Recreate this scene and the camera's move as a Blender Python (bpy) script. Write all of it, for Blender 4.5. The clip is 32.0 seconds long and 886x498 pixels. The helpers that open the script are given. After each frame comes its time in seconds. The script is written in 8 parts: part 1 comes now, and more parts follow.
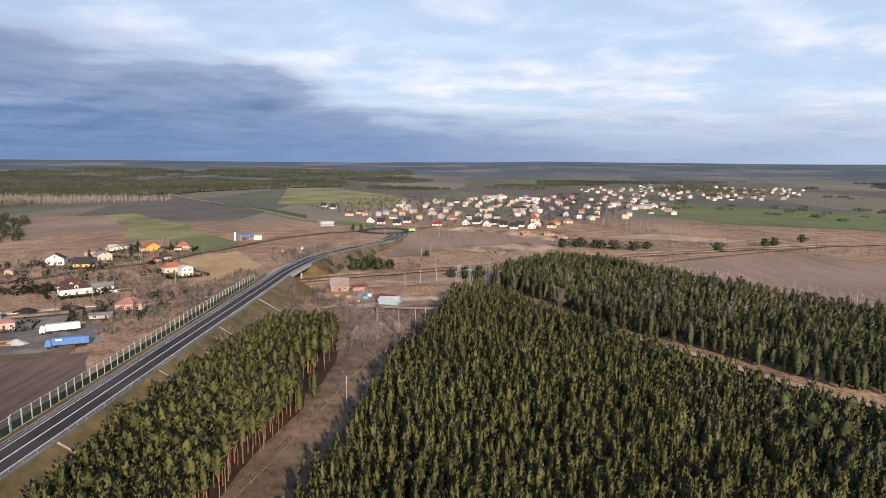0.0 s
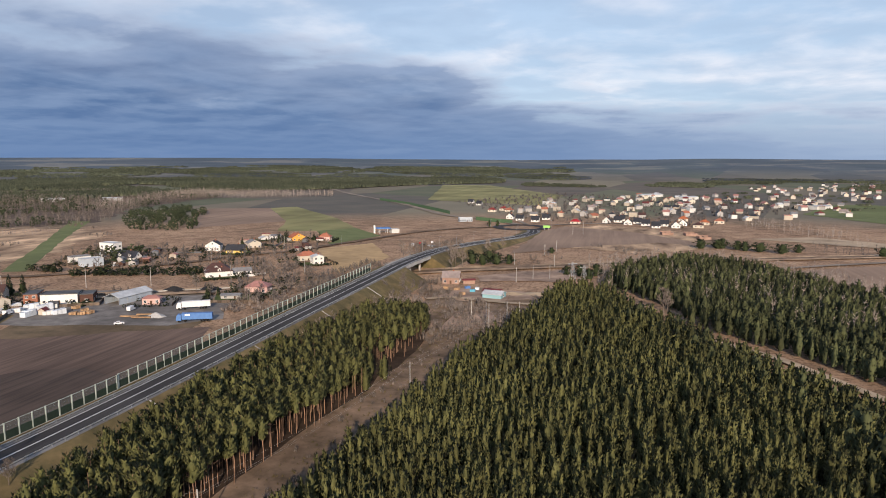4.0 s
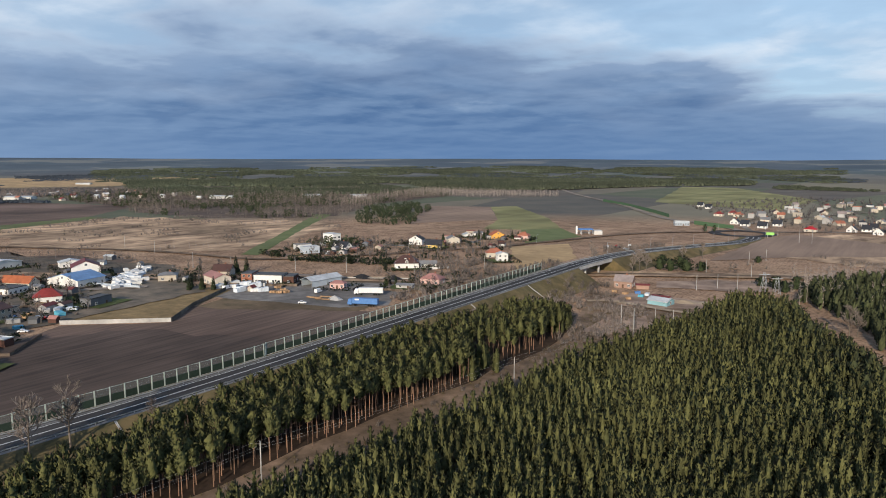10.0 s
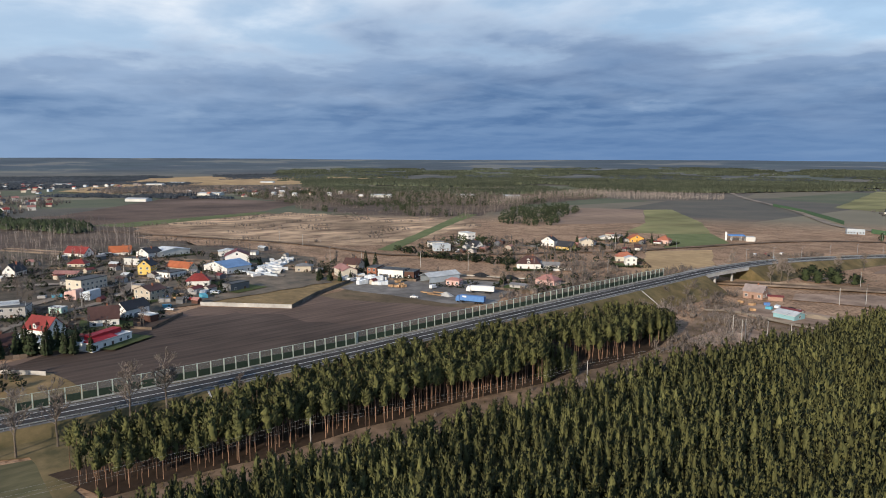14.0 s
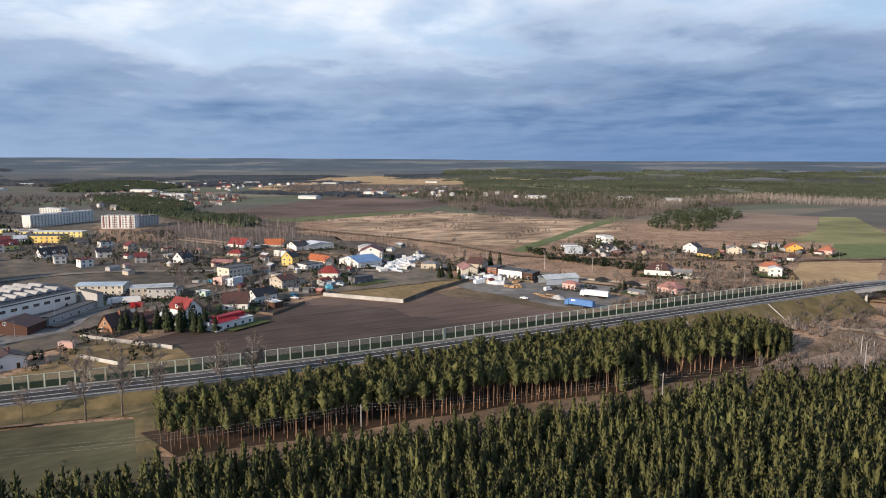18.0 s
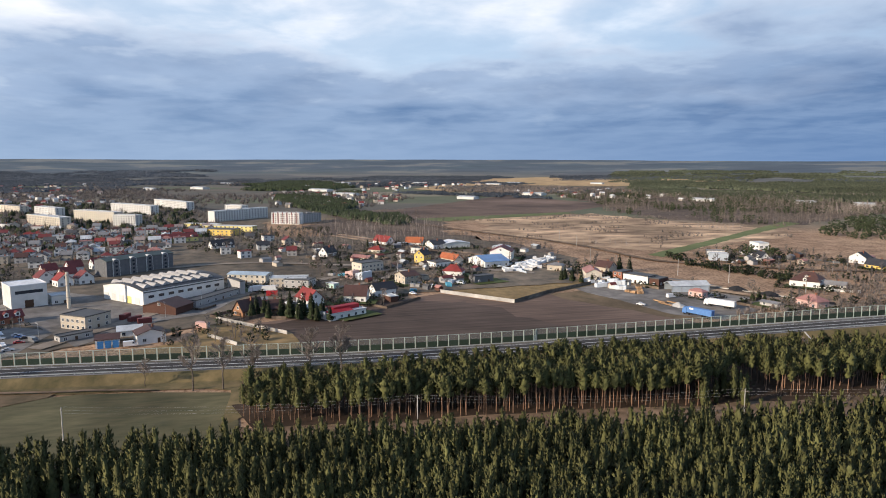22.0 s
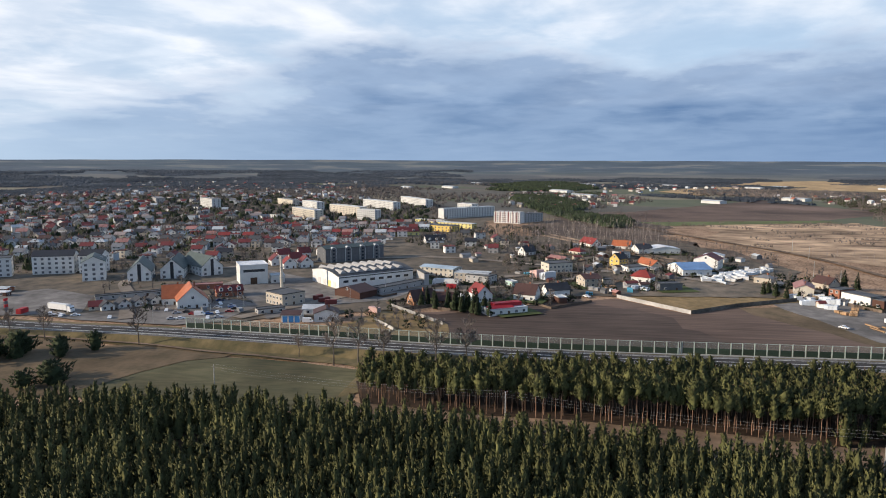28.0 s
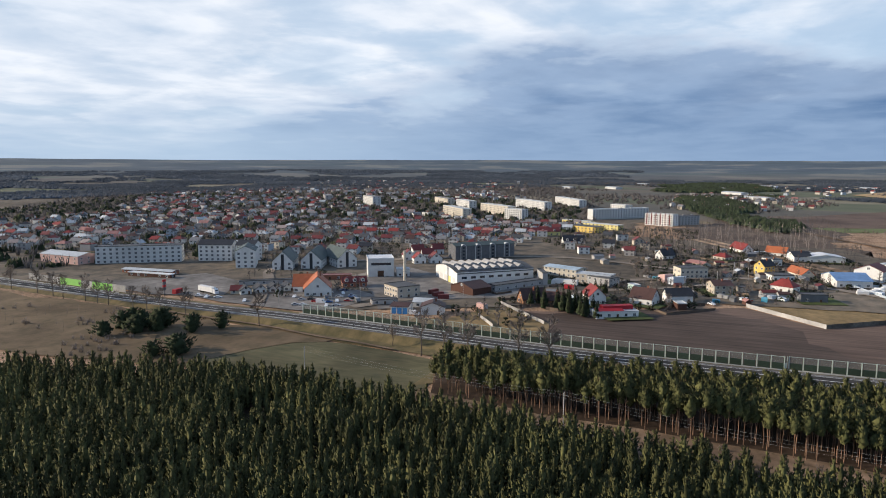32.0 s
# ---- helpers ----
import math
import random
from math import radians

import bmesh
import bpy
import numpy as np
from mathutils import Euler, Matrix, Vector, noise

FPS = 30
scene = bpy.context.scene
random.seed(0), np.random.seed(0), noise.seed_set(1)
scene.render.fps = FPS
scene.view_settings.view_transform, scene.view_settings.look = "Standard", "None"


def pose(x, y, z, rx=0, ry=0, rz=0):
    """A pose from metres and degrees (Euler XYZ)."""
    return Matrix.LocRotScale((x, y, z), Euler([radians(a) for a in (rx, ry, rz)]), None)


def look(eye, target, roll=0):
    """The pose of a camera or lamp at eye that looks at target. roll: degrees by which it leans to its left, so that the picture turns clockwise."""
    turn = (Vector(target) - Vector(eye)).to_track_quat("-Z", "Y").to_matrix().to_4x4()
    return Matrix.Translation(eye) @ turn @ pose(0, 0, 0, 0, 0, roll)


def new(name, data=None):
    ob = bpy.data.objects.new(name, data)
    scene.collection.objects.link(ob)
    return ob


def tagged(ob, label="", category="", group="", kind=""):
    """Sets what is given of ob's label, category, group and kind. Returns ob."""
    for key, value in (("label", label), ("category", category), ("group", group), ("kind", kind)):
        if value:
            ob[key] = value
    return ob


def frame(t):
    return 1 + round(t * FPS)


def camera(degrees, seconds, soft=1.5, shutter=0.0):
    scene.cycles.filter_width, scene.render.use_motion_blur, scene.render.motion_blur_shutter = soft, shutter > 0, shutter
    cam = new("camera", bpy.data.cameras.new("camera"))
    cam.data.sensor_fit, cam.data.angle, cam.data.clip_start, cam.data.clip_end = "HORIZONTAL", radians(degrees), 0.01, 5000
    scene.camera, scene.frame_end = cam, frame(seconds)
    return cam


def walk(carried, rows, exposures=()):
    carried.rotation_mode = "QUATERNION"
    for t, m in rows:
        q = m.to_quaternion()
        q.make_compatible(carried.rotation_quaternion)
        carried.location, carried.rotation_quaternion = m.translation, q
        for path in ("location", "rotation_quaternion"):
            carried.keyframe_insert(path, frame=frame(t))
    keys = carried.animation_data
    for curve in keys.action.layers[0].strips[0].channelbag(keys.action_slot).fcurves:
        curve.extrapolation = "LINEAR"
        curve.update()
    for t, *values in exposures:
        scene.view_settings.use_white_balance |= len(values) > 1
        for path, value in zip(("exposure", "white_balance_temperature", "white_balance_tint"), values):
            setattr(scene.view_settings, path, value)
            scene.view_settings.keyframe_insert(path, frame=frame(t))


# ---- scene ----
# Camera: a slow arc at about 75 m, turning left by 112 degrees
cam = camera(65.73, 32.0, soft=1.0)
ROWS = [
    (0, -0.00, -0.00, 75.70, 0.00, 7.279, 0.26), (1, 7.97, -0.42, 75.39, 3.47, 7.331, 0.21),
    (2, 15.86, -0.76, 75.11, 6.90, 7.380, 0.18), (3, 23.68, -0.95, 74.87, 10.31, 7.454, 0.20),
    (6, 45.86, 1.39, 74.69, 20.49, 7.561, -0.07), (7, 52.89, 3.25, 74.65, 23.91, 7.539, -0.06),
    (8, 59.86, 5.41, 74.60, 27.35, 7.521, -0.00), (9, 66.70, 7.90, 74.53, 30.75, 7.486, 0.04),
    (10, 73.35, 10.86, 74.43, 34.12, 7.485, 0.01), (11, 79.85, 14.24, 74.32, 37.57, 7.478, -0.00),
    (12, 86.21, 17.99, 74.22, 41.04, 7.466, 0.03), (13, 92.39, 22.13, 74.15, 44.53, 7.443, 0.07),
    (14, 98.39, 26.65, 74.11, 48.02, 7.410, 0.10), (17, 114.57, 43.18, 74.31, 58.68, 7.404, 0.21),
    (18, 119.07, 49.25, 74.43, 62.15, 7.376, 0.23), (19, 123.34, 55.55, 74.55, 65.65, 7.340, 0.18),
    (20, 127.42, 62.08, 74.63, 69.30, 7.331, 0.15), (21, 131.24, 68.88, 74.70, 72.93, 7.311, 0.11),
    (22, 134.70, 75.82, 74.75, 76.48, 7.331, 0.05), (23, 137.49, 82.91, 74.77, 80.02, 7.307, 0.01),
    (24, 139.47, 90.14, 74.72, 83.54, 7.267, 0.02), (25, 140.88, 97.44, 74.65, 87.08, 7.250, 0.03),
    (28, 141.63, 119.68, 74.38, 97.78, 7.275, 0.21), (29, 140.77, 127.16, 74.21, 101.35, 7.290, 0.21),
    (30, 139.67, 134.64, 74.02, 104.93, 7.313, 0.21), (31, 138.45, 142.13, 73.80, 108.47, 7.304, 0.20),
    (32, 137.21, 149.65, 73.57, 112.02, 7.293, 0.20),
]
walk(cam, [(t, pose(x, y, z, 90 - tilt, 0, turn) @ pose(0, 0, 0, 0, 0, roll)) for t, x, y, z, turn, tilt, roll in ROWS],
     [(0, 0.27, 6900, 19), (3, 0.17, 6850, 18), (7, -0.06, 6400, 10), (10, -0.03, 6350, 10), (14, 0.06, 6400, 10), (19, 0.27, 6650, 13), (25, 0.25, 6600, 12), (32, 0.13, 6500, 11)])

# ---------------------------------------------------------------- light
SUN_ELEV, SUN_AZ = 19.0, -73.0        # degrees; azimuth counted from +x towards +y


def make_world():
    w = bpy.data.worlds.new("sky")
    scene.world = w
    w.use_nodes = True
    nt = w.node_tree
    nt.nodes.clear()
    N = lambda kind: nt.nodes.new(kind)
    L = nt.links.new
    sky = N("ShaderNodeTexSky")
    sky.sky_type, sky.sun_disc = "NISHITA", False
    sky.sun_elevation, sky.sun_rotation = radians(SUN_ELEV), radians(90 - SUN_AZ)
    sky.air_density, sky.dust_density = 1.0, 0.6
    co = N("ShaderNodeTexCoord")
    sep = N("ShaderNodeSeparateXYZ")
    L(co.outputs["Generated"], sep.inputs[0])

    def math_(op, a, b=None, clamp=False):
        n = N("ShaderNodeMath")
        n.operation, n.use_clamp = op, clamp
        for i, v in enumerate((a, b)):
            if v is None:
                continue
            if isinstance(v, (int, float)):
                n.inputs[i].default_value = v
            else:
                L(v, n.inputs[i])
        return n.outputs[0]

    def ramp(v, stops):
        n = N("ShaderNodeValToRGB")
        e = n.color_ramp.elements
        while len(e) < len(stops):
            e.new(0.5)
        for k, (p, c) in zip(e, stops):
            k.position, k.color = p, (*c, 1) if len(c) == 3 else c
        L(v, n.inputs[0])
        return n.outputs[0]

    def noise_(scale, detail, rough, vec, dist=0.0):
        n = N("ShaderNodeTexNoise")
        n.inputs["Scale"].default_value, n.inputs["Detail"].default_value = scale, detail
        n.inputs["Roughness"].default_value, n.inputs["Distortion"].default_value = rough, dist
        L(vec, n.inputs["Vector"])
        return n.outputs["Fac"]

    def mixc(f, a, b):
        n = N("ShaderNodeMix")
        n.data_type = "RGBA"
        for s, v in ((n.inputs[0], f), (n.inputs[6], a), (n.inputs[7], b)):
            if isinstance(v, (int, float)):
                s.default_value = v
            elif isinstance(v, tuple):
                s.default_value = (*v, 1)
            else:
                L(v, s)
        return n.outputs[2]

    z = sep.outputs["Z"]
    # cloud layers lie level overhead, so they close up towards the skyline
    lift = math_("ADD", math_("MAXIMUM", z, 0.0), 0.12)
    level = N("ShaderNodeCombineXYZ")
    L(math_("DIVIDE", sep.outputs["X"], lift), level.inputs[0])
    L(math_("DIVIDE", sep.outputs["Y"], lift), level.inputs[1])

    def layer(k, off):
        m = N("ShaderNodeMapping")
        m.inputs["Scale"].default_value, m.inputs["Location"].default_value = (k, k, k), off
        L(level.outputs[0], m.inputs["Vector"])
        return m.outputs[0]

    # bearing left of north, and how high the grey cloud bank stands there
    az = math_("ARCTAN2", math_("MULTIPLY", sep.outputs["X"], -1.0), sep.outputs["Y"])
    az01 = math_("ADD", math_("MULTIPLY", az, 1 / math.tau), 0.5)
    deg = lambda a: a / 360 + 0.5
    g = lambda v: (v, v, v)
    bank_top = ramp(az01, [(deg(-60), g(0.02)), (deg(-20), g(0.045)), (deg(2), g(0.085)), (deg(14), g(0.135)), (deg(30), g(0.185)), (deg(46), g(0.185)),
                           (deg(64), g(0.165)), (deg(84), g(0.170)), (deg(104), g(0.155)), (deg(122), g(0.10)), (deg(140), g(0.03)), (deg(175), g(0.02))])
    bank_deep = ramp(az01, [(deg(-40), g(0.25)), (deg(5), g(0.80)), (deg(24), g(0.88)), (deg(46), g(0.88)), (deg(62), g(0.76)), (deg(84), g(0.62)), (deg(108), g(0.55)), (deg(130), g(0.2))])
    big = noise_(1.0, 6, 0.52, layer(0.75, (3.1, 1.7, 0.4)), 0.2)
    wisp = noise_(1.0, 6, 0.52, layer(1.7, (0.4, 5.2, 2.2)), 0.2)
    veil = noise_(1.0, 6, 0.55, layer(1.0, (7.4, 2.2, 5.2)), 0.2)
    # relief of the clouds: lit on the sunward side
    shifted = N("ShaderNodeVectorMath")
    shifted.operation = "ADD"
    L(layer(1.7, (0.4, 5.2, 2.2)), shifted.inputs[0])
    shifted.inputs[1].default_value = (0.10, -0.30, 0.05)
    relief = ramp(math_("ADD", math_("SUBTRACT", wisp, noise_(1.0, 6, 0.52, shifted.outputs[0], 0.2)), 0.5), [(0.40, g(0.0)), (0.60, g(1.0))])
    edge = math_("ADD", math_("MULTIPLY", math_("SUBTRACT", big, 0.5), 0.24), math_("MULTIPLY", math_("SUBTRACT", wisp, 0.5), 0.13))
    gap = math_("ADD", math_("SUBTRACT", bank_top, z), edge)
    bank = ramp(gap, [(0.0, g(0.0)), (0.045, g(1.0))])
    streak_of = lambda v: ramp(v, [(0.38, g(0.0)), (0.62, g(1.0))])
    # high part: pale blue with white heaps
    heaps = ramp(math_("ADD", math_("MULTIPLY", big, 0.5), math_("MULTIPLY", wisp, 0.5)), [(0.46, g(0.0)), (0.66, g(1.0))])
    white = ramp(wisp, [(0.30, (0.58, 0.68, 0.80)), (0.54, (0.80, 0.85, 0.92)), (0.75, (0.93, 0.945, 0.97))])
    south = ramp(az01, [(deg(40), g(0.15)), (deg(100), g(0.55)), (deg(130), g(0.85)), (deg(152), g(0.75)), (deg(178), g(0.25))])
    clear = N("ShaderNodeVectorMath")
    clear.operation = "SCALE"
    L(sky.outputs[0], clear.inputs[0])
    clear.inputs["Scale"].default_value = SKY_GAIN
    up = ramp(z, [(0.20, g(0.0)), (0.50, g(1.0))])
    blue = mixc(0.72, clear.outputs[0], mixc(up, (0.40, 0.62, 0.88), (0.09, 0.20, 0.44)))
    thin = ramp(z, [(0.22, g(0.93)), (0.50, g(0.15))])
    high = mixc(math_("MULTIPLY", math_("ADD", math_("MULTIPLY", heaps, 0.8), south, True), thin), blue, white)
    # below the shadowed north-western cloud deck the high cloud is duller
    dull = ramp(az01, [(deg(8), g(0.0)), (deg(28), g(0.42)), (deg(52), g(0.5)), (deg(80), g(0.1))])
    high = mixc(dull, high, mixc(streak_of(wisp), (0.26, 0.39, 0.58), (0.60, 0.70, 0.82)))
    # the bank: blue-grey, streaked, deepest to the north-west
    streak = ramp(math_("ADD", math_("MULTIPLY", veil, 0.6), math_("MULTIPLY", wisp, 0.4)), [(0.34, g(0.0)), (0.66, g(1.0))])
    deep = mixc(streak, (0.043, 0.110, 0.262), (0.125, 0.228, 0.410))
    mild = mixc(streak, (0.19, 0.325, 0.53), (0.47, 0.60, 0.77))
    body = mixc(bank_deep, mild, deep)
    lit = ramp(veil, [(0.60, g(0.0)), (0.72, g(0.55))])
    body = mixc(math_("MULTIPLY", lit, 0.8), body, (0.42, 0.53, 0.67))
    rim = ramp(gap, [(0.0, g(0.9)), (0.05, g(0.35)), (0.10, g(0.0))])
    body = mixc(math_("MULTIPLY", rim, 0.75), body, (0.52, 0.63, 0.78))
    body = mixc(math_("MULTIPLY", relief, 0.24), body, (0.40, 0.53, 0.72))
    high = mixc(math_("MULTIPLY", math_("SUBTRACT", 1.0, relief), 0.28), high, (0.36, 0.49, 0.66))
    col = mixc(bank, high, body)
    low = ramp(z, [(0.0, g(0.90)), (0.035, g(0.62)), (0.085, g(0.0))])
    hazecol = mixc(bank_deep, (0.52, 0.66, 0.80), (0.078, 0.178, 0.380))
    col = mixc(low, col, hazecol)
    bg = N("ShaderNodeBackground")
    L(col, bg.inputs["Color"])
    bg.inputs["Strength"].default_value = SKY_LEVEL
    out = N("ShaderNodeOutputWorld")
    L(bg.outputs[0], out.inputs[0])


SKY_GAIN, SKY_LEVEL = 0.10, 1.0
make_world()
sun = new("sun", bpy.data.lights.new("sun", "SUN"))
sun.data.energy, sun.data.angle, sun.data.color = 5.0, radians(0.6), (1.0, 0.855, 0.67)
SUNV = Vector((math.cos(radians(SUN_AZ)) * math.cos(radians(SUN_ELEV)), math.sin(radians(SUN_AZ)) * math.cos(radians(SUN_ELEV)), math.sin(radians(SUN_ELEV))))
sun.matrix_world = look(SUNV * 300, (0, 0, 0))

# ---------------------------------------------------------------- materials


def mat(name, c1, c2=None, scale=1.0, rough=0.85, metal=0.0, bump=0.0, big=0.0, big_amt=0.35, rnd=0.0, island=0.0, stretch=None, spec=0.12, turn=0.0, leafy=False):
    """A procedural surface: grain between c1 and c2, larger stains, and a shift of value from piece to piece."""
    m = bpy.data.materials.new(name)
    m.use_nodes = True
    nt = m.node_tree
    b = nt.nodes["Principled BSDF"]
    L = nt.links.new
    geo = nt.nodes.new("ShaderNodeNewGeometry")
    vec = geo.outputs["Position"]
    if stretch:
        mp = nt.nodes.new("ShaderNodeMapping")
        mp.vector_type = "POINT"
        mp.inputs["Scale"].default_value = stretch
        mp.inputs["Rotation"].default_value = (0, 0, radians(turn))
        L(vec, mp.inputs["Vector"])
        svec = mp.outputs[0]
    else:
        svec = vec
    n1 = nt.nodes.new("ShaderNodeTexNoise")
    n1.inputs["Scale"].default_value, n1.inputs["Detail"].default_value, n1.inputs["Roughness"].default_value = scale, 5, 0.62
    L(svec, n1.inputs["Vector"])
    r = nt.nodes.new("ShaderNodeValToRGB")
    r.color_ramp.elements[0].position, r.color_ramp.elements[1].position = 0.32, 0.68
    r.color_ramp.elements[0].color, r.color_ramp.elements[1].color = (*c1, 1), (*(c2 or tuple(x * 0.8 for x in c1)), 1)
    L(n1.outputs["Fac"], r.inputs[0])
    col = r.outputs[0]
    hsv = nt.nodes.new("ShaderNodeHueSaturation")
    L(col, hsv.inputs["Color"])
    val = None
    if big:
        n2 = nt.nodes.new("ShaderNodeTexNoise")
        n2.inputs["Scale"].default_value, n2.inputs["Detail"].default_value = big, 3
        L(vec, n2.inputs["Vector"])
        mr = nt.nodes.new("ShaderNodeMapRange")
        mr.inputs["From Min"].default_value, mr.inputs["From Max"].default_value = 0.3, 0.7
        mr.inputs["To Min"].default_value, mr.inputs["To Max"].default_value = 1 - big_amt, 1 + big_amt
        L(n2.outputs["Fac"], mr.inputs["Value"])
        val = mr.outputs[0]
    if rnd or island:
        src = nt.nodes.new("ShaderNodeObjectInfo").outputs["Random"] if rnd else geo.outputs["Random Per Island"]
        a = rnd or island
        mr2 = nt.nodes.new("ShaderNodeMapRange")
        mr2.inputs["To Min"].default_value, mr2.inputs["To Max"].default_value = 1 - a, 1 + a
        L(src, mr2.inputs["Value"])
        if val is None:
            val = mr2.outputs[0]
        else:
            mm = nt.nodes.new("ShaderNodeMath")
            mm.operation = "MULTIPLY"
            L(val, mm.inputs[0])
            L(mr2.outputs[0], mm.inputs[1])
            val = mm.outputs[0]
    if val is not None:
        L(val, hsv.inputs["Value"])
    L(hsv.outputs[0], b.inputs["Base Color"])
    b.inputs["Roughness"].default_value, b.inputs["Metallic"].default_value = rough, metal
    b.inputs["Specular IOR Level"].default_value = spec
    if leafy:
        # leaves take the crown's rounded form as their normal
        at = nt.nodes.new("ShaderNodeAttribute")
        at.attribute_name = "crown_normal"
        vt = nt.nodes.new("ShaderNodeVectorTransform")
        vt.vector_type, vt.convert_from, vt.convert_to = "NORMAL", "OBJECT", "WORLD"
        L(at.outputs["Vector"], vt.inputs[0])
        L(vt.outputs[0], b.inputs["Normal"])
    if bump:
        bp = nt.nodes.new("ShaderNodeBump")
        bp.inputs["Strength"].default_value, bp.inputs["Distance"].default_value = 0.6, bump
        L(n1.outputs["Fac"], bp.inputs["Height"])
        L(bp.outputs[0], b.inputs["Normal"])
    return m


def glass_mat(name, tint, alpha_mix):
    m = bpy.data.materials.new(name)
    m.use_nodes = True
    nt = m.node_tree
    b = nt.nodes["Principled BSDF"]
    b.inputs["Base Color"].default_value = (*tint, 1)
    b.inputs["Roughness"].default_value = 0.12
    tr = nt.nodes.new("ShaderNodeBsdfTransparent")
    tr.inputs[0].default_value = (0.96, 0.97, 0.97, 1)
    mx = nt.nodes.new("ShaderNodeMixShader")
    mx.inputs[0].default_value = alpha_mix
    nt.links.new(tr.outputs[0], mx.inputs[1])
    nt.links.new(b.outputs[0], mx.inputs[2])
    nt.links.new(mx.outputs[0], nt.nodes["Material Output"].inputs[0])
    return m


M = {}
M["heath"] = mat("dry_heath", (0.62, 0.435, 0.275), (0.135, 0.086, 0.056), 0.06, big=0.012, big_amt=0.5, bump=0.3, stretch=(1.0, 0.45, 1.0), turn=-25)
M["ploughed"] = mat("ploughed_soil", (0.190, 0.130, 0.100), (0.100, 0.070, 0.055), 0.45, big=0.008, big_amt=0.5, bump=0.15, stretch=(1.0, 0.05, 1.0), turn=28)
M["ploughed2"] = mat("ploughed_soil_light", (0.32, 0.225, 0.160), (0.235, 0.165, 0.120), 0.15, big=0.01, big_amt=0.2, bump=0.1, stretch=(1.0, 0.05, 1.0), turn=-28)
M["straw"] = mat("stubble", (0.50, 0.35, 0.185), (0.37, 0.25, 0.13), 0.12, big=0.02, big_amt=0.2)
M["green"] = mat("winter_crop", (0.125, 0.150, 0.058), (0.160, 0.180, 0.078), 0.08, big=0.01, big_amt=0.2)
M["olive"] = mat("thin_crop", (0.28, 0.255, 0.115), (0.21, 0.205, 0.09), 0.05, big=0.012, stretch=(1, 0.06, 1), turn=-28)
M["meadow"] = mat("pale_meadow", (0.125, 0.108, 0.060), (0.068, 0.068, 0.036), 0.35, big=0.03, big_amt=0.35, stretch=(1.0, 0.25, 1), bump=0.1, turn=20)
M["verge"] = mat("dry_verge_grass", (0.185, 0.138, 0.070), (0.078, 0.070, 0.034), 0.16, big=0.03, big_amt=0.3, bump=0.15)
M["pathsoil"] = mat("sandy_track", (0.27, 0.185, 0.125), (0.10, 0.072, 0.046), 0.14, big=0.03, big_amt=0.4, bump=0.1)
M["sand"] = mat("pale_sand", (0.46, 0.36, 0.25), (0.36, 0.27, 0.18), 0.2, big=0.03)
M["litter"] = mat("forest_floor", (0.070, 0.046, 0.031), (0.040, 0.028, 0.02), 0.4, big=0.06)
M["asphalt"] = mat("asphalt", (0.055, 0.052, 0.050), (0.038, 0.036, 0.036), 0.6, rough=0.85, spec=0.2, big=0.04, big_amt=0.25, stretch=(1, 0.06, 1))
M["shoulder"] = mat("paved_shoulder", (0.20, 0.195, 0.19), (0.15, 0.145, 0.14), 0.8, big=0.05)
M["oldroad"] = mat("worn_asphalt", (0.30, 0.25, 0.20), (0.22, 0.185, 0.15), 0.5, big=0.03, rough=0.95, spec=0.1)
M["yard"] = mat("gravel_yard", (0.235, 0.215, 0.195), (0.125, 0.115, 0.104), 0.16, big=0.03, big_amt=0.35)
M["town"] = mat("town_plots", (0.20, 0.158, 0.116), (0.075, 0.068, 0.054), 0.10, big=0.008, big_amt=0.4)
M["line"] = mat("road_paint", (0.72, 0.72, 0.70), (0.6, 0.6, 0.58), 3.0)
M["concrete"] = mat("concrete", (0.43, 0.42, 0.40), (0.33, 0.32, 0.305), 0.7, big=0.08)
M["galv"] = mat("galvanised_steel", (0.52, 0.54, 0.55), (0.42, 0.44, 0.45), 2.0, spec=0.4, rough=0.45, metal=0.6)
M["paleposts"] = mat("pale_green_post", (0.44, 0.50, 0.45), (0.37, 0.43, 0.38), 2.0, rough=0.5)
M["panelgreen"] = mat("dark_green_panel", (0.034, 0.052, 0.040), (0.024, 0.038, 0.029), 1.2, rough=0.6, rnd=0.2)
M["panelglass"] = glass_mat("acrylic_pane", (0.20, 0.22, 0.21), 0.20)
M["fargreen"] = mat("green_barrier_panel", (0.090, 0.160, 0.085), (0.070, 0.125, 0.066), 0.6, rough=0.6)
M["limepanel"] = mat("lime_green_panel", (0.30, 0.62, 0.16), (0.26, 0.55, 0.14), 1.0, rough=0.6)
M["bark"] = mat("pine_bark", (0.26, 0.160, 0.105), (0.15, 0.098, 0.070), 0.9, rough=0.9, rnd=0.35)
M["barkgrey"] = mat("grey_bark", (0.16, 0.135, 0.11), (0.10, 0.082, 0.066), 1.5, rough=0.9, rnd=0.25)
M["twig"] = mat("bare_twigs", (0.240, 0.200, 0.172), (0.138, 0.116, 0.102), 0.05, rough=0.95, big=0.012, big_amt=0.3, island=0.4)
M["darktwig"] = mat("dark_twigs", (0.158, 0.140, 0.130), (0.094, 0.086, 0.083), 0.15, rough=0.95, island=0.3)
# distant woods: blue-grey aerial haze is mixed into the base colour
M["farwood_haze"] = mat("hazed_wood", (0.090, 0.100, 0.112), (0.056, 0.068, 0.082), 0.02, rough=0.95, big=0.003, big_amt=0.3, island=0.3, spec=0.1)
M["drygrass"] = mat("yellowed_grass", (0.30, 0.205, 0.10), (0.17, 0.125, 0.062), 0.22, big=0.04, big_amt=0.3, bump=0.1)
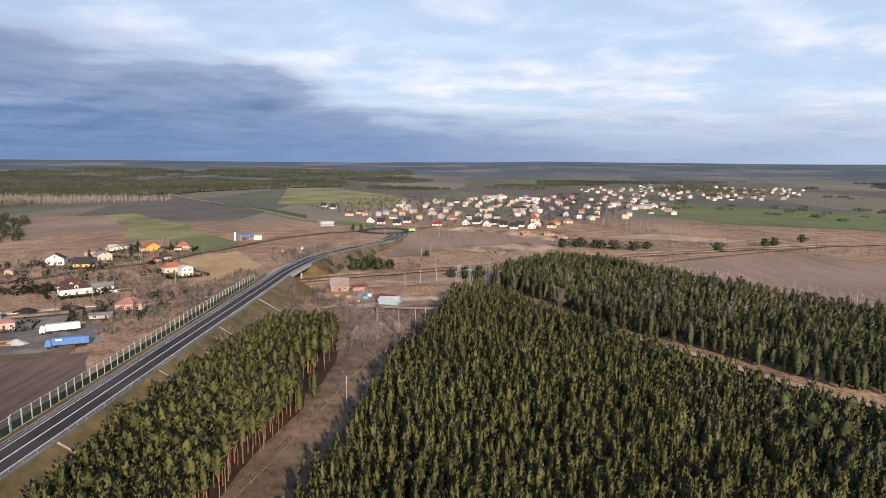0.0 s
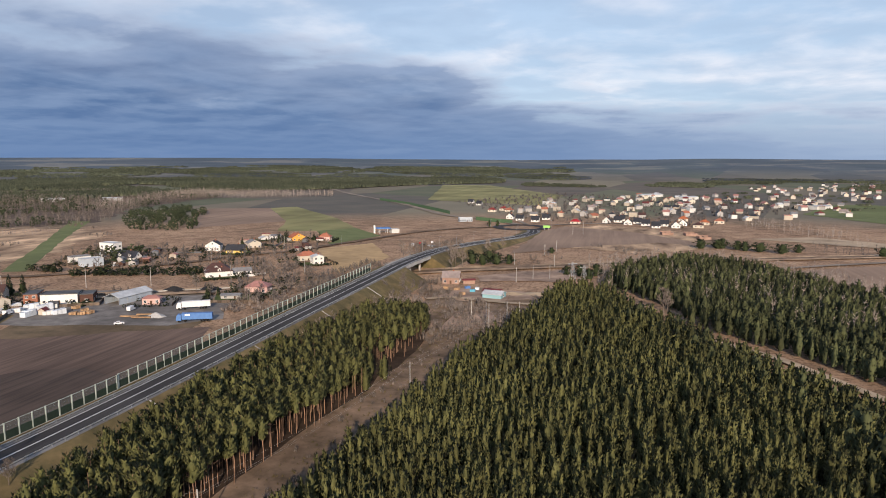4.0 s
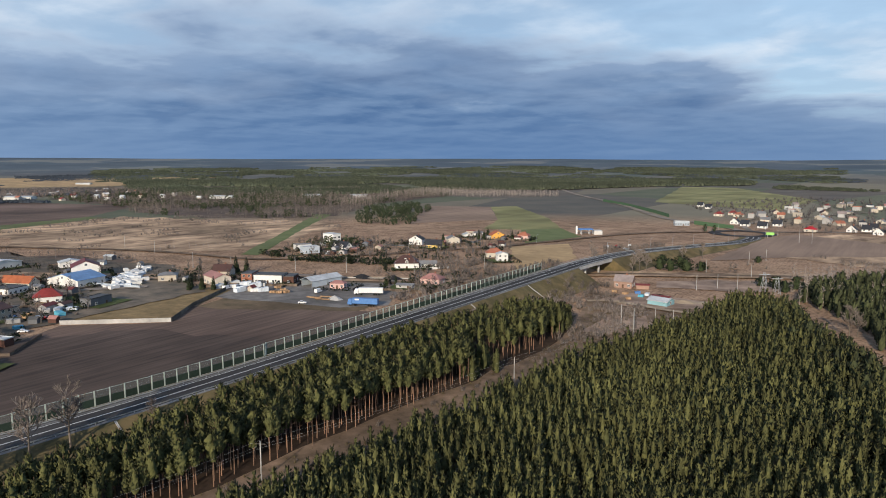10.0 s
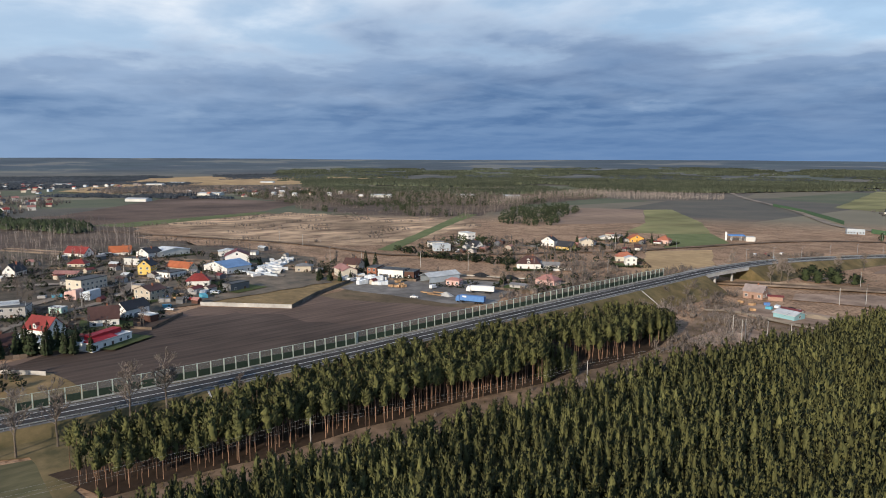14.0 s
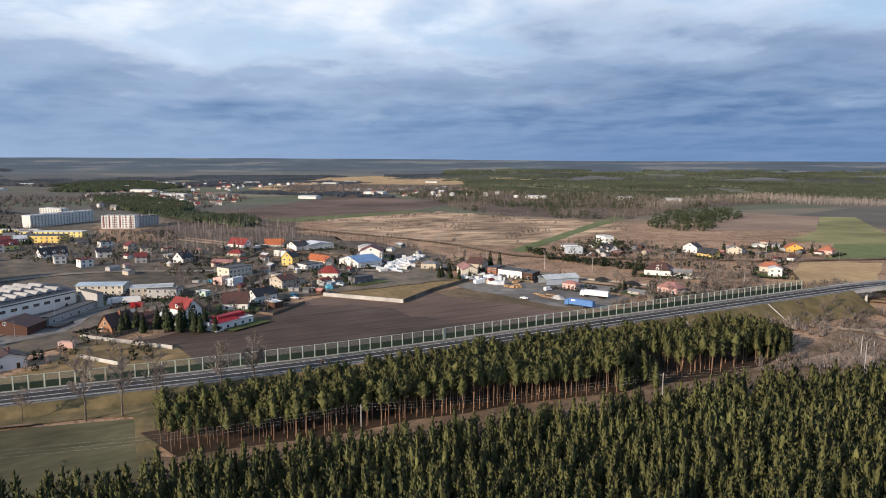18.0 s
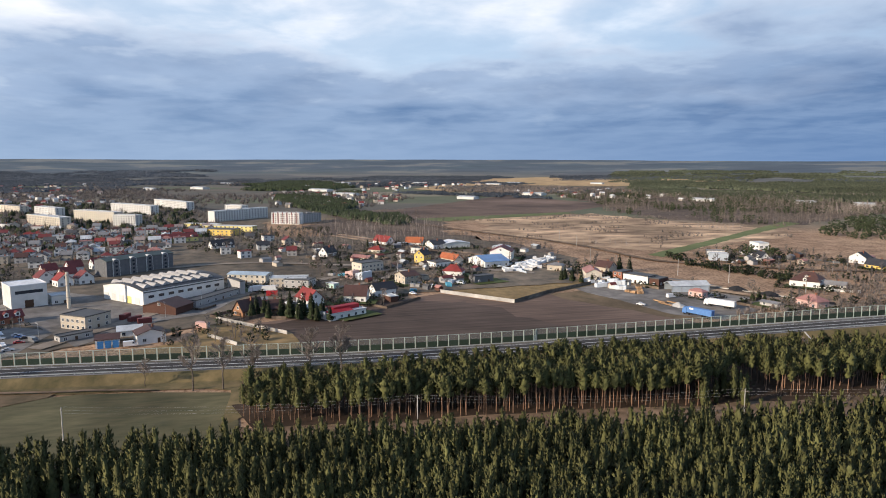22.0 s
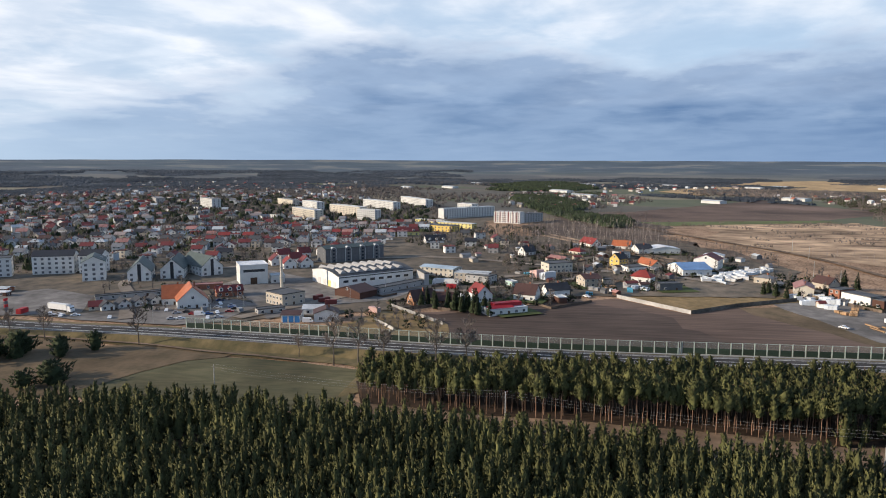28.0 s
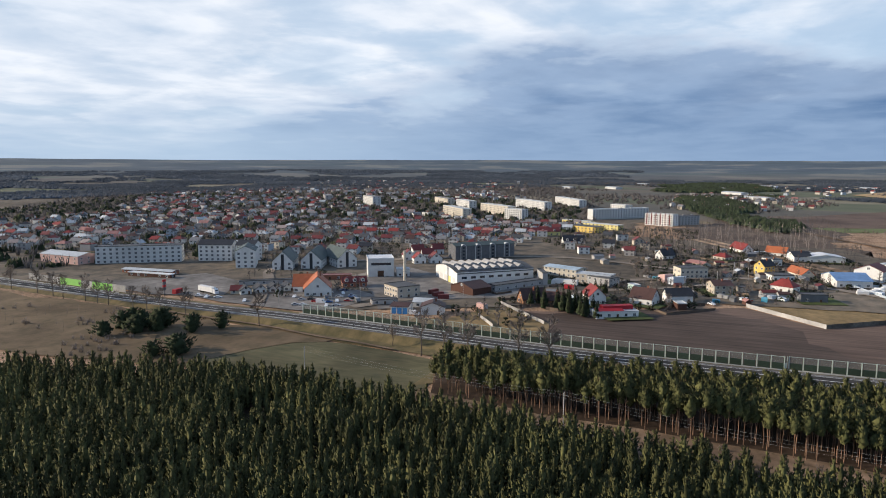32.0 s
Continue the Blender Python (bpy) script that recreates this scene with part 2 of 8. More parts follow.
M["birch"] = mat("pale_birch", (0.42, 0.36, 0.31), (0.27, 0.22, 0.19), 0.6, rough=0.9, island=0.3)
M["needle"] = mat("pine_needles", (0.116, 0.114, 0.040), (0.052, 0.058, 0.023), 0.6, rough=0.8, big=0.06, big_amt=0.30, island=0.32, spec=0.2, leafy=True)
M["needle_tall"] = mat("tall_pine_needles", (0.108, 0.108, 0.038), (0.054, 0.060, 0.022), 0.6, rough=0.8, big=0.04, big_amt=0.22, island=0.42, spec=0.2, leafy=True)
M["needle_dark"] = mat("spruce_needles", (0.058, 0.072, 0.034), (0.036, 0.048, 0.024), 0.3, rough=0.8, big=0.03, big_amt=0.25, island=0.4, spec=0.2)
M["needle_mid"] = mat("wood_needles", (0.074, 0.082, 0.034), (0.042, 0.050, 0.023), 0.3, rough=0.8, big=0.03, big_amt=0.3, island=0.42, spec=0.2, leafy=True)
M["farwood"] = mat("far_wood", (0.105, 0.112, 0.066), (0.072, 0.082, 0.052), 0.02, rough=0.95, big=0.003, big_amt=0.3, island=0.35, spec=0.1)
M["twigfloor"] = mat("bare_wood_floor", (0.165, 0.120, 0.090), (0.080, 0.062, 0.050), 0.12, big=0.02, big_amt=0.35)
M["roughgrass"] = mat("rough_brown_grass", (0.185, 0.130, 0.080), (0.088, 0.068, 0.040), 0.12, big=0.03, big_amt=0.35, bump=0.2)
M["sandpatch"] = mat("trodden_sand", (0.44, 0.32, 0.235), (0.22, 0.15, 0.11), 0.09, big=0.04, big_amt=0.3)
M["darksoil"] = mat("dark_ploughed_soil", (0.118, 0.084, 0.066), (0.056, 0.042, 0.035), 0.45, big=0.02, big_amt=0.4, bump=0.15, stretch=(1.0, 0.05, 1.0), turn=28)
M["lawn"] = mat("garden_lawn", (0.095, 0.115, 0.040), (0.062, 0.075, 0.030), 0.3, big=0.05, big_amt=0.3)
# weathered concrete; shade of the face turned from the sun is in its colour
M["shadewall"] = mat("shaded_concrete", (0.16, 0.145, 0.125), (0.085, 0.078, 0.066), 0.6, big=0.1)
M["fence"] = mat("weathered_fence", (0.16, 0.12, 0.09), (0.09, 0.072, 0.06), 0.3, island=0.5)
M["w_farmbrick"] = mat("weathered_brick", (0.36, 0.25, 0.20), (0.26, 0.16, 0.125), 0.6, big=0.15, big_amt=0.3)
M["bush"] = mat("evergreen_bush", (0.042, 0.056, 0.024), (0.026, 0.036, 0.016), 0.5, island=0.4, spec=0.2, leafy=True)
WALLS = {
    "white": (0.76, 0.75, 0.72), "cream": (0.60, 0.55, 0.46), "yellow": (0.72, 0.52, 0.16), "beige": (0.48, 0.425, 0.35), "grey": (0.40, 0.39, 0.38),
    "pink": (0.60, 0.40, 0.36), "brick": (0.33, 0.14, 0.09), "brown": (0.105, 0.056, 0.044), "orange": (0.75, 0.42, 0.10), "pale": (0.62, 0.62, 0.60),
    "palegreen": (0.45, 0.62, 0.56), "wood": (0.33, 0.18, 0.105), "darkgrey": (0.15, 0.155, 0.165), "bluegrey": (0.42, 0.48, 0.54), "lemon": (0.74, 0.64, 0.26), "turquoise": (0.24, 0.42, 0.47)}
for k, c in WALLS.items():
    M["w_" + k] = mat(k + "_plaster", c, tuple(x * 0.86 for x in c), 0.35, rough=0.85, big=0.06, big_amt=0.10)
ROOFS = {
    "red": (0.25, 0.042, 0.036), "brightred": (0.42, 0.024, 0.033), "orange": (0.42, 0.13, 0.055), "brown": (0.085, 0.045, 0.038), "black": (0.036, 0.038, 0.045),
    "grey": (0.22, 0.22, 0.225), "lightgrey": (0.52, 0.55, 0.57), "blue": (0.17, 0.30, 0.52), "paleblue": (0.42, 0.52, 0.60), "darkgreen": (0.075, 0.10, 0.095),
    "maroon": (0.17, 0.04, 0.038), "felt": (0.085, 0.085, 0.086), "terracotta": (0.40, 0.15, 0.09), "white": (0.74, 0.75, 0.76), "rose": (0.38, 0.19, 0.165), "rosegrey": (0.33, 0.27, 0.25)}
for k, c in ROOFS.items():
    M["r_" + k] = mat(k + "_roofing", c, tuple(x * 0.75 for x in c), 0.5, rough=0.6, spec=0.3, big=0.1, big_amt=0.15)
M["pane"] = mat("window_glass", (0.035, 0.045, 0.06), (0.02, 0.028, 0.04), 0.3, rough=0.08, spec=0.6)
M["farpane"] = mat("curtained_window", (0.15, 0.155, 0.165), (0.085, 0.09, 0.10), 0.4, rough=0.3, spec=0.4)
M["frame"] = mat("white_frame", (0.75, 0.75, 0.73), None, 2.0)
M["door"] = mat("dark_door", (0.10, 0.06, 0.04), None, 1.5, rough=0.6)
M["bluedoor"] = mat("blue_gate", (0.06, 0.22, 0.50), None, 1.5, rough=0.5)
M["rubber"] = mat("rubber", (0.02, 0.02, 0.02), None, 3.0)
CARS = {"white": (0.75, 0.75, 0.75), "silver": (0.42, 0.43, 0.45), "black": (0.02, 0.02, 0.024), "red": (0.35, 0.03, 0.03), "blue": (0.05, 0.12, 0.3), "grey": (0.16, 0.17, 0.18)}
for k, c in CARS.items():
    M["c_" + k] = mat(k + "_car_paint", c, tuple(x * 0.95 for x in c), 1.0, rough=0.25, spec=0.6)
M["tarpblue"] = mat("blue_tarpaulin", (0.10, 0.22, 0.48), (0.08, 0.18, 0.40), 0.6, rough=0.5)
M["tarpwhite"] = mat("white_trailer_skin", (0.72, 0.72, 0.71), (0.64, 0.64, 0.63), 0.6, rough=0.5)
M["coal"] = mat("coal_heap", (0.022, 0.022, 0.024), (0.035, 0.034, 0.034), 1.2, bump=0.2)
M["gravelheap"] = mat("gravel_heap", (0.48, 0.47, 0.45), (0.38, 0.37, 0.35), 1.2, bump=0.2)
M["timber"] = mat("stacked_timber", (0.42, 0.28, 0.16), (0.28, 0.17, 0.10), 0.8, rnd=0.3)
M["sheetpale"] = mat("pale_sheeting", (0.66, 0.70, 0.74), (0.52, 0.57, 0.62), 0.8, rough=0.4, rnd=0.15)
M["bluesheet"] = mat("turquoise_sheet", (0.12, 0.42, 0.55), (0.10, 0.34, 0.46), 0.8, rough=0.5)

# ---------------------------------------------------------------- mesh tools


class MB:
    """Gathers faces for one mesh."""

    def __init__(self):
        self.v, self.f = [], []

    def poly(self, pts):
        i = len(self.v)
        self.v += [tuple(p) for p in pts]
        self.f.append(tuple(range(i, i + len(pts))))
        return self

    def box(self, x0, y0, z0, x1, y1, z1, m=None):
        c = [(x0, y0, z0), (x1, y0, z0), (x1, y1, z0), (x0, y1, z0), (x0, y0, z1), (x1, y0, z1), (x1, y1, z1), (x0, y1, z1)]
        if m is not None:
            c = [tuple(m @ Vector(p)) for p in c]
        i = len(self.v)
        self.v += c
        self.f += [tuple(i + k for k in q) for q in ((3, 2, 1, 0), (4, 5, 6, 7), (0, 1, 5, 4), (1, 2, 6, 5), (2, 3, 7, 6), (3, 0, 4, 7))]
        return self

    def prism(self, pts, lo, hi, axis=2):
        """An outline pushed from lo to hi along an axis; for axis 1 the outline is (x, z), for axis 0 (y, z)."""
        put = {2: lambda p, h: (p[0], p[1], h), 1: lambda p, h: (p[0], h, p[1]), 0: lambda p, h: (h, p[0], p[1])}[axis]
        n, i = len(pts), len(self.v)
        self.v += [put(p, lo) for p in pts] + [put(p, hi) for p in pts]
        self.f += [tuple(i + k for k in range(n))[::-1], tuple(i + n + k for k in range(n))]
        self.f += [(i + k, i + (k + 1) % n, i + n + (k + 1) % n, i + n + k) for k in range(n)]
        return self

    def tube(self, a, b, r0, r1, n=6, cap=True):
        a, b = Vector(a), Vector(b)
        d = (b - a).normalized()
        u = d.orthogonal().normalized()
        w = d.cross(u)
        i = len(self.v)
        for c, r in ((a, r0), (b, r1)):
            self.v += [tuple(c + (u * math.cos(k * math.tau / n) + w * math.sin(k * math.tau / n)) * r) for k in range(n)]
        self.f += [(i + k, i + (k + 1) % n, i + n + (k + 1) % n, i + n + k) for k in range(n)]
        if cap:
            self.f += [tuple(i + n + k for k in range(n)), tuple(i + k for k in range(n))[::-1]]
        return self

    def mesh(self, name, material=None, smooth=False):
        me = bpy.data.meshes.new(name)
        me.from_pydata(self.v, [], self.f)
        if material is not None:
            me.materials.append(material)
        if smooth:
            me.shade_smooth()
        me.update()
        return me


def part(name, shape, material, parent, label=""):
    """Links a shape, or a mesh that others share, as one mesh object under a thing or part."""
    me = shape.mesh(name, material) if isinstance(shape, MB) else shape
    ob = new(name, me)
    ob.parent = parent
    if label:
        ob["label"] = label
    return ob


def thing(name, m, label, category, group=""):
    ob = new(name)
    ob.empty_display_size = 0.5
    ob.matrix_basis = m
    return tagged(ob, label, category, group)


def solo(name, shape, material, m, label, category, group="", kind=""):
    ob = new(name, shape.mesh(name, material) if isinstance(shape, MB) else shape)
    ob.matrix_basis = m
    return tagged(ob, label, category, group, kind)


def crown_normals(V):
    """Outward normals of a rounded crown round the axis."""
    r = np.hypot(V[:, 0], V[:, 1]).max() + 1e-6
    N = np.stack([V[:, 0] / r, V[:, 1] / r, np.full(len(V), 0.45)], 1)
    return N / np.linalg.norm(N, axis=1)[:, None]


def tri_mesh(name, V, T, material, N=None):
    """A mesh from arrays of vertices (n, 3) and triangles (k, 3), with crown normals where they are given."""
    me = bpy.data.meshes.new(name)
    me.vertices.add(len(V))
    me.vertices.foreach_set("co", np.ascontiguousarray(V, np.float32).ravel())
    me.loops.add(len(T) * 3)
    me.loops.foreach_set("vertex_index", np.ascontiguousarray(T, np.int32).ravel())
    me.polygons.add(len(T))
    me.polygons.foreach_set("loop_start", np.arange(0, len(T) * 3, 3, dtype=np.int32))
    me.materials.append(material)
    if N is not None:
        me.attributes.new("crown_normal", "FLOAT_VECTOR", "POINT").data.foreach_set("vector", np.ascontiguousarray(N, np.float32).ravel())
    me.update(calc_edges=True)
    return me


def inside(P, poly):
    """Which of the points P (n, 2) lie in the outline poly."""
    x, y = P[:, 0], P[:, 1]
    r = np.zeros(len(P), bool)
    for (x0, y0), (x1, y1) in zip(poly, poly[1:] + poly[:1]):
        if y0 != y1:
            r ^= ((y0 > y) != (y1 > y)) & (x < (x1 - x0) * (y - y0) / (y1 - y0) + x0)
    return r


def scatter(poly, step, rng, jitter=0.42, keep=1.0):
    """A jittered grid of points inside an outline."""
    xs, ys = [p[0] for p in poly], [p[1] for p in poly]
    gx, gy = np.meshgrid(np.arange(min(xs), max(xs), step), np.arange(min(ys), max(ys), step))
    P = np.stack([gx.ravel(), gy.ravel()], 1)
    P = P + rng.uniform(-jitter, jitter, P.shape) * step
    P = P[inside(P, poly)]
    return P[rng.random(len(P)) < keep]


def forest_mesh(name, templates, P, size, rng, material, z=None, wide=1.0):
    """Copies of the templates (V, T) at the points P, turned and scaled at random, as one mesh."""
    which = rng.integers(0, len(templates), len(P))
    s = rng.uniform(size[0], size[1], len(P))
    w = s * rng.uniform(0.85, 1.18, len(P)) * wide
    a = rng.uniform(0, math.tau, len(P))
    VV, TT, NN, off = [], [], [], 0
    for k, (V, T, *more) in enumerate(templates):
        N = more[0] if more else crown_normals(V)
        i = np.where(which == k)[0]
        if not len(i):
            continue
        c, sn = np.cos(a[i])[:, None] * w[i][:, None], np.sin(a[i])[:, None] * w[i][:, None]
        X = V[None, :, 0] * c - V[None, :, 1] * sn + P[i, 0][:, None]
        Y = V[None, :, 0] * sn + V[None, :, 1] * c + P[i, 1][:, None]
        Z = V[None, :, 2] * s[i][:, None] + (0 if z is None else z[i][:, None])
        VV.append(np.stack([X, Y, Z], 2).reshape(-1, 3))
        ca, sa = np.cos(a[i])[:, None], np.sin(a[i])[:, None]
        NN.append(np.stack([N[None, :, 0] * ca - N[None, :, 1] * sa, N[None, :, 0] * sa + N[None, :, 1] * ca, np.repeat(N[None, :, 2], len(i), 0)], 2).reshape(-1, 3))
        TT.append((T[None] + (np.arange(len(i)) * len(V))[:, None, None]).reshape(-1, 3) + off)
        off += len(i) * len(V)
    return tri_mesh(name, np.concatenate(VV), np.concatenate(TT), material, np.concatenate(NN))


def stuff(name, me, label, category):
    return tagged(new(name, me), label, category, kind="stuff")

# ---------------------------------------------------------------- ground
CENTRE = (60.0, 80.0)


def land(r):
    """Height of the far country: flat, then rising slowly to the skyline."""
    return 0.0 if r < 2300 else 71.0 * ((r - 2300) / 2500) ** 1.25


def ground_sheet():
    rings = [0, 60, 140, 250, 400, 600, 850, 1150, 1500, 1900, 2300, 2600, 2900, 3200, 3500, 3800, 4100, 4350, 4550, 4700, 4800]
    n = 240
    V, F = [(CENTRE[0], CENTRE[1], 0)], []
    for j, r in enumerate(rings[1:]):
        for k in range(n):
            a = k * math.tau / n
            x, y = CENTRE[0] + r * math.cos(a), CENTRE[1] + r * math.sin(a)
            z = land(r)
            if r > 2600:
                z += (r - 2600) / 2200 * 9.0 * (noise.noise((math.cos(a) * 3.0 + 7, math.sin(a) * 3.0, r * 0.0006)))
                z += (r - 2600) / 2200 * 3.0 * noise.noise((math.cos(a) * 11.0, math.sin(a) * 11.0 + 3, r * 0.001))
            # low hills to the west and south-west
            z += max(0.0, (r - 3400) / 1400) * 13.0 * max(0.0, math.cos(a - radians(192))) ** 2
            V.append((x, y, z))
            i = 1 + j * n
            if j == 0:
                F.append((0, i + k, i + (k + 1) % n))
            else:
                F.append((i - n + k, i + k, i + (k + 1) % n, i - n + (k + 1) % n))
    me = bpy.data.meshes.new("ground")
    me.from_pydata(V, [], F)
    me.shade_smooth()
    return me


def country_mat():
    """Open country: dry grass near by, and a patchwork of fields further off."""
    m = bpy.data.materials.new("open_country")
    m.use_nodes = True
    nt = m.node_tree
    L = nt.links.new
    b = nt.nodes["Principled BSDF"]
    geo = nt.nodes.new("ShaderNodeNewGeometry")

    def mapped(scale, turn):
        mp = nt.nodes.new("ShaderNodeMapping")
        mp.inputs["Scale"].default_value, mp.inputs["Rotation"].default_value = scale, (0, 0, radians(turn))
        L(geo.outputs["Position"], mp.inputs["Vector"])
        return mp.outputs[0]

    def ramp(src, stops):
        r = nt.nodes.new("ShaderNodeValToRGB")
        e = r.color_ramp.elements
        while len(e) < len(stops):
            e.new(0.5)
        for k, (p, c) in zip(e, stops):
            k.position, k.color = p, (*c, 1)
        L(src, r.inputs[0])
        return r

    def nz(scale, detail, vec):
        n = nt.nodes.new("ShaderNodeTexNoise")
        n.inputs["Scale"].default_value, n.inputs["Detail"].default_value, n.inputs["Roughness"].default_value = scale, detail, 0.6
        L(vec, n.inputs["Vector"])
        return n.outputs["Fac"]

    def mix(f, a, c):
        n = nt.nodes.new("ShaderNodeMix")
        n.data_type = "RGBA"
        for s, v in ((n.inputs[0], f), (n.inputs[6], a), (n.inputs[7], c)):
            L(v, s)
        return n.outputs[2]

    pos = geo.outputs["Position"]
    grass = ramp(nz(0.07, 8, pos), [(0.32, (0.125, 0.080, 0.052)), (0.46, (0.31, 0.20, 0.128)), (0.58, (0.44, 0.29, 0.187)), (0.72, (0.56, 0.40, 0.265))])
    patch = ramp(nz(0.013, 6, mapped((1.0, 0.45, 1.0), 30)), [(0.34, (0.085, 0.062, 0.038)), (0.48, (0.255, 0.165, 0.105)), (0.66, (0.40, 0.275, 0.175))])
    near = mix(nz(0.03, 4, pos), grass.outputs[0], patch.outputs[0])
    speck = ramp(nz(0.55, 5, pos), [(0.36, (0.45, 0.42, 0.40)), (0.52, (1.16, 1.16, 1.16)), (0.70, (1.42, 1.37, 1.30))])
    mul = nt.nodes.new("ShaderNodeMix")
    mul.data_type, mul.blend_type = "RGBA", "MULTIPLY"
    mul.inputs[0].default_value = 0.9
    L(near, mul.inputs[6])
    L(speck.outputs[0], mul.inputs[7])
    near = mul.outputs[2]
    vor = nt.nodes.new("ShaderNodeTexVoronoi")
    vor.inputs["Scale"].default_value = 1.0
    L(mapped((0.0042, 0.0017, 0.0), 32), vor.inputs["Vector"])
    sep = nt.nodes.new("ShaderNodeSeparateColor")
    L(vor.outputs["Color"], sep.inputs[0])
    fields = ramp(sep.outputs[0], [(0.0, (0.125, 0.108, 0.092)), (0.2, (0.20, 0.175, 0.125)), (0.38, (0.105, 0.130, 0.075)), (0.55, (0.25, 0.225, 0.155)), (0.72, (0.105, 0.102, 0.090)), (0.88, (0.145, 0.165, 0.100))])
    fields.color_ramp.interpolation = "CONSTANT"
    fgrain = ramp(nz(0.012, 6, pos), [(0.3, (0.085, 0.082, 0.076)), (0.7, (0.24, 0.20, 0.145))])
    half = nt.nodes.new("ShaderNodeValue")
    half.outputs[0].default_value = 0.35
    fields2 = mix(half.outputs[0], fields.outputs[0], fgrain.outputs[0])
    ln = nt.nodes.new("ShaderNodeVectorMath")
    ln.operation = "DISTANCE"
    L(pos, ln.inputs[0])
    ln.inputs[1].default_value = (CENTRE[0], CENTRE[1], 0)
    mr = nt.nodes.new("ShaderNodeMapRange")
    mr.inputs["From Min"].default_value, mr.inputs["From Max"].default_value = 750, 900
    L(ln.outputs["Value"], mr.inputs["Value"])
    col = mix(mr.outputs[0], near, fields2)
    # beyond three kilometres mostly wooded land, with distance haze tinted into its colour
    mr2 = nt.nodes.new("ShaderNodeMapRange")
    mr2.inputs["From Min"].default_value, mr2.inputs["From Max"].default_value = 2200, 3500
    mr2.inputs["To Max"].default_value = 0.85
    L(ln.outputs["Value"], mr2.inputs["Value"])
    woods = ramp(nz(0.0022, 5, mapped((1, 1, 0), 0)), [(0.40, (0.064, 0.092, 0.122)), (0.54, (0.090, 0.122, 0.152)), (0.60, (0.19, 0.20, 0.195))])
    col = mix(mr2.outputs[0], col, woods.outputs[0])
    L(col, b.inputs["Base Color"])
    b.inputs["Roughness"].default_value, b.inputs["Specular IOR Level"].default_value = 0.95, 0.15
    bp = nt.nodes.new("ShaderNodeBump")
    bp.inputs["Strength"].default_value, bp.inputs["Distance"].default_value = 0.5, 0.5
    L(nz(0.5, 4, pos), bp.inputs["Height"])
    L(bp.outputs[0], b.inputs["Normal"])
    return m


def far_field(pts, material, label):
    """A field on the rising far country."""
    b = MB().poly([(x, y, land(math.hypot(x - CENTRE[0], y - CENTRE[1])) + 1.2) for x, y in pts])
    return solo("ground_far_field", b, material, Matrix(), label, "field", kind="structure")


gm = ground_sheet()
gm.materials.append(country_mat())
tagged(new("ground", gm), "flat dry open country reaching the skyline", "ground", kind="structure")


SHEETS = []


def sheet(name, pts, material, z, label, edge=0.0, seed=0):
    """A field or yard: a thin sheet with slightly uneven edges."""
    rng = random.Random(seed + len(pts))
    SHEETS.append(name)
    z = 0.03 + z * 0.2 + 0.011 * len(SHEETS)
    out = []
    for (x0, y0), (x1, y1) in zip(pts, pts[1:] + pts[:1]):
        n = max(1, int(math.hypot(x1 - x0, y1 - y0) / 12)) if edge else 1
        for k in range(n):
            f = k / n
            j = edge if k else 0
            out.append((x0 + (x1 - x0) * f + rng.uniform(-j, j), y0 + (y1 - y0) * f + rng.uniform(-j, j)))
    b = MB().poly([(x, y, z) for x, y in out])
    return solo(name, b, material, Matrix(), label, "field", kind="structure")


sheet("ground_ploughed_field", [(-186, 60), (-200, 100), (-226, 143), (-238, 164), (-203, 196), (-224, 223), (-207, 236), (-140, 265), (-119, 215), (-122, 130), (-127, 85), (-150, 55)], M["ploughed"], 0.05, "dark brown ploughed field", 1.0)
sheet("ground_damp_soil", [(-186, 60), (-200, 100), (-225, 142), (-214, 172), (-194, 186), (-172, 186), (-150, 200), (-121, 186), (-122, 130), (-128, 86), (-150, 55)], M["darksoil"], 0.05, "darker end of the ploughed field", 8.0)
sheet("ground_field_strip", [(-207, 226), (-222, 224), (-230, 249), (-150, 282), (-147, 262)], M["roughgrass"], 0.04, "dry grass strip beside the yard", 1.5)
sheet("ground_yard", [(-236, 244), (-268, 300), (-252, 322), (-195, 347), (-158, 312), (-143, 280), (-160, 262)], M["yard"], 0.07, "grey gravel yard", 1.5)
sheet("ground_plot", [(-240, 166), (-204, 197), (-225, 224), (-243, 262), (-301, 258), (-290, 225)], M["drygrass"], 0.06, "yellowed grassy walled plot", 1.0)
sheet("ground_heath", [(-535, 283), (-410, 341), (-372, 400), (-440, 560), (-470, 600), (-560, 600), (-650, 545), (-770, 515), (-720, 330)], M["heath"], 0.04, "pale pinkish dry heath", 9.0)
sheet("ground_belt_floor", [(-1267, 665), (-900, 605), (-820, 555), (-650, 568), (-566, 620), (-552, 690), (-596, 770), (-655, 890), (-705, 1190), (-933, 1202), (-1046, 1267), (-1161, 935), (-1400, 900)], M["twigfloor"], 0.04, "brown leaf litter below bare woodland", 12.0)
sheet("ground_grove_floor", [(-340, 250), (-404, 300), (-554, 248), (-700, 282), (-860, 277), (-923, 245), (-816, 152), (-640, 105), (-560, 120), (-500, 205)], M["twigfloor"], 0.04, "brown leaf litter below birch groves", 10.0)
sheet("ground_rough_grass", [(-145, 14), (-160, 34), (-200, 47), (-165, 80), (-128, 86), (-128, 40)], M["drygrass"], 0.05, "yellowed rough grass behind the barrier", 1.5)
sheet("ground_stubble_field", [(-141, 412), (-131, 493), (-172, 571), (-205, 522), (-160, 448)], M["straw"], 0.05, "straw coloured stubble field", 1.5)
sheet("ground_green_field", [(-205, 552), (-184, 628), (-234, 692), (-264, 655)], M["green"], 0.06, "bright green winter crop", 0.5)
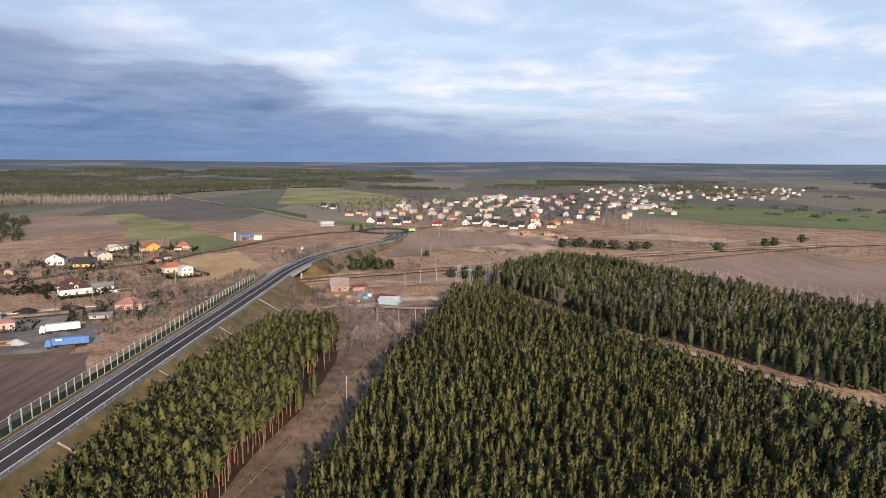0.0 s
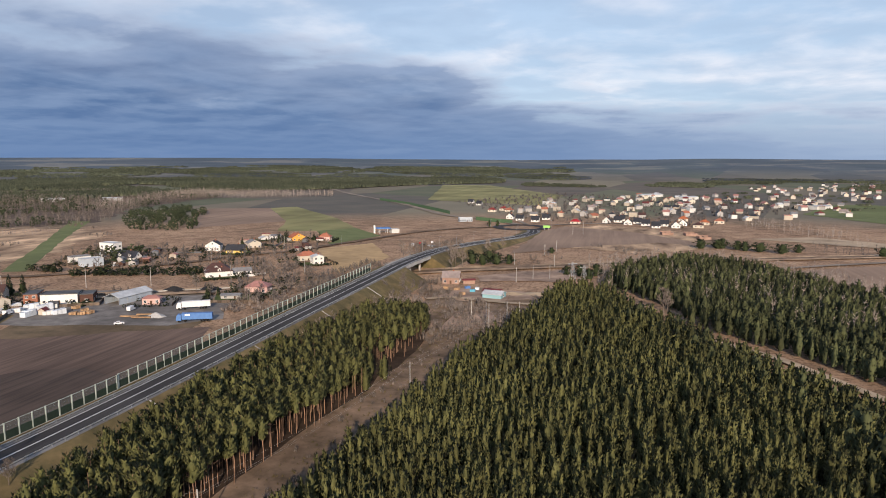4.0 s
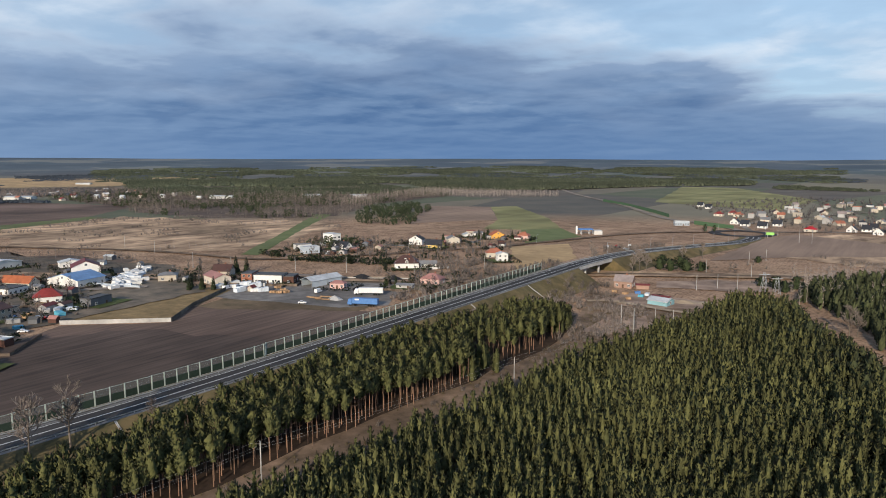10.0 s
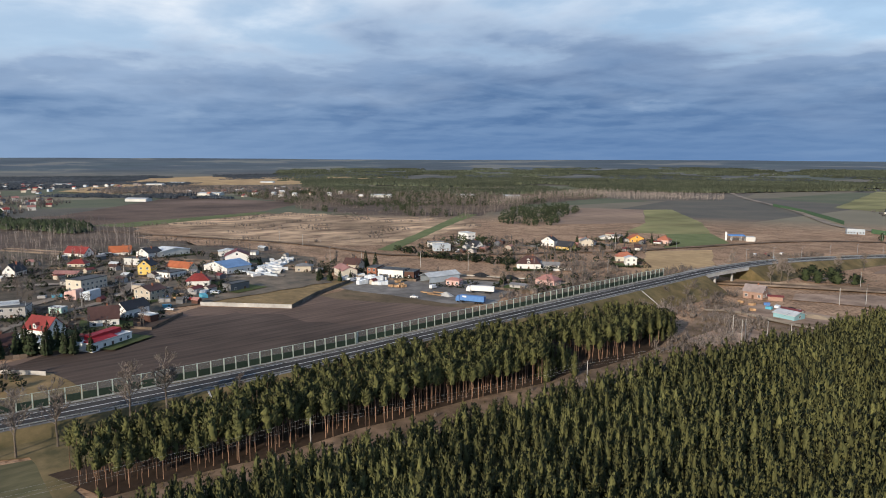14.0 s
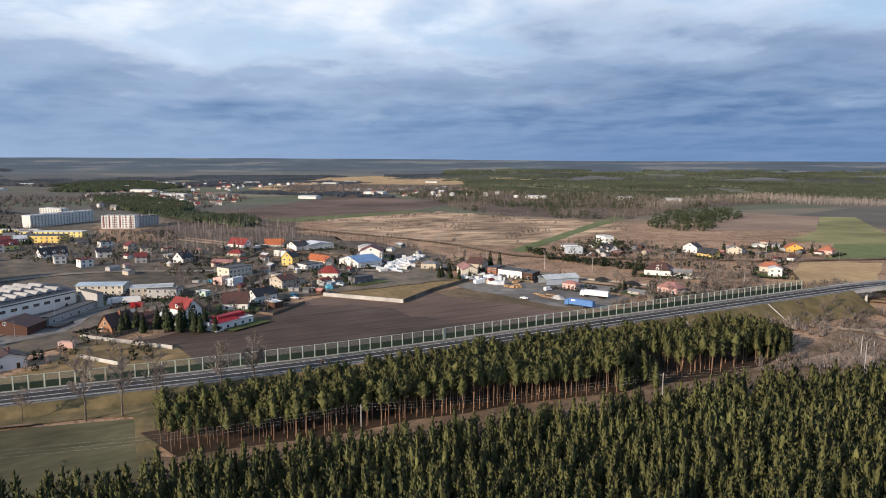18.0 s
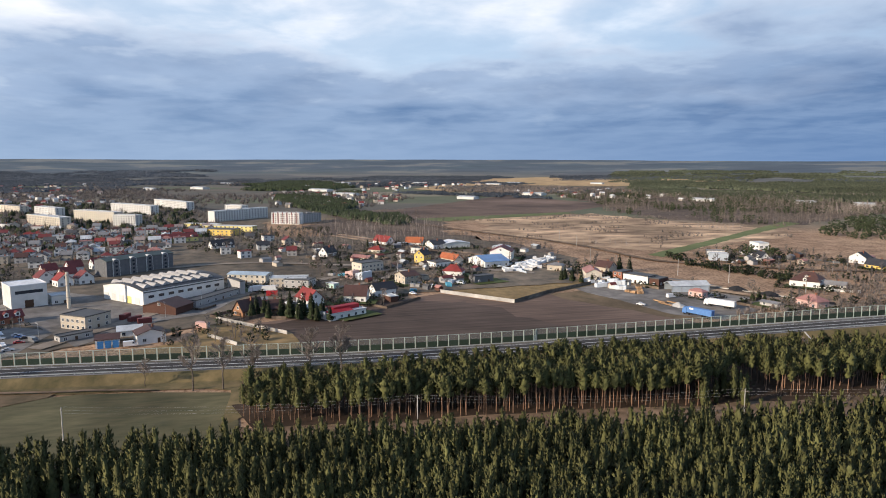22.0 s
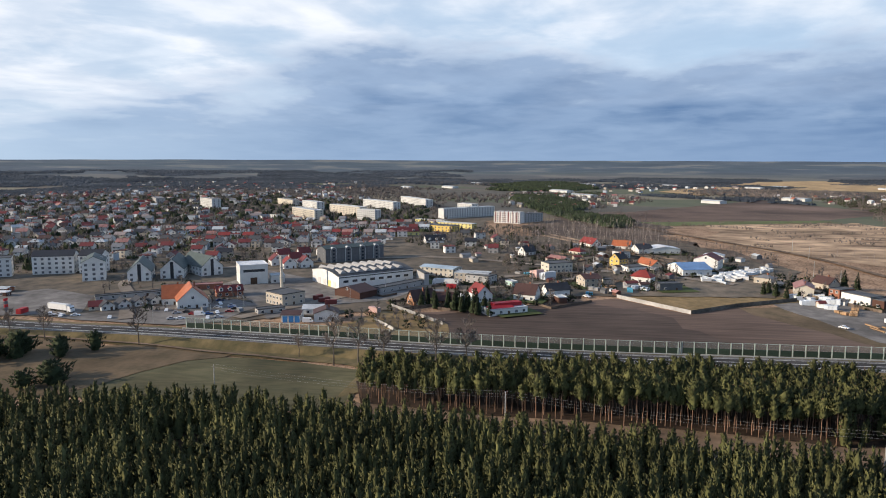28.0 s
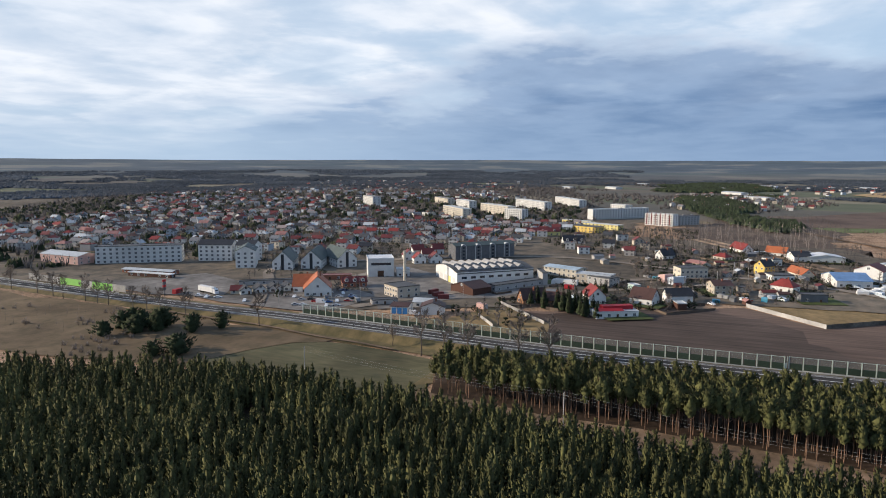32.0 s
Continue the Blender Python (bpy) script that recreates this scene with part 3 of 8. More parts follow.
sheet("ground_thin_crop", [(-300, 640), (-264, 655), (-234, 692), (-302, 803), (-440, 975), (-466, 940), (-345, 750)], M["olive"], 0.05, "olive green thin crop", 1.0)
sheet("ground_brown_field", [(-408, 640), (-345, 748), (-466, 940), (-560, 900)], M["ploughed2"], 0.05, "brown tilled field", 1.0)
sheet("ground_green_strip", [(-356, 362), (-342, 368), (-470, 545), (-568, 690), (-592, 684), (-480, 535)], M["green"], 0.05, "long green crop strip", 1.0)
far_field([(-1791, 582), (-1860, 776), (-1704, 1043), (-1923, 1389), (-2089, 1766), (-2380, 1720), (-2450, 1400), (-2480, 1120), (-2400, 760)], M["straw"], "wide straw coloured field before the skyline")
far_field([(-1460, 480), (-1640, 420), (-1900, 560), (-1700, 640)], M["straw"], "pale straw field beyond the houses")
sheet("ground_big_field", [(-886, 235), (-1290, 560), (-938, 640), (-800, 480), (-735, 245)], M["ploughed"], 0.05, "large dark tilled field", 2.0)
sheet("ground_field_edge", [(-735, 245), (-800, 480), (-775, 500), (-690, 270)], M["green"], 0.06, "green strip along a dark field", 2.0)
sheet("ground_meadow", [(-49, 64), (-90, 59), (-96, 34), (-99, 12), (-98, 3), (-91.6, -8.7), (-76, -18), (-50, -30), (-44, 20)], M["meadow"], 0.05, "pale green mown meadow", 0.8)
sheet("ground_verge_south", [(-96, 50), (-92, 59), (-70, 60), (-114, 62), (-122, -30), (-128, -120), (-122, -122), (-111, -60), (-104, -16), (-100, 6)], M["verge"], 0.04, "dry yellowish grass beside the road", 1.0)
sheet("ground_verge_grass", [(-114, 60), (-60, 58), (-74, 70), (-82, 130), (-84, 200), (-77, 268), (-71, 325), (-88, 338), (-100, 268), (-108, 200), (-112, 130)], M["verge"], 0.04, "dry grass between the road and the pines", 2.0)
sheet("ground_forest_floor", [(-78, 60), (-57, 67), (-49, 104), (-47, 146), (-42, 193), (-39, 240), (-44, 286), (-58, 296), (-74, 290), (-78, 262), (-85, 200), (-83, 130), (-79, 90)], M["litter"], 0.05, "brown pine forest floor", 2.0)
sheet("ground_plantation_floor", [(-26, -60), (-40, 0), (-41, 40), (-37, 75), (-31, 120), (-24, 170), (-21, 200), (-16, 240), (-6, 290), (3, 345), (8, 380), (36, 350), (60, 296), (98, 222), (126, 172), (60, -60)], M["litter"], 0.05, "shaded plantation floor", 2.0)
sheet("ground_south_wood_floor", [(10, -92), (28, -60), (42, -12), (66, 22), (95, 64), (129, 129), (130, 172), (152, 150), (230, 110), (250, 60), (210, 0), (120, -80), (40, -130)], M["litter"], 0.05, "shaded pine litter below the younger pines", 2.0)
sheet("ground_forest_track", [(-60, 62), (-57, 67), (-52, 104), (-50, 146), (-45, 190), (-41, 240), (-44, 290), (-60, 335), (-70, 372), (0, 375), (9, 380), (4, 345), (-5, 290), (-15, 240), (-20, 200), (-23, 170), (-30, 120), (-36, 75), (-42, 62)], M["pathsoil"], 0.06, "bare sandy forest ride", 2.0)
sheet("ground_brown_east", [(150, 470), (150, 497), (211, 530), (290, 575), (420, 420), (400, 300), (230, 310), (177, 395)], M["ploughed2"], 0.05, "brown field behind the wood", 2.0)
sheet("ground_green_east", [(287, 1024), (366, 837), (456, 792), (640, 700), (760, 860), (562, 1100), (454, 1255), (382, 1247)], M["green"], 0.05, "bright green field", 3.0)
sheet("ground_brown_north", [(-30, 650), (-28, 730), (20, 790), (90, 760), (160, 640), (60, 560), (-20, 590)], M["heath"], 0.05, "brown fallow field", 3.0)
sheet("ground_green_north", [(-290, 1199), (-81, 1104), (-60, 1418), (-300, 1900), (-430, 1900)], M["olive"], 0.05, "olive green field beside the highway", 3.0)
sheet("ground_fallow", [(-44, 534), (9, 592), (75, 639), (138, 603), (60, 720), (-16, 765), (-37, 703)], M["ploughed2"], 0.05, "bare brown fallow strip", 2.0)
sheet("ground_rough_meadow", [(-136, -420), (-128, -300), (-118, -180), (-112, -90), (-109, -40), (-103, 5), (-98, 3), (-91.6, -8.7), (-76, -18), (-50, -30), (-40, -75), (-20, -260), (-20, -420)], M["roughgrass"], 0.04, "rough brown grassland beside the road", 4.0)
sheet("ground_sandy_farmyard", [(-60, 352), (-42, 346), (-22, 352), (-6, 362), (-14, 380), (-38, 386), (-52, 380)], M["sandpatch"], 0.04, "trodden sandy farmyard", 2.5)
sheet("ground_sandy_patch", [(-40, 284), (-28, 286), (-18, 310), (-26, 330), (-40, 318)], M["sandpatch"], 0.04, "bare sandy patch in the forest ride", 3.0)
sheet("ground_sandy_heath", [(-44, 405), (0, 415), (40, 470), (0, 462), (-50, 425)], M["sandpatch"], 0.04, "sandy heath beside the railway", 4.0)
sheet("ground_sand", [(160, 690), (260, 640), (300, 660), (220, 720)], M["sand"], 0.07, "bare sandy clearing", 2.0)
sheet("ground_town_plots", [(-150, -420), (-150, -30), (-190, 50), (-230, 70), (-250, 250), (-350, 300), (-520, 250), (-560, 60), (-900, 60), (-1300, -300), (-1300, -1100), (-500, -1100), (-200, -600)], M["town"], 0.03, "built-up plots with gardens", 4.0)

# ---------------------------------------------------------------- roads


def smooth_line(pts, step=6.0):
    """A rounded line through points, cut into even steps."""
    P = [Vector(p) for p in pts]
    P = [2 * P[0] - P[1]] + P + [2 * P[-1] - P[-2]]
    out = []
    for i in range(1, len(P) - 2):
        n = max(2, int((P[i + 1] - P[i]).length / step))
        for k in range(n):
            t = k / n
            a, b, c, d = P[i - 1], P[i], P[i + 1], P[i + 2]
            out.append(0.5 * ((2 * b) + (c - a) * t + (2 * a - 5 * b + 4 * c - d) * t * t + (3 * b - a - 3 * c + d) * t ** 3))
    return out + [P[-2]]


def frames_along(line):
    """For each point of a line, the point and the level direction to its right."""
    res = []
    for i, p in enumerate(line):
        d = line[min(i + 1, len(line) - 1)] - line[max(i - 1, 0)]
        d.z = 0
        d.normalize()
        res.append((p, Vector((d.y, -d.x, 0))))
    return res


def ribbon(fr, a, b, dz, thick=0.0, zmul=0.0):
    """A strip between the offsets a and b to the right of a line."""
    m = MB()
    V, F = [], []
    for p, r in fr:
        for o in (a, b):
            V.append(tuple(p + r * o + Vector((0, 0, dz))))
    for i in range(len(fr) - 1):
        F.append((2 * i, 2 * i + 1, 2 * i + 3, 2 * i + 2))
    m.v, m.f = V, F
    return m


ROAD = [(-156, -420, 0.8), (-149, -330, 0.8), (-140.5, -249, 1.0), (-131, -148, 1.5), (-125.5, -80, 2.1), (-121.8, -30, 2.7), (-114.9, 49, 2.8), (-111.6, 80, 3.0), (-108.6, 110, 3.4), (-106.7, 134, 3.8), (-104.6, 174, 4.5),
        (-101.8, 250, 6.0), (-99.5, 310, 7.1), (-97.4, 370, 8.0), (-96.2, 420, 8.3), (-91.5, 480, 7.4), (-81, 530, 6.0), (-66, 585, 4.0), (-52, 635, 2.0), (-44, 690, 0.8), (-46, 716, 0.5)]
road_line = smooth_line(ROAD, 5.0)
road_fr = frames_along(road_line)
BRIDGE = (404.0, 447.0)
solo("road_asphalt", ribbon(road_fr, -5.0, 5.0, 0.0), M["asphalt"], Matrix(), "dark asphalt main road on an embankment", "road", kind="structure")
for s in (-1, 1):
    solo("road_shoulder", ribbon(road_fr, *sorted((s * 5.0, s * 6.6)), -0.02), M["shoulder"], Matrix(), "grey gravelled shoulder", "road shoulder", kind="structure")
    solo("road_edge_line", ribbon(road_fr, s * 4.3 - 0.16, s * 4.3 + 0.16, 0.02), M["line"], Matrix(), "white painted edge line", "road marking", kind="structure")
dash = MB()
acc = 0.0
for (p, r), (q, r2) in zip(road_fr, road_fr[1:]):
    acc += 1
    if int(acc) % 2 == 0 or p.y > -60:
        dash.poly([p - r * 0.2 + Vector((0, 0, 0.02)), p + r * 0.2 + Vector((0, 0, 0.02)), q + r2 * 0.2 + Vector((0, 0, 0.02)), q - r2 * 0.2 + Vector((0, 0, 0.02))])
solo("road_centre_line", dash, M["line"], Matrix(), "white painted centre line", "road marking", kind="structure")


def embankment(fr, name):
    m = MB()
    V, F = [], []
    for p, r in fr:
        h = p.z
        for o, z in ((-10.0 - 1.7 * h - 2.5, -0.05), (-10.0 - 1.7 * h, 0.12), (-10.0, h - 0.2), (-6.6, h - 0.05), (6.6, h - 0.05), (7.4, h - 0.35), (6.6 + 1.7 * h, 0.12), (6.6 + 1.7 * h + 2.5, -0.05)):
            V.append((p.x + r.x * o, p.y + r.y * o, z))
    n = 8
    for i in range(len(fr) - 1):
        for k in range(n - 1):
            F.append((n * i + k, n * i + k + 1, n * (i + 1) + k + 1, n * (i + 1) + k))
    F.append(tuple(range(n))[::-1])
    F.append(tuple(n * (len(fr) - 1) + k for k in range(n)))
    m.v, m.f = V, F
    return solo(name, m, M["verge"], Matrix(), "dry grass road embankment", "embankment", kind="structure")


embankment([f for f in road_fr if f[0].y <= BRIDGE[0]], "ground_embankment_south")
embankment([f for f in road_fr if f[0].y >= BRIDGE[1]], "ground_embankment_north")

# bridge over the railway
bridge_fr = [f for f in road_fr if BRIDGE[0] - 6 <= f[0].y <= BRIDGE[1] + 6]
bp0, bp1 = bridge_fr[0], bridge_fr[-1]
bridge = thing("road_bridge", Matrix(), "grey concrete road bridge over a railway cutting", "bridge")
deck = MB()
for (p, r), (q, r2) in zip(bridge_fr, bridge_fr[1:]):
    lo, hi = Vector((0, 0, -1.5)), Vector((0, 0, -0.06))
    a, b, c, d = p - r * 7.2, p + r * 7.2, q + r2 * 7.2, q - r2 * 7.2
    for quad in ((a + lo, d + lo, c + lo, b + lo), (a + hi, b + hi, c + hi, d + hi), (b + lo, c + lo, c + hi, b + hi), (d + lo, a + lo, a + hi, d + hi)):
        deck.poly(quad)
part("deck", deck, M["concrete"], bridge)
for s in (-1, 1):
    par = MB()
    for (p, r), (q, r2) in zip(bridge_fr, bridge_fr[1:]):
        a, b = p + r * s * 6.9, q + r2 * s * 6.9
        u = Vector((0, 0, 1))
        a2, b2 = p + r * s * 7.25, q + r2 * s * 7.25
        for quad in ((a, b, b + u * 0.5, a + u * 0.5), (b2, a2, a2 + u * 0.5, b2 + u * 0.5), (a + u * 0.5, b + u * 0.5, b2 + u * 0.5, a2 + u * 0.5)):
            par.poly(quad)
    part("parapet", par, M["concrete"], bridge)
    rail = MB()
    for (p, r), (q, r2) in zip(bridge_fr, bridge_fr[1:]):
        rail.tube(p + r * s * 7.05 + Vector((0, 0, 1.15)), q + r2 * s * 7.05 + Vector((0, 0, 1.15)), 0.06, 0.06, 5)
        rail.tube(p + r * s * 7.05 + Vector((0, 0, 0.5)), p + r * s * 7.05 + Vector((0, 0, 1.15)), 0.05, 0.05, 5)
    part("railing", rail, M["galv"], bridge)


def on_road(y):
    return min(road_fr, key=lambda f: abs(f[0].y - y))


for y in (416, 435):
    p, r = on_road(y)
    for o in (-4.6, 4.6):
        part("pier", MB().tube(p + r * o + Vector((0, 0, -p.z)), p + r * o + Vector((0, 0, -1.45)), 0.7, 0.7, 12), M["concrete"], bridge)
    a, b = p - r * 6.9, p + r * 6.9
    cap = MB().box(-6.9, -0.7, p.z - 2.1, 6.9, 0.7, p.z - 1.45, Matrix.Translation((p.x, p.y, 0)) @ Matrix.Rotation(math.atan2(r.y, r.x), 4, "Z"))
    part("pier_cap", cap, M["concrete"], bridge)

# noise barrier on the west side
post_me = MB().box(-0.17, -0.13, 0, 0.17, 0.13, 4.75).mesh("barrier_post", M["paleposts"])
lowp_me = MB().box(-1.86, -0.07, 0.25, 1.86, 0.07, 2.45).mesh("barrier_low_panel", M["panelgreen"])
pane_me = MB().box(-1.86, -0.02, 2.45, 1.86, 0.02, 4.55).mesh("barrier_pane", M["panelglass"])
railt_me = MB().box(-1.86, -0.05, 4.55, 1.86, 0.05, 4.66).mesh("barrier_rail", M["paleposts"])
plinth_me = MB().box(-1.86, -0.12, -0.6, 1.86, 0.12, 0.25).mesh("barrier_plinth", M["concrete"])


def barrier_run(y0, y1, offset, label):
    fr = [f for f in frames_along(smooth_line(ROAD, 0.5)) if y0 <= f[0].y <= y1]
    b = thing("noise_barrier", Matrix(), label, "noise barrier")
    last = None
    for p, r in fr:
        q = p + r * offset
        if last is None or (Vector((q.x - last.x, q.y - last.y, 0))).length >= 4.0:
            if last is not None:
                d = q - last
                m = Matrix.Translation((q + last) / 2 + Vector((0, 0, -0.2))) @ Matrix.Rotation(math.atan2(d.y, d.x), 4, "Z")
                for nm, me in (("low_panel", lowp_me), ("pane", pane_me), ("rail", railt_me), ("plinth", plinth_me)):
                    part(nm, me, None, b).matrix_basis = m
            a = math.atan2(r.y, r.x)
            part("post", post_me, None, b).matrix_basis = Matrix.Translation(q + Vector((0, 0, -0.2))) @ Matrix.Rotation(a + math.pi / 2, 4, "Z")
            last = q
    return last.y


barrier_end = barrier_run(-30, 174, -8.7, "long noise barrier of dark green panels, clear panes and pale posts")
barrier_run(barrier_end + 0.9, 383, -9.2, "long noise barrier of dark green panels, clear panes and pale posts")
# emergency door in the return between the two runs
p, r = min(road_fr, key=lambda f: abs(f[0].y - 175))
door_m = Matrix.Translation((p.x - r.x * 8.95, barrier_end + 0.45, p.z - 0.2)) @ Matrix.Rotation(math.atan2(r.y, r.x) + math.pi / 2, 4, "Z")
bdoor = thing("barrier_door", door_m, "pale steel emergency door in a noise barrier", "door")
part("leaf", MB().box(-0.3, -0.05, 0.1, 0.3, 0.05, 2.3), M["paleposts"], bdoor)
for sx in (-0.38, 0.38):
    part("jamb", MB().box(sx - 0.08, -0.1, 0, sx + 0.08, 0.1, 4.7), M["paleposts"], bdoor)
part("overpanel", MB().box(-0.3, -0.03, 2.4, 0.3, 0.03, 4.5), M["panelglass"], bdoor)
# concrete drainage chutes down the eastern slope
for y in (113, 169, 224, 279, 335):
    p, r = min(road_fr, key=lambda f: abs(f[0].y - y))
    top, foot = p + r * 7.0 + Vector((0, 0, -0.12)), Vector((p.x + r.x * (6.6 + 1.7 * p.z), p.y + r.y * (6.6 + 1.7 * p.z), 0.25))
    t = thing("drainage_chute", Matrix(), "pale concrete drainage chute down a grassy slope", "chute", "drainage chutes")
    n = Vector((-r.y, r.x, 0))
    for a, b, h in ((-0.30, -0.20, 0.15), (-0.20, 0.20, 0.06), (0.20, 0.30, 0.15)):
        part("channel", MB().poly([top + n * a + Vector((0, 0, h)), foot + n * a + Vector((0, 0, h)), foot + n * b + Vector((0, 0, h)), top + n * b + Vector((0, 0, h))]).poly([top + n * a, foot + n * a, foot + n * a + Vector((0, 0, h)), top + n * a + Vector((0, 0, h))]), M["concrete"], t)
lime = thing("noise_barrier", Matrix(), "lime green noise barrier with grey concrete bays", "noise barrier")
for (x0, y0), (x1, y1), mt in (((-151, -213), (-148.6, -193), "limepanel"), ((-148.6, -193), (-147.4, -183), "concrete"), ((-147.4, -183), (-146.2, -166), "limepanel"), ((-146.2, -166), (-145, -155), "concrete"), ((-155, -245), (-151, -213), "concrete")):
    n = max(2, int(math.hypot(x1 - x0, y1 - y0) / 4))
    for k in range(n):
        a, b = Vector((x0 + (x1 - x0) * k / n, y0 + (y1 - y0) * k / n, 0)), Vector((x0 + (x1 - x0) * (k + 1) / n, y0 + (y1 - y0) * (k + 1) / n, 0))
        d = b - a
        part("panel", MB().box(0, -0.1, 0, d.length - 0.1, 0.1, 4.2, Matrix.Translation(a) @ Matrix.Rotation(math.atan2(d.y, d.x), 4, "Z")), M[mt], lime)

for line in ([(-372, 1172), (-287, 1068), (-221, 970), (-180, 904)], [(-128, 822), (-106, 806), (-78, 786)]):
    gb = thing("noise_barrier", Matrix(), "long dark green noise barrier along a distant road", "noise barrier")
    for (x0, y0), (x1, y1) in zip(line, line[1:]):
        n = max(1, int(math.hypot(x1 - x0, y1 - y0) / 8))
        for k in range(n):
            a, b = Vector((x0 + (x1 - x0) * k / n, y0 + (y1 - y0) * k / n, 0)), Vector((x0 + (x1 - x0) * (k + 1) / n, y0 + (y1 - y0) * (k + 1) / n, 0))
            d = b - a
            part("panel", MB().box(0, -0.1, 0, d.length - 0.15, 0.1, 4.4, Matrix.Translation(a) @ Matrix.Rotation(math.atan2(d.y, d.x), 4, "Z")), M["fargreen"], gb)

# guard rails
for side, (y0, y1) in ((1, (-420, 640)), (-1, (-30, 640)), (-1, (-420, -150))):
    fr = [f for f in road_fr if y0 <= f[0].y <= y1]
    g = thing("guard_rail", Matrix(), "galvanised steel guard rail on short posts", "guard rail")
    beam = MB()
    for (p, r), (q, r2) in zip(fr, fr[1:]):
        o = side * 5.7
        a, b = p + r * o, q + r2 * o
        u0, u1 = Vector((0, 0, 0.45)), Vector((0, 0, 0.78))
        beam.poly([a + u0, b + u0, b + u1, a + u1])
        beam.poly([a + u1, b + u1, b + u1 + r * 0.08 * side, a + u1 + r * 0.08 * side])
    part("beam", beam, M["galv"], g)
    posts = MB()
    for p, r in fr:
        q = p + r * side * 5.8
        posts.box(q.x - 0.06, q.y - 0.06, q.z - 0.3, q.x + 0.06, q.y + 0.06, q.z + 0.75)
    tagged(part("post", posts, M["galv"], g), kind="stuff")


def lane(name, pts, half, material, label, z=0.09, line=False):
    SHEETS.append(name)
    z = 0.36 + 0.011 * len(SHEETS)
    fr = frames_along(smooth_line([(x, y, z) for x, y in pts], 8.0))
    solo(name, ribbon(fr, -half, half, 0), material, Matrix(), label, "road", kind="structure")
    if line:
        for s in (-1, 1):
            solo(name + "_line", ribbon(fr, s * (half - 0.3) - 0.1, s * (half - 0.3) + 0.1, 0.02), M["line"], Matrix(), "white edge line", "road marking", kind="structure")


lane("road_local", [(-860, 150), (-740, 200), (-637, 246), (-524, 294), (-460, 324), (-400, 340), (-332, 348), (-312, 362), (-289, 378), (-275, 408), (-256, 440), (-244, 468), (-216, 505), (-201, 550), (-182, 600), (-160, 664), (-125, 715), (-92, 738)], 3.2, M["pathsoil"], "worn grey-brown local road")
lane("road_far", [(-70, 775), (-112, 830), (-182, 884), (-318, 1107), (-587, 1495), (-955, 2179), (-1100, 2450)], 5.0, M["oldroad"], "distant straight grey highway", line=False)
lane("road_village", [(-40, 770), (0, 800), (60, 830), (120, 900), (160, 1050)], 3.0, M["oldroad"], "grey village road")
lane("road_village_two", [(-60, 775), (-75, 830), (-70, 900), (-40, 980), (40, 1150)], 3.0, M["oldroad"], "grey village street")
lane("road_street", [(-160, -20), (-200, 5), (-225, 20), (-262, 62), (-300, 105), (-330, 160), (-320, 200), (-290, 240)], 3.6, M["oldroad"], "grey village street")
lane("road_street_two", [(-200, 60), (-240, 75), (-262, 100), (-285, 135), (-330, 160)], 2.6, M["oldroad"], "narrow grey lane")
lane("road_street_three", [(-150, -70), (-200, -100), (-260, -130), (-330, -60), (-380, 40), (-350, 130)], 3.4, M["oldroad"], "town street")
sheet("ground_car_park", [(-143, -42), (-152, -25), (-190, -20), (-205, -45), (-175, -75), (-150, -110), (-145, -90)], M["yard"], 0.07, "asphalt car park", 1.0)
sheet("ground_factory_yard", [(-160, -5), (-200, 20), (-212, 40), (-262, 60), (-300, 70), (-240, 5), (-270, -20), (-300, -60), (-230, -70), (-200, -30)], M["yard"], 0.05, "grey factory yard", 1.0)
sheet("ground_lorry_park", [(-146, -140), (-160, -100), (-200, -120), (-215, -160), (-160, -200)], M["yard"], 0.06, "pale lorry park", 1.0)
lane("ground_rail_verge", [(-560, 130), (-400, 215), (-257, 298), (-143, 368), (-98, 424), (0, 480), (110, 535), (300, 610), (600, 690)], 9.0, M["heath"], "pale dry grass beside the railway")
lane("road_rail", [(-560, 130), (-400, 215), (-257, 298), (-143, 368), (-98, 424), (0, 480), (110, 535), (300, 610), (600, 690)], 3.0, M["pathsoil"], "gravel railway bed", z=0.12)
for o in (-0.75, 0.75):
    fr = frames_along(smooth_line([(-560, 130, 0.3), (-400, 215, 0.3), (-257, 298, 0.3), (-143, 368, 0.3), (-98, 424, 0.3), (0, 480, 0.3), (110, 535, 0.3), (300, 610, 0.3)], 10.0))
    rl = MB()
    for (p, r), (q, r2) in zip(fr, fr[1:]):
        a, b = p + r * o, q + r2 * o
        rl.poly([a - r * 0.05, a + r * 0.05, b + r2 * 0.05, b - r2 * 0.05])
    solo("road_rail_line", rl, M["galv"], Matrix(), "steel rail", "railway", kind="structure")
lane("road_forest_track", [(58, 306), (80, 286), (95, 270), (109, 244), (124, 220), (165, 165)], 2.2, M["sand"], "pale forest track", z=0.12)
lane("road_farm_track", [(-62, 345), (-50, 352), (-20, 346), (10, 345)], 2.2, M["sand"], "pale sandy farm track", z=0.12)
lane("road_meadow_track", [(-97, 34), (-101, 14), (-101.5, 6.8), (-104, -10), (-107.4, -24.3), (-110, -38), (-112.8, -70), (-116, -100)], 0.8, M["pathsoil"], "pale trodden path beside the road", z=0.12)

# roundabout
rb = MB()
RC, RO, RI = (-62.0, 745.0), 32.0, 20.0
for k in range(48):
    a, b = k * math.tau / 48, (k + 1) * math.tau / 48
    rb.poly([(RC[0] + r * math.cos(t), RC[1] + r * math.sin(t), 0.45) for r, t in ((RI, a), (RO, a), (RO, b), (RI, b))])
solo("road_roundabout", rb, M["asphalt"], Matrix(), "dark asphalt roundabout", "road", kind="structure")

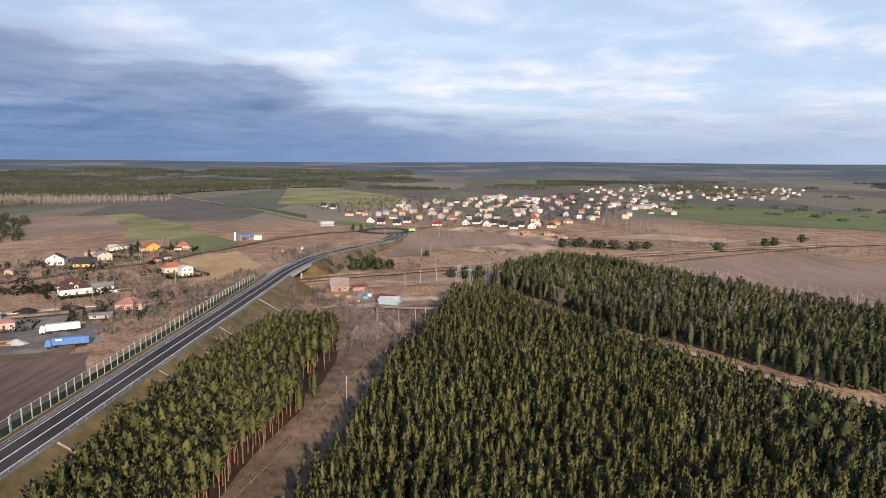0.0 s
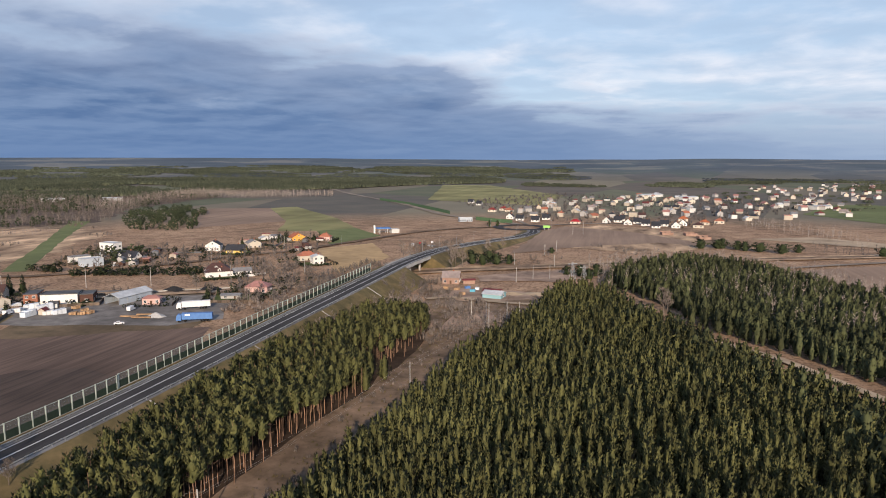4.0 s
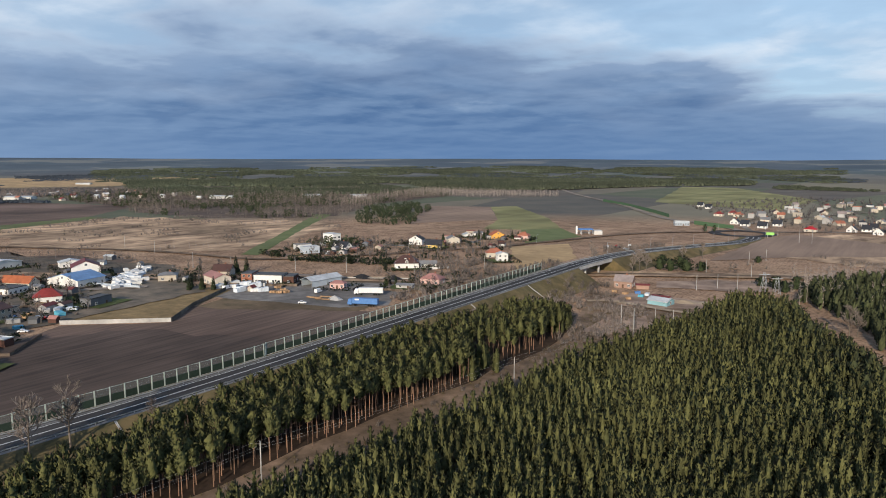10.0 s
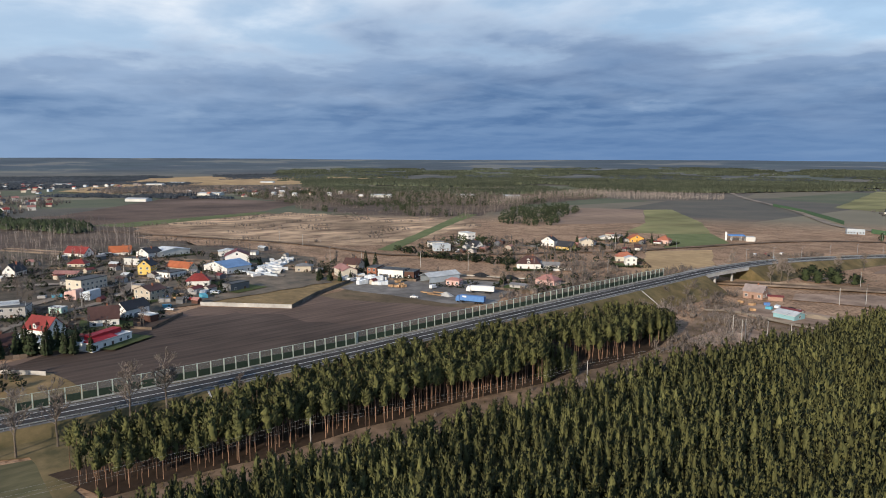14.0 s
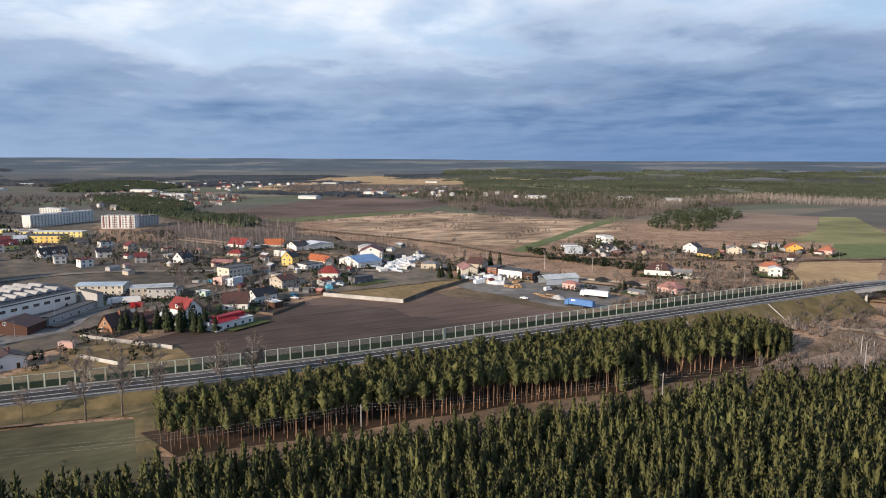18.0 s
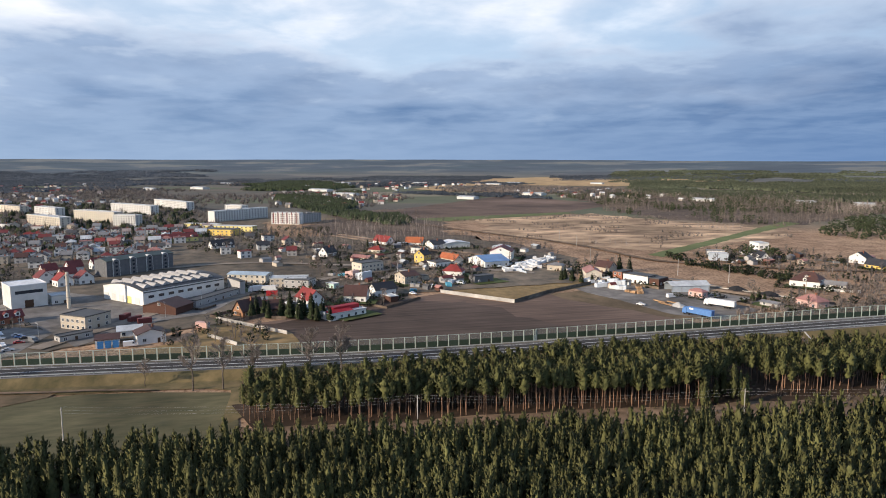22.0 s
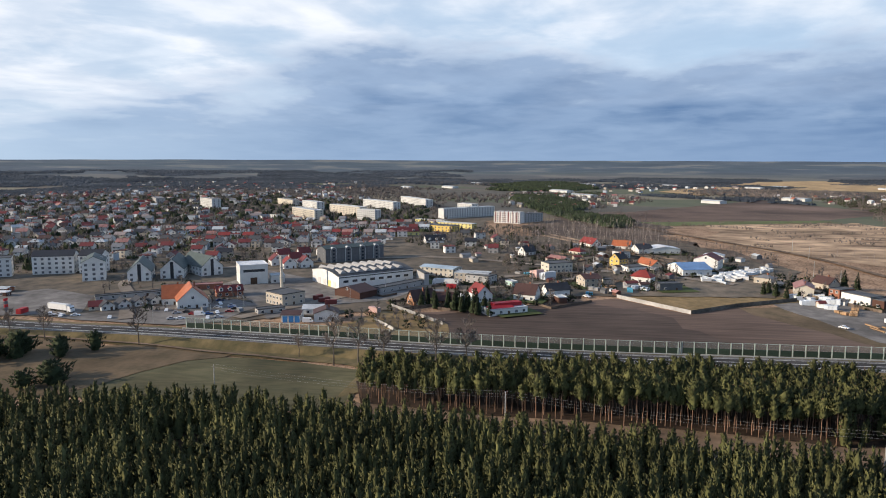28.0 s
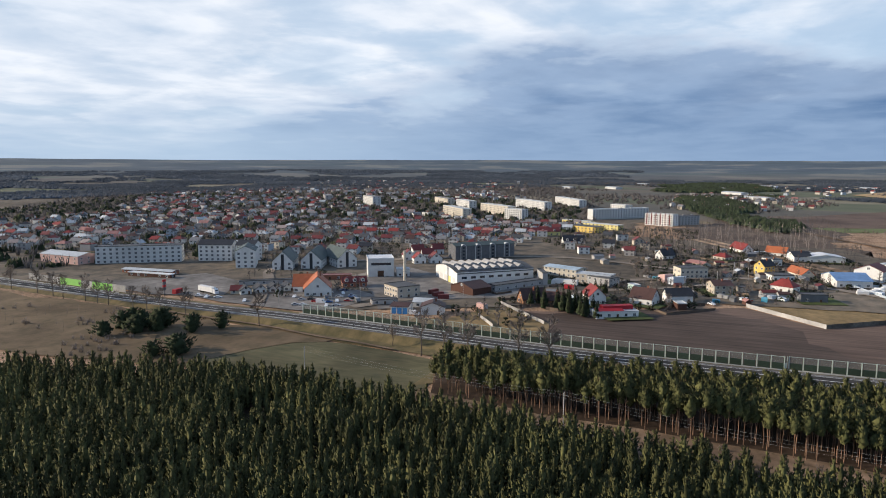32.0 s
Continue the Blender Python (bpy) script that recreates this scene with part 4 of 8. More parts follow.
lane("road_east", [(60, 440), (107, 476), (175, 522), (218, 547), (290, 590), (362, 623), (520, 690)], 2.6, M["oldroad"], "pale field road beside a brown field")

# ---------------------------------------------------------------- trees
RNG = np.random.default_rng(7)


def spike(V, T, base, tip, r, n=4, waist=0.35):
    """A tuft: a spindle from base to tip."""
    d = tip - base
    L = np.linalg.norm(d)
    d = d / L
    u = np.cross(d, [0.3, 0.5, 0.8])
    u /= np.linalg.norm(u)
    w = np.cross(d, u)
    i = len(V)
    V.append(base)
    for k in range(n):
        a = k * math.tau / n
        V.append(base + d * L * waist + (u * math.cos(a) + w * math.sin(a)) * r)
    V.append(tip)
    for k in range(n):
        a, b = i + 1 + k, i + 1 + (k + 1) % n
        T.append((i, b, a))
        T.append((a, b, i + n + 1))


def pine_template(rng, levels, per, low, spread, top=1.0, up=0.55, n=4, fat=0.30):
    """A crown of height 1 (scaled later): whorls of tufts that point outwards and up."""
    V, T = [], []
    for j in range(levels):
        f = (j + 0.5) / levels
        z = low + (top - low) * f
        reach = spread * (1 - f) ** 0.75 * rng.uniform(0.8, 1.15) + spread * 0.10
        k0 = max(3, int(per * (1 - 0.55 * f)))
        ph = rng.uniform(0, 6.28)
        for k in range(k0):
            a = ph + k * math.tau / k0 + rng.uniform(-0.35, 0.35)
            rr = reach * rng.uniform(0.65, 1.15)
            d = np.array([math.cos(a), math.sin(a), 0])
            base = np.array([0, 0, z - 0.03]) + d * rr * 0.15
            tip = np.array([0, 0, z + up * rr * rng.uniform(0.5, 1.2)]) + d * rr
            spike(V, T, base, tip, reach * fat * rng.uniform(0.8, 1.2), n, 0.62)
    spike(V, T, np.array([0, 0, top - 0.14]), np.array([0, 0, top + 0.05]), spread * 0.16, n, 0.4)
    return np.array(V, float), np.array(T, int)


def clump_template(rng, count, low, spread, top, r0, n=4):
    """A crown of many small tufts round an egg, with gaps."""
    V, T = [], []
    for _ in range(count):
        a, f = rng.uniform(0, 6.28), rng.uniform(0, 1)
        rr = spread * math.sin(math.pi * (0.12 + 0.85 * f)) ** 0.7 * math.sqrt(rng.uniform(0.25, 1))
        c = np.array([math.cos(a) * rr, math.sin(a) * rr, low + (top - low) * f])
        out = np.array([math.cos(a), math.sin(a), rng.uniform(0.1, 0.9)])
        out /= np.linalg.norm(out)
        ln = r0 * rng.uniform(0.8, 1.5)
        spike(V, T, c - out * ln * 0.6, c + out * ln, r0 * rng.uniform(0.34, 0.58), n, 0.5)
    return np.array(V, float), np.array(T, int)


def cone(V, T, base, tip, r):
    """A small open tuft of needles, widest at its base."""
    d = tip - base
    d = d / np.linalg.norm(d)
    u = np.cross(d, [0.3, 0.5, 0.8])
    u /= np.linalg.norm(u)
    w = np.cross(d, u)
    i = len(V)
    for k in range(3):
        a = k * math.tau / 3
        V.append(base + (u * math.cos(a) + w * math.sin(a)) * r)
    V.append(tip)
    T.extend(((i, i + 1, i + 3), (i + 1, i + 2, i + 3), (i + 2, i, i + 3)))


def branched_pine(rng, whorls, branches, tufts, low, spread, r0, crown="cone", gaps=0.12, sides=7):
    """A pine of height 1: a dense inner crown and uneven whorls of upward shoots round it."""
    V, T, N = [], [], []
    lean = rng.uniform(-0.03, 0.03, 2)
    lobe, twist = rng.uniform(0, 6.28), rng.uniform(-3, 3)

    def reach(f, a):
        wave = 1 + 0.20 * math.sin(2 * a + lobe + twist * f) + 0.12 * math.sin(5 * a + 9 * f)
        if crown == "cone":
            return spread * (min(1.0, 0.55 + 2.4 * f) * (1 - f) ** 0.60 + 0.03) * wave
        return spread * (math.sin(math.pi * (0.14 + 0.80 * f)) ** 0.75) * wave

    # inner crown
    rings = 5
    for j in range(rings + 1):
        f = j / rings
        z = low + (0.93 - low) * f
        for k in range(sides):
            a = k * math.tau / sides + 0.4 * j
            r = reach(f, a) * rng.uniform(0.30, 0.72)
            V.append(np.array([lean[0] * z + math.cos(a) * r, lean[1] * z + math.sin(a) * r, z + rng.uniform(-0.02, 0.02)]))
            n = np.array([math.cos(a), math.sin(a), 0.30 + 0.4 * f]) + rng.normal(0, 0.35, 3)
            N.append(n / np.linalg.norm(n))
    for j in range(rings):
        for k in range(sides):
            p, q = j * sides + k, j * sides + (k + 1) % sides
            T.extend(((p, q, q + sides), (p, q + sides, p + sides)))

    def tuft(c, d, size, out):
        i = len(V)
        d = d / np.linalg.norm(d)
        cone(V, T, c - d * size * 0.7, c + d * size * 1.1, size * rng.uniform(0.34, 0.56))
        n = out + rng.normal(0, 0.30, 3)
        n /= np.linalg.norm(n)
        N.extend([n] * (len(V) - i))

    for j in range(whorls):
        f = (j + rng.uniform(0.1, 0.9)) / whorls
        z = low + (0.95 - low) * f
        ph = rng.uniform(0, 6.28)
        for k in range(branches):
            if rng.random() < gaps:
                continue
            a = ph + (k + rng.uniform(-0.35, 0.35)) * math.tau / branches
            rr = reach(f, a) * rng.uniform(0.6, 1.35)
            rad = np.array([math.cos(a), math.sin(a), 0.0])
            for q in range(tufts):
                g = 0.62 + 0.42 * (q + rng.uniform(0.0, 1.0)) / tufts
                side = np.array([-rad[1], rad[0], 0.0]) * rng.uniform(-0.25, 0.25) * rr
                c = np.array([lean[0] * z, lean[1] * z, z + 0.35 * rr * g + rng.uniform(-0.015, 0.015)]) + rad * rr * g + side
                up = rng.uniform(0.5, 2.2) if crown == "cone" else rng.uniform(0.4, 1.6)
                tuft(c, rad * rng.uniform(0.3, 0.9) + np.array([0, 0, up]), r0 * rng.uniform(0.7, 1.25), rad * 0.95 + np.array([0, 0, 0.28 + 0.35 * f]))
    for k in range(4):
        c = np.array([lean[0] + rng.uniform(-0.012, 0.012), lean[1] + rng.uniform(-0.012, 0.012), 0.88 + 0.035 * k])
        tuft(c, np.array([rng.uniform(-0.2, 0.2), rng.uniform(-0.2, 0.2), 1.0]), r0 * (1.0 - 0.12 * k), np.array([0, 0, 0.7]) + rng.normal(0, 0.5, 3))
    return np.array(V, float), np.array(T, int), np.array(N, float)


PLANT_EDGE = [(-6, -90), (-26, -45), (-38, -5), (-41, 40), (-39, 75), (-36, 100), (-33, 120), (-29.5, 145), (-26, 170), (-22.5, 197), (-17, 236), (-7, 285), (1, 325), (3, 350), (5, 376)]
plantation = PLANT_EDGE + [(24, 372), (36, 352), (44, 322), (62, 292), (75, 264), (87, 242), (99, 220), (112, 198), (127, 172), (126, 130), (92, 66), (64, 24), (40, -10), (26, -60), (10, -90)]
tp = [branched_pine(RNG, 10, 5, 2, 0.06, RNG.uniform(0.18, 0.26), 0.046, sides=5) for _ in range(14)]
P = scatter(plantation, 2.9, RNG)
d_gap = np.array([noise.noise((x * 0.035, y * 0.035, 3.3)) for x, y in P])
P = P[d_gap > -0.62]
tp_far = [branched_pine(RNG, 7, 5, 2, 0.06, RNG.uniform(0.18, 0.26), 0.054, sides=5) for _ in range(10)]
far_off = P[:, 1] > 190
stuff("pine_plantation", forest_mesh("pine_plantation", tp, P[~far_off], (7.8, 11.6), RNG, M["needle"]), "dense young green pine plantation", "pine trees")
stuff("pine_plantation", forest_mesh("pine_plantation", tp_far, P[far_off], (7.8, 12.4), RNG, M["needle"]), "dense young green pine plantation narrowing to a tip", "pine trees")

south_wood = [(10, -92), (28, -60), (42, -12), (66, 22), (95, 64), (129, 129), (130, 172), (152, 150), (230, 110), (250, 60), (210, 0), (120, -80), (40, -130)]
ts = [branched_pine(RNG, 6, 5, 1, 0.06, 0.22, 0.075) for _ in range(5)]
stuff("plantation_south", forest_mesh("plantation_south", ts, scatter(south_wood, 4.4, RNG), (8.0, 12.5), RNG, M["needle"]), "younger part of the pine plantation", "pine trees")
east_wood = [(30, 405), (32, 449), (84, 512), (115, 500), (150, 432), (187, 362), (214, 320), (200, 232), (160, 205), (134, 224), (118, 250), (103, 276), (86, 296), (68, 322), (64, 350), (45, 385)]
td = [branched_pine(RNG, 6, 5, 2, 0.06, RNG.uniform(0.21, 0.29), 0.052, "round" if k % 2 else "cone") for k in range(6)]
P = scatter(east_wood, 4.0, RNG)
stuff("pine_wood", forest_mesh("pine_wood", td, P, (7.0, 11.5), RNG, M["needle_mid"]), "dark green older pine wood beside a track", "pine trees")

old_pines = [(24, 372), (36, 352), (44, 322), (62, 292), (75, 264), (87, 242), (99, 220), (112, 198), (127, 172), (126, 130), (100, 110), (92, 140), (90, 180), (74, 224), (58, 258), (40, 296), (26, 336)]
stuff("old_plantation_pines", forest_mesh("old_plantation_pines", td, scatter(old_pines, 5.6, RNG, keep=0.7), (9.5, 13.5), RNG, M["needle_mid"], wide=1.15), "darker taller pines along the track", "pine trees")

strip = [(-78, 64), (-59, 64), (-53, 100), (-51, 130), (-49, 155), (-45, 187), (-44, 200), (-52, 213), (-62, 223), (-82, 226), (-84, 200), (-84, 165), (-82, 132), (-78, 95)]
strip2 = [(-43, 228), (-42, 250), (-44, 284), (-58, 293), (-74, 288), (-80, 227), (-64, 224), (-54, 230)]
tall = [branched_pine(RNG, 8, 6, 3, 0.44 + 0.028 * k, RNG.uniform(0.14, 0.20), 0.034, "round" if k % 3 else "cone", 0.16) for k in range(8)]
crown_me = [tri_mesh("crown", V, T, M["needle_tall"], N) for V, T, N in tall]


def pine_trunk(rng):
    b = MB()
    last = (0, 0, -0.01)
    for k in range(1, 5):
        p = (rng.uniform(-0.008, 0.008) * k, rng.uniform(-0.008, 0.008) * k, 0.235 * k)
        b.tube(last, p, 0.0125 - 0.0020 * k, 0.0125 - 0.0020 * (k + 1), 6, False)
        last = p
    for k in range(4):
        a, z = rng.uniform(0, 6.28), rng.uniform(0.42, 0.8)
        b.tube((0, 0, z), (math.cos(a) * 0.09, math.sin(a) * 0.09, z + 0.05), 0.004, 0.0015, 4, False)
    return b.mesh("trunk", M["bark"])


trunk_me = [pine_trunk(random.Random(k)) for k in range(4)]
P = np.concatenate([scatter(strip, 2.8, RNG), scatter(strip2, 3.4, RNG)])
edge = np.array([(-57, 69), (-53, 100), (-51, 130), (-49, 155), (-45, 187), (-44, 205), (-43, 235), (-42, 255), (-44, 292)], float)
fx = np.interp(P[:, 1], edge[:, 1], edge[:, 0])
order = np.argsort(fx - P[:, 0])
near_i, rest_i = order[:230], order[230:]
for i in near_i:
    x, y = P[i]
    s = float(RNG.uniform(10.0, 15.0)) * (0.8 if y < 90 else 1.0)
    m = Matrix.Translation((x, y, 0)) @ Matrix.Rotation(float(RNG.uniform(0, 6.28)), 4, "Z") @ Matrix.Diagonal((s, s, s, 1))
    t = thing("pine_tree", m, "tall slender pine with a bare orange trunk", "pine tree", "pines along the forest ride")
    part("trunk", trunk_me[int(RNG.integers(4))], None, t)
    part("crown", crown_me[int(RNG.integers(8))], None, t)
P2 = P[rest_i]
stuff("pine_strip_crowns", forest_mesh("pine_strip_crowns", [branched_pine(RNG, 8, 6, 2, 0.38 + 0.04 * k, RNG.uniform(0.12, 0.17), 0.040, "round", 0.12) for k in range(6)], P2, (10.2, 13.6), RNG, M["needle_tall"]), "crowns of tall roadside pines", "pine trees")
tv = [(np.array([(math.cos(k * 1.57) * 0.011 * w, math.sin(k * 1.57) * 0.011 * w, z) for z, w in ((0, 1), (0.9, 0.3)) for k in range(4)]),
       np.array([t for k in range(4) for t in ((k, (k + 1) % 4, 4 + (k + 1) % 4), (k, 4 + (k + 1) % 4, 4 + k))]))]
stuff("pine_strip_trunks", forest_mesh("pine_strip_trunks", tv, P2, (10.2, 13.6), RNG, M["bark"]), "bare orange trunks of roadside pines", "pine trees")


# bare broadleaf trees
def bare_tree_mesh(seed, height=18.0, limbs=26):
    rng = random.Random(seed)
    trunk, twigs = MB(), MB()
    pts = [(0, 0, -0.2)]
    for k in range(1, 7):
        pts.append((rng.uniform(-0.12, 0.12) * k, rng.uniform(-0.12, 0.12) * k, height * 0.145 * k))
    r = 0.34
    for k in range(6):
        trunk.tube(pts[k], pts[k + 1], r * (1 - k / 6.6), r * (1 - (k + 1) / 6.6), 7, False)

    def grow(p, d, ln, rad, depth):
        q = p + d * ln
        twigs.tube(p, q, rad, rad * 0.55, 4 if depth else 5, False)
        if depth == 3:
            return
        for _ in range(3):
            v = (d + Vector((rng.uniform(-0.75, 0.75), rng.uniform(-0.75, 0.75), rng.uniform(-0.15, 0.65)))).normalized()
            grow(p + d * ln * rng.uniform(0.45, 1.0), v, ln * rng.uniform(0.5, 0.75), max(rad * 0.55, 0.062), depth + 1)

    for _ in range(limbs):
        f = rng.uniform(0.36, 0.95)
        a = rng.uniform(0, 6.28)
        z = height * 0.87 * f
        i = min(5, int(f * 6))
        base = Vector(pts[i]).lerp(Vector(pts[i + 1]), f * 6 - i)
        d = Vector((math.cos(a), math.sin(a), rng.uniform(0.5, 1.4))).normalized()
        grow(base, d, height * rng.uniform(0.13, 0.22) * (1.25 - f * 0.6), 0.14 * (1.2 - f * 0.6), 0)
    return trunk.mesh("trunk", M["barkgrey"]), twigs.mesh("crown", M["twig"])


BARE = [bare_tree_mesh(s) for s in (1, 2, 3)]


def bare_tree(x, y, s=1.0, label="tall bare roadside tree with fine twigs", group="roadside trees", z=0.0):
    k = int(abs(x * 7 + y * 3)) % 3
    t = thing("bare_tree", Matrix.Translation((x, y, z)) @ Matrix.Rotation(x * 1.3 + y, 4, "Z") @ Matrix.Diagonal((s, s, s, 1)), label, "tree", group)
    part("trunk", BARE[k][0], None, t)
    part("crown", BARE[k][1], None, t)
    return t


for x, y, s in ((-95, 47, 1.05), (-94, 56.5, 1.0), (-94.5, 66, 1.0), (-96.2, 84.7, 1.05), (-98.5, 95.5, 1.05), (-110, -39, 0.9), (-111.5, -82, 0.8), (-114, -100, 0.7), (-114.5, -109, 0.7), (-115, -118.4, 0.7), (-117.7, -137.8, 0.75), (-118, -145.7, 0.7),
                (-120.6, -157.2, 0.8), (-120.7, -173.6, 0.75), (-123, -184, 0.75), (-126, -200, 0.8), (-129, -225, 0.8), (-131, -248, 0.8), (-103, 31, 0.55), (-98, 118, 0.45)):
    bare_tree(x, y, s)
for x, y, s in ((-72, 460, 0.85), (-78, 470, 0.9), (-66, 455, 0.8), (-70, 440, 0.7), (-60, 520, 0.75), (-52, 545, 0.7), (-108, 470, 0.7), (-122, 500, 0.6), (-130, 520, 0.6), (-84, 375, 0.55), (-80, 360, 0.5), (-88, 352, 0.5)):
    bare_tree(x, y, s, "bare deciduous tree beside the bridge ramp", "trees by the bridge")
for x, y, s in ((57.4, 332.8, 0.85), (60, 341, 0.6), (49, 326, 0.4), (-190, 330, 0.6), (-176, 322, 0.5), (-215, 128, 0.5), (-262, 165, 0.55), (-330, 100, 0.6), (-290, 110, 0.5)):
    bare_tree(x, y, s, "solitary pale bare tree", "scattered bare trees")

# scrub and bare woods, uncountable
def scrub_template(rng, n, spread, thin, lean=0.28, tall=1.0):
    V, T = [], []
    for k in range(n):
        a, r = rng.uniform(0, 6.28), spread * math.sqrt(rng.uniform(0, 1))
        base = np.array([math.cos(a) * r * 0.45, math.sin(a) * r * 0.45, 0.0])
        tip = np.array([math.cos(a) * r + rng.uniform(-lean, lean) * 0.3, math.sin(a) * r + rng.uniform(-lean, lean) * 0.3, tall * rng.uniform(0.55, 1.0)])
        spike(V, T, base, tip, thin * rng.uniform(0.7, 1.3), 3, 0.25)
    return np.array(V, float), np.array(T, int)


def twiggy_template(rng, stems, twigs, spread, stem_r, twig_r):
    """A leafless tree or shrub of height 1: a few stems that carry many fine upward twigs."""
    V, T = [], []
    for _ in range(stems):
        a, r = rng.uniform(0, 6.28), spread * 0.5 * rng.uniform(0, 1)
        top = np.array([math.cos(a) * r, math.sin(a) * r, rng.uniform(0.8, 1.0)])
        root = np.array([math.cos(a) * r * 0.5, math.sin(a) * r * 0.5, 0.0])
        spike(V, T, root, top, stem_r, 3, 0.1)
        for _ in range(twigs):
            f = rng.uniform(0.25, 0.95)
            b, ln = rng.uniform(0, 6.28), spread * rng.uniform(0.5, 1.1) * (1.15 - f * 0.8)
            p0 = root + (top - root) * f
            spike(V, T, p0, p0 + np.array([math.cos(b) * ln, math.sin(b) * ln, ln * rng.uniform(0.6, 1.6)]), twig_r, 3, 0.3)
    return np.array(V, float), np.array(T, int)


def np_join(a, b):
    return np.concatenate([a[0], b[0]]), np.concatenate([a[1], b[1] + len(a[0])])


birch_t = [twiggy_template(RNG, 1, 16, 0.17, 0.009, 0.0045) for _ in range(4)]
scrub_t = [np_join(scrub_template(RNG, 13, 0.55, 0.034), twiggy_template(RNG, 3, 3, 0.55, 0.03, 0.03)) for _ in range(4)]
bare_t = [twiggy_template(RNG, 1, 13, 0.20, 0.013, 0.0095) for _ in range(6)]


def wood(name, polys, tpl, step, size, material, label, category, keep=1.0, wide=1.0):
    P = np.concatenate([scatter(p, step, RNG, keep=keep) for p in polys])
    stuff(name, forest_mesh(name, tpl, P, size, RNG, material, wide=wide), label, category)


wood("tall_scrub", [[(-84, 236), (-74, 288), (-66, 334), (-84, 336), (-90, 290), (-90, 250)], [(-92, 96), (-88, 96), (-86, 180), (-90, 180)]], scrub_t, 3.2, (2.5, 6.5), M["twig"], "tall brown leafless scrub below the embankment", "scrub", 0.6)
wood("bare_scrub", [[(-75, 330), (-50, 330), (-30, 345), (-20, 300), (-38, 250), (-42, 262), (-46, 320)], [(-86, 335), (-70, 330), (-66, 395), (-88, 398)], [(-150, 290), (-128, 300), (-118, 392), (-140, 405), (-175, 350), (-160, 320)],
                    [(-26, 262), (-14, 262), (-4, 312), (0, 345), (-16, 330)], [(-150, 405), (-125, 398), (-115, 455), (-135, 470)], [(-212, 395), (-154, 380), (-150, 413), (-190, 448)], [(-74, 337), (-46, 326), (-26, 300), (-30, 340), (-60, 372), (-73, 377)], [(-136, 558), (-101, 612), (-86, 576), (-92, 520), (-108, 495)]], scrub_t, 3.4, (1.8, 4.8), M["twig"], "brown leafless scrub", "scrub", 0.55)
wood("bare_birches", [[(60, 380), (110, 300), (180, 280), (190, 340), (130, 440), (70, 470)], [(169, 803), (203, 743), (250, 646), (263, 680), (243, 759), (184, 856)],[(20, 450), (84, 520), (150, 445), (215, 330), (235, 330), (170, 460), (90, 550), (15, 480)], [(20, 385), (60, 395), (80, 430), (30, 440)]], bare_t, 6.0, (9, 14), M["birch"], "rows of thin pale birches", "birch trees", 0.5)
wood("birch_fringe", [[(90, 516), (120, 502), (154, 434), (190, 364), (218, 322), (232, 326), (196, 384), (164, 448), (128, 512), (96, 534)], [(28, 452), (84, 516), (92, 530), (60, 520), (18, 470)]], bare_t, 3.6, (7, 11), M["birch"], "fringe of pale pinkish bare birches", "birch trees", 0.8, 1.2)
wood("birch_groves", [[(-554, 245), (-404, 303), (-336, 292), (-317, 264), (-434, 236), (-540, 222)], [(-380, 84), (-384, 121), (-470, 190), (-562, 222), (-675, 280), (-840, 277), (-923, 245), (-816, 152), (-640, 110), (-585, 130), (-470, 60)],
                      [(180, 600), (420, 520), (440, 540), (200, 640)]],
     bare_t, 7.0, (3.5, 10), M["darktwig"], "bare grey-brown birch groves", "birch trees", 0.6, 1.4)
wood("ride_scrub", [[(-50, 100), (-34, 100), (-24, 190), (-16, 250), (-6, 300), (-40, 300), (-40, 240), (-43, 190)]], scrub_t, 4.2, (0.7, 2.4), M["twig"], "low brown scrub and dry stalks in the ride", "scrub", 0.45)
wood("verge_birches", [[(-112, -230), (-60, -150), (-60, -90), (-108, -100)]], birch_t, 9.0, (4, 8), M["twig"], "few thin bare birches on dry grass", "birch trees", 0.45)
BELT = [(-1267, 665), (-900, 605), (-820, 550), (-650, 562), (-560, 612), (-545, 690), (-590, 770), (-650, 890), (-700, 1190), (-933, 1202), (-1046, 1267), (-1161, 935), (-1400, 900)]
P = scatter(BELT, 8.0, RNG)
P = P[np.array([noise.noise((x * 0.006, y * 0.006, 8.1)) for x, y in P]) > -0.16]
stuff("bare_belt_wood", forest_mesh("bare_belt_wood", bare_t, P, (4.5, 15), RNG, M["twig"], wide=1.7), "wide belt of bare grey-brown woodland", "woods")
P = scatter(BELT, 16.0, RNG)
P = P[np.array([noise.noise((x * 0.009, y * 0.009, 5.1)) for x, y in P]) > -0.02]
stuff("belt_pines", forest_mesh("belt_pines", [clump_template(RNG, 26, 0.05, 0.36, 0.92, 0.17, n=3) for _ in range(4)], P, (5, 11), RNG, M["needle_dark"]), "scattered green pines in bare woodland", "pine trees")
wood("birch_front", [[(-690, 815), (-655, 825), (-745, 1067), (-778, 1038)], [(-778, 1060), (-493, 1250), (-520, 1310), (-875, 1338)]], bare_t, 8.5, (10, 15), M["birch"], "rows of pale bare birches before the forest", "birch trees", 0.8, 1.7)
P = np.concatenate([scatter(p, 5.0, RNG, 0.5) for p in ([(-440, 225), (-760, 300), (-800, 640), (-640, 720), (-420, 560), (-350, 380)], [(-250, 320), (-130, 420), (-60, 460), (0, 560), (-40, 640), (100, 560), (60, 480)], [(-110, -90), (-40, -60), (-40, -260), (-120, -260)])])
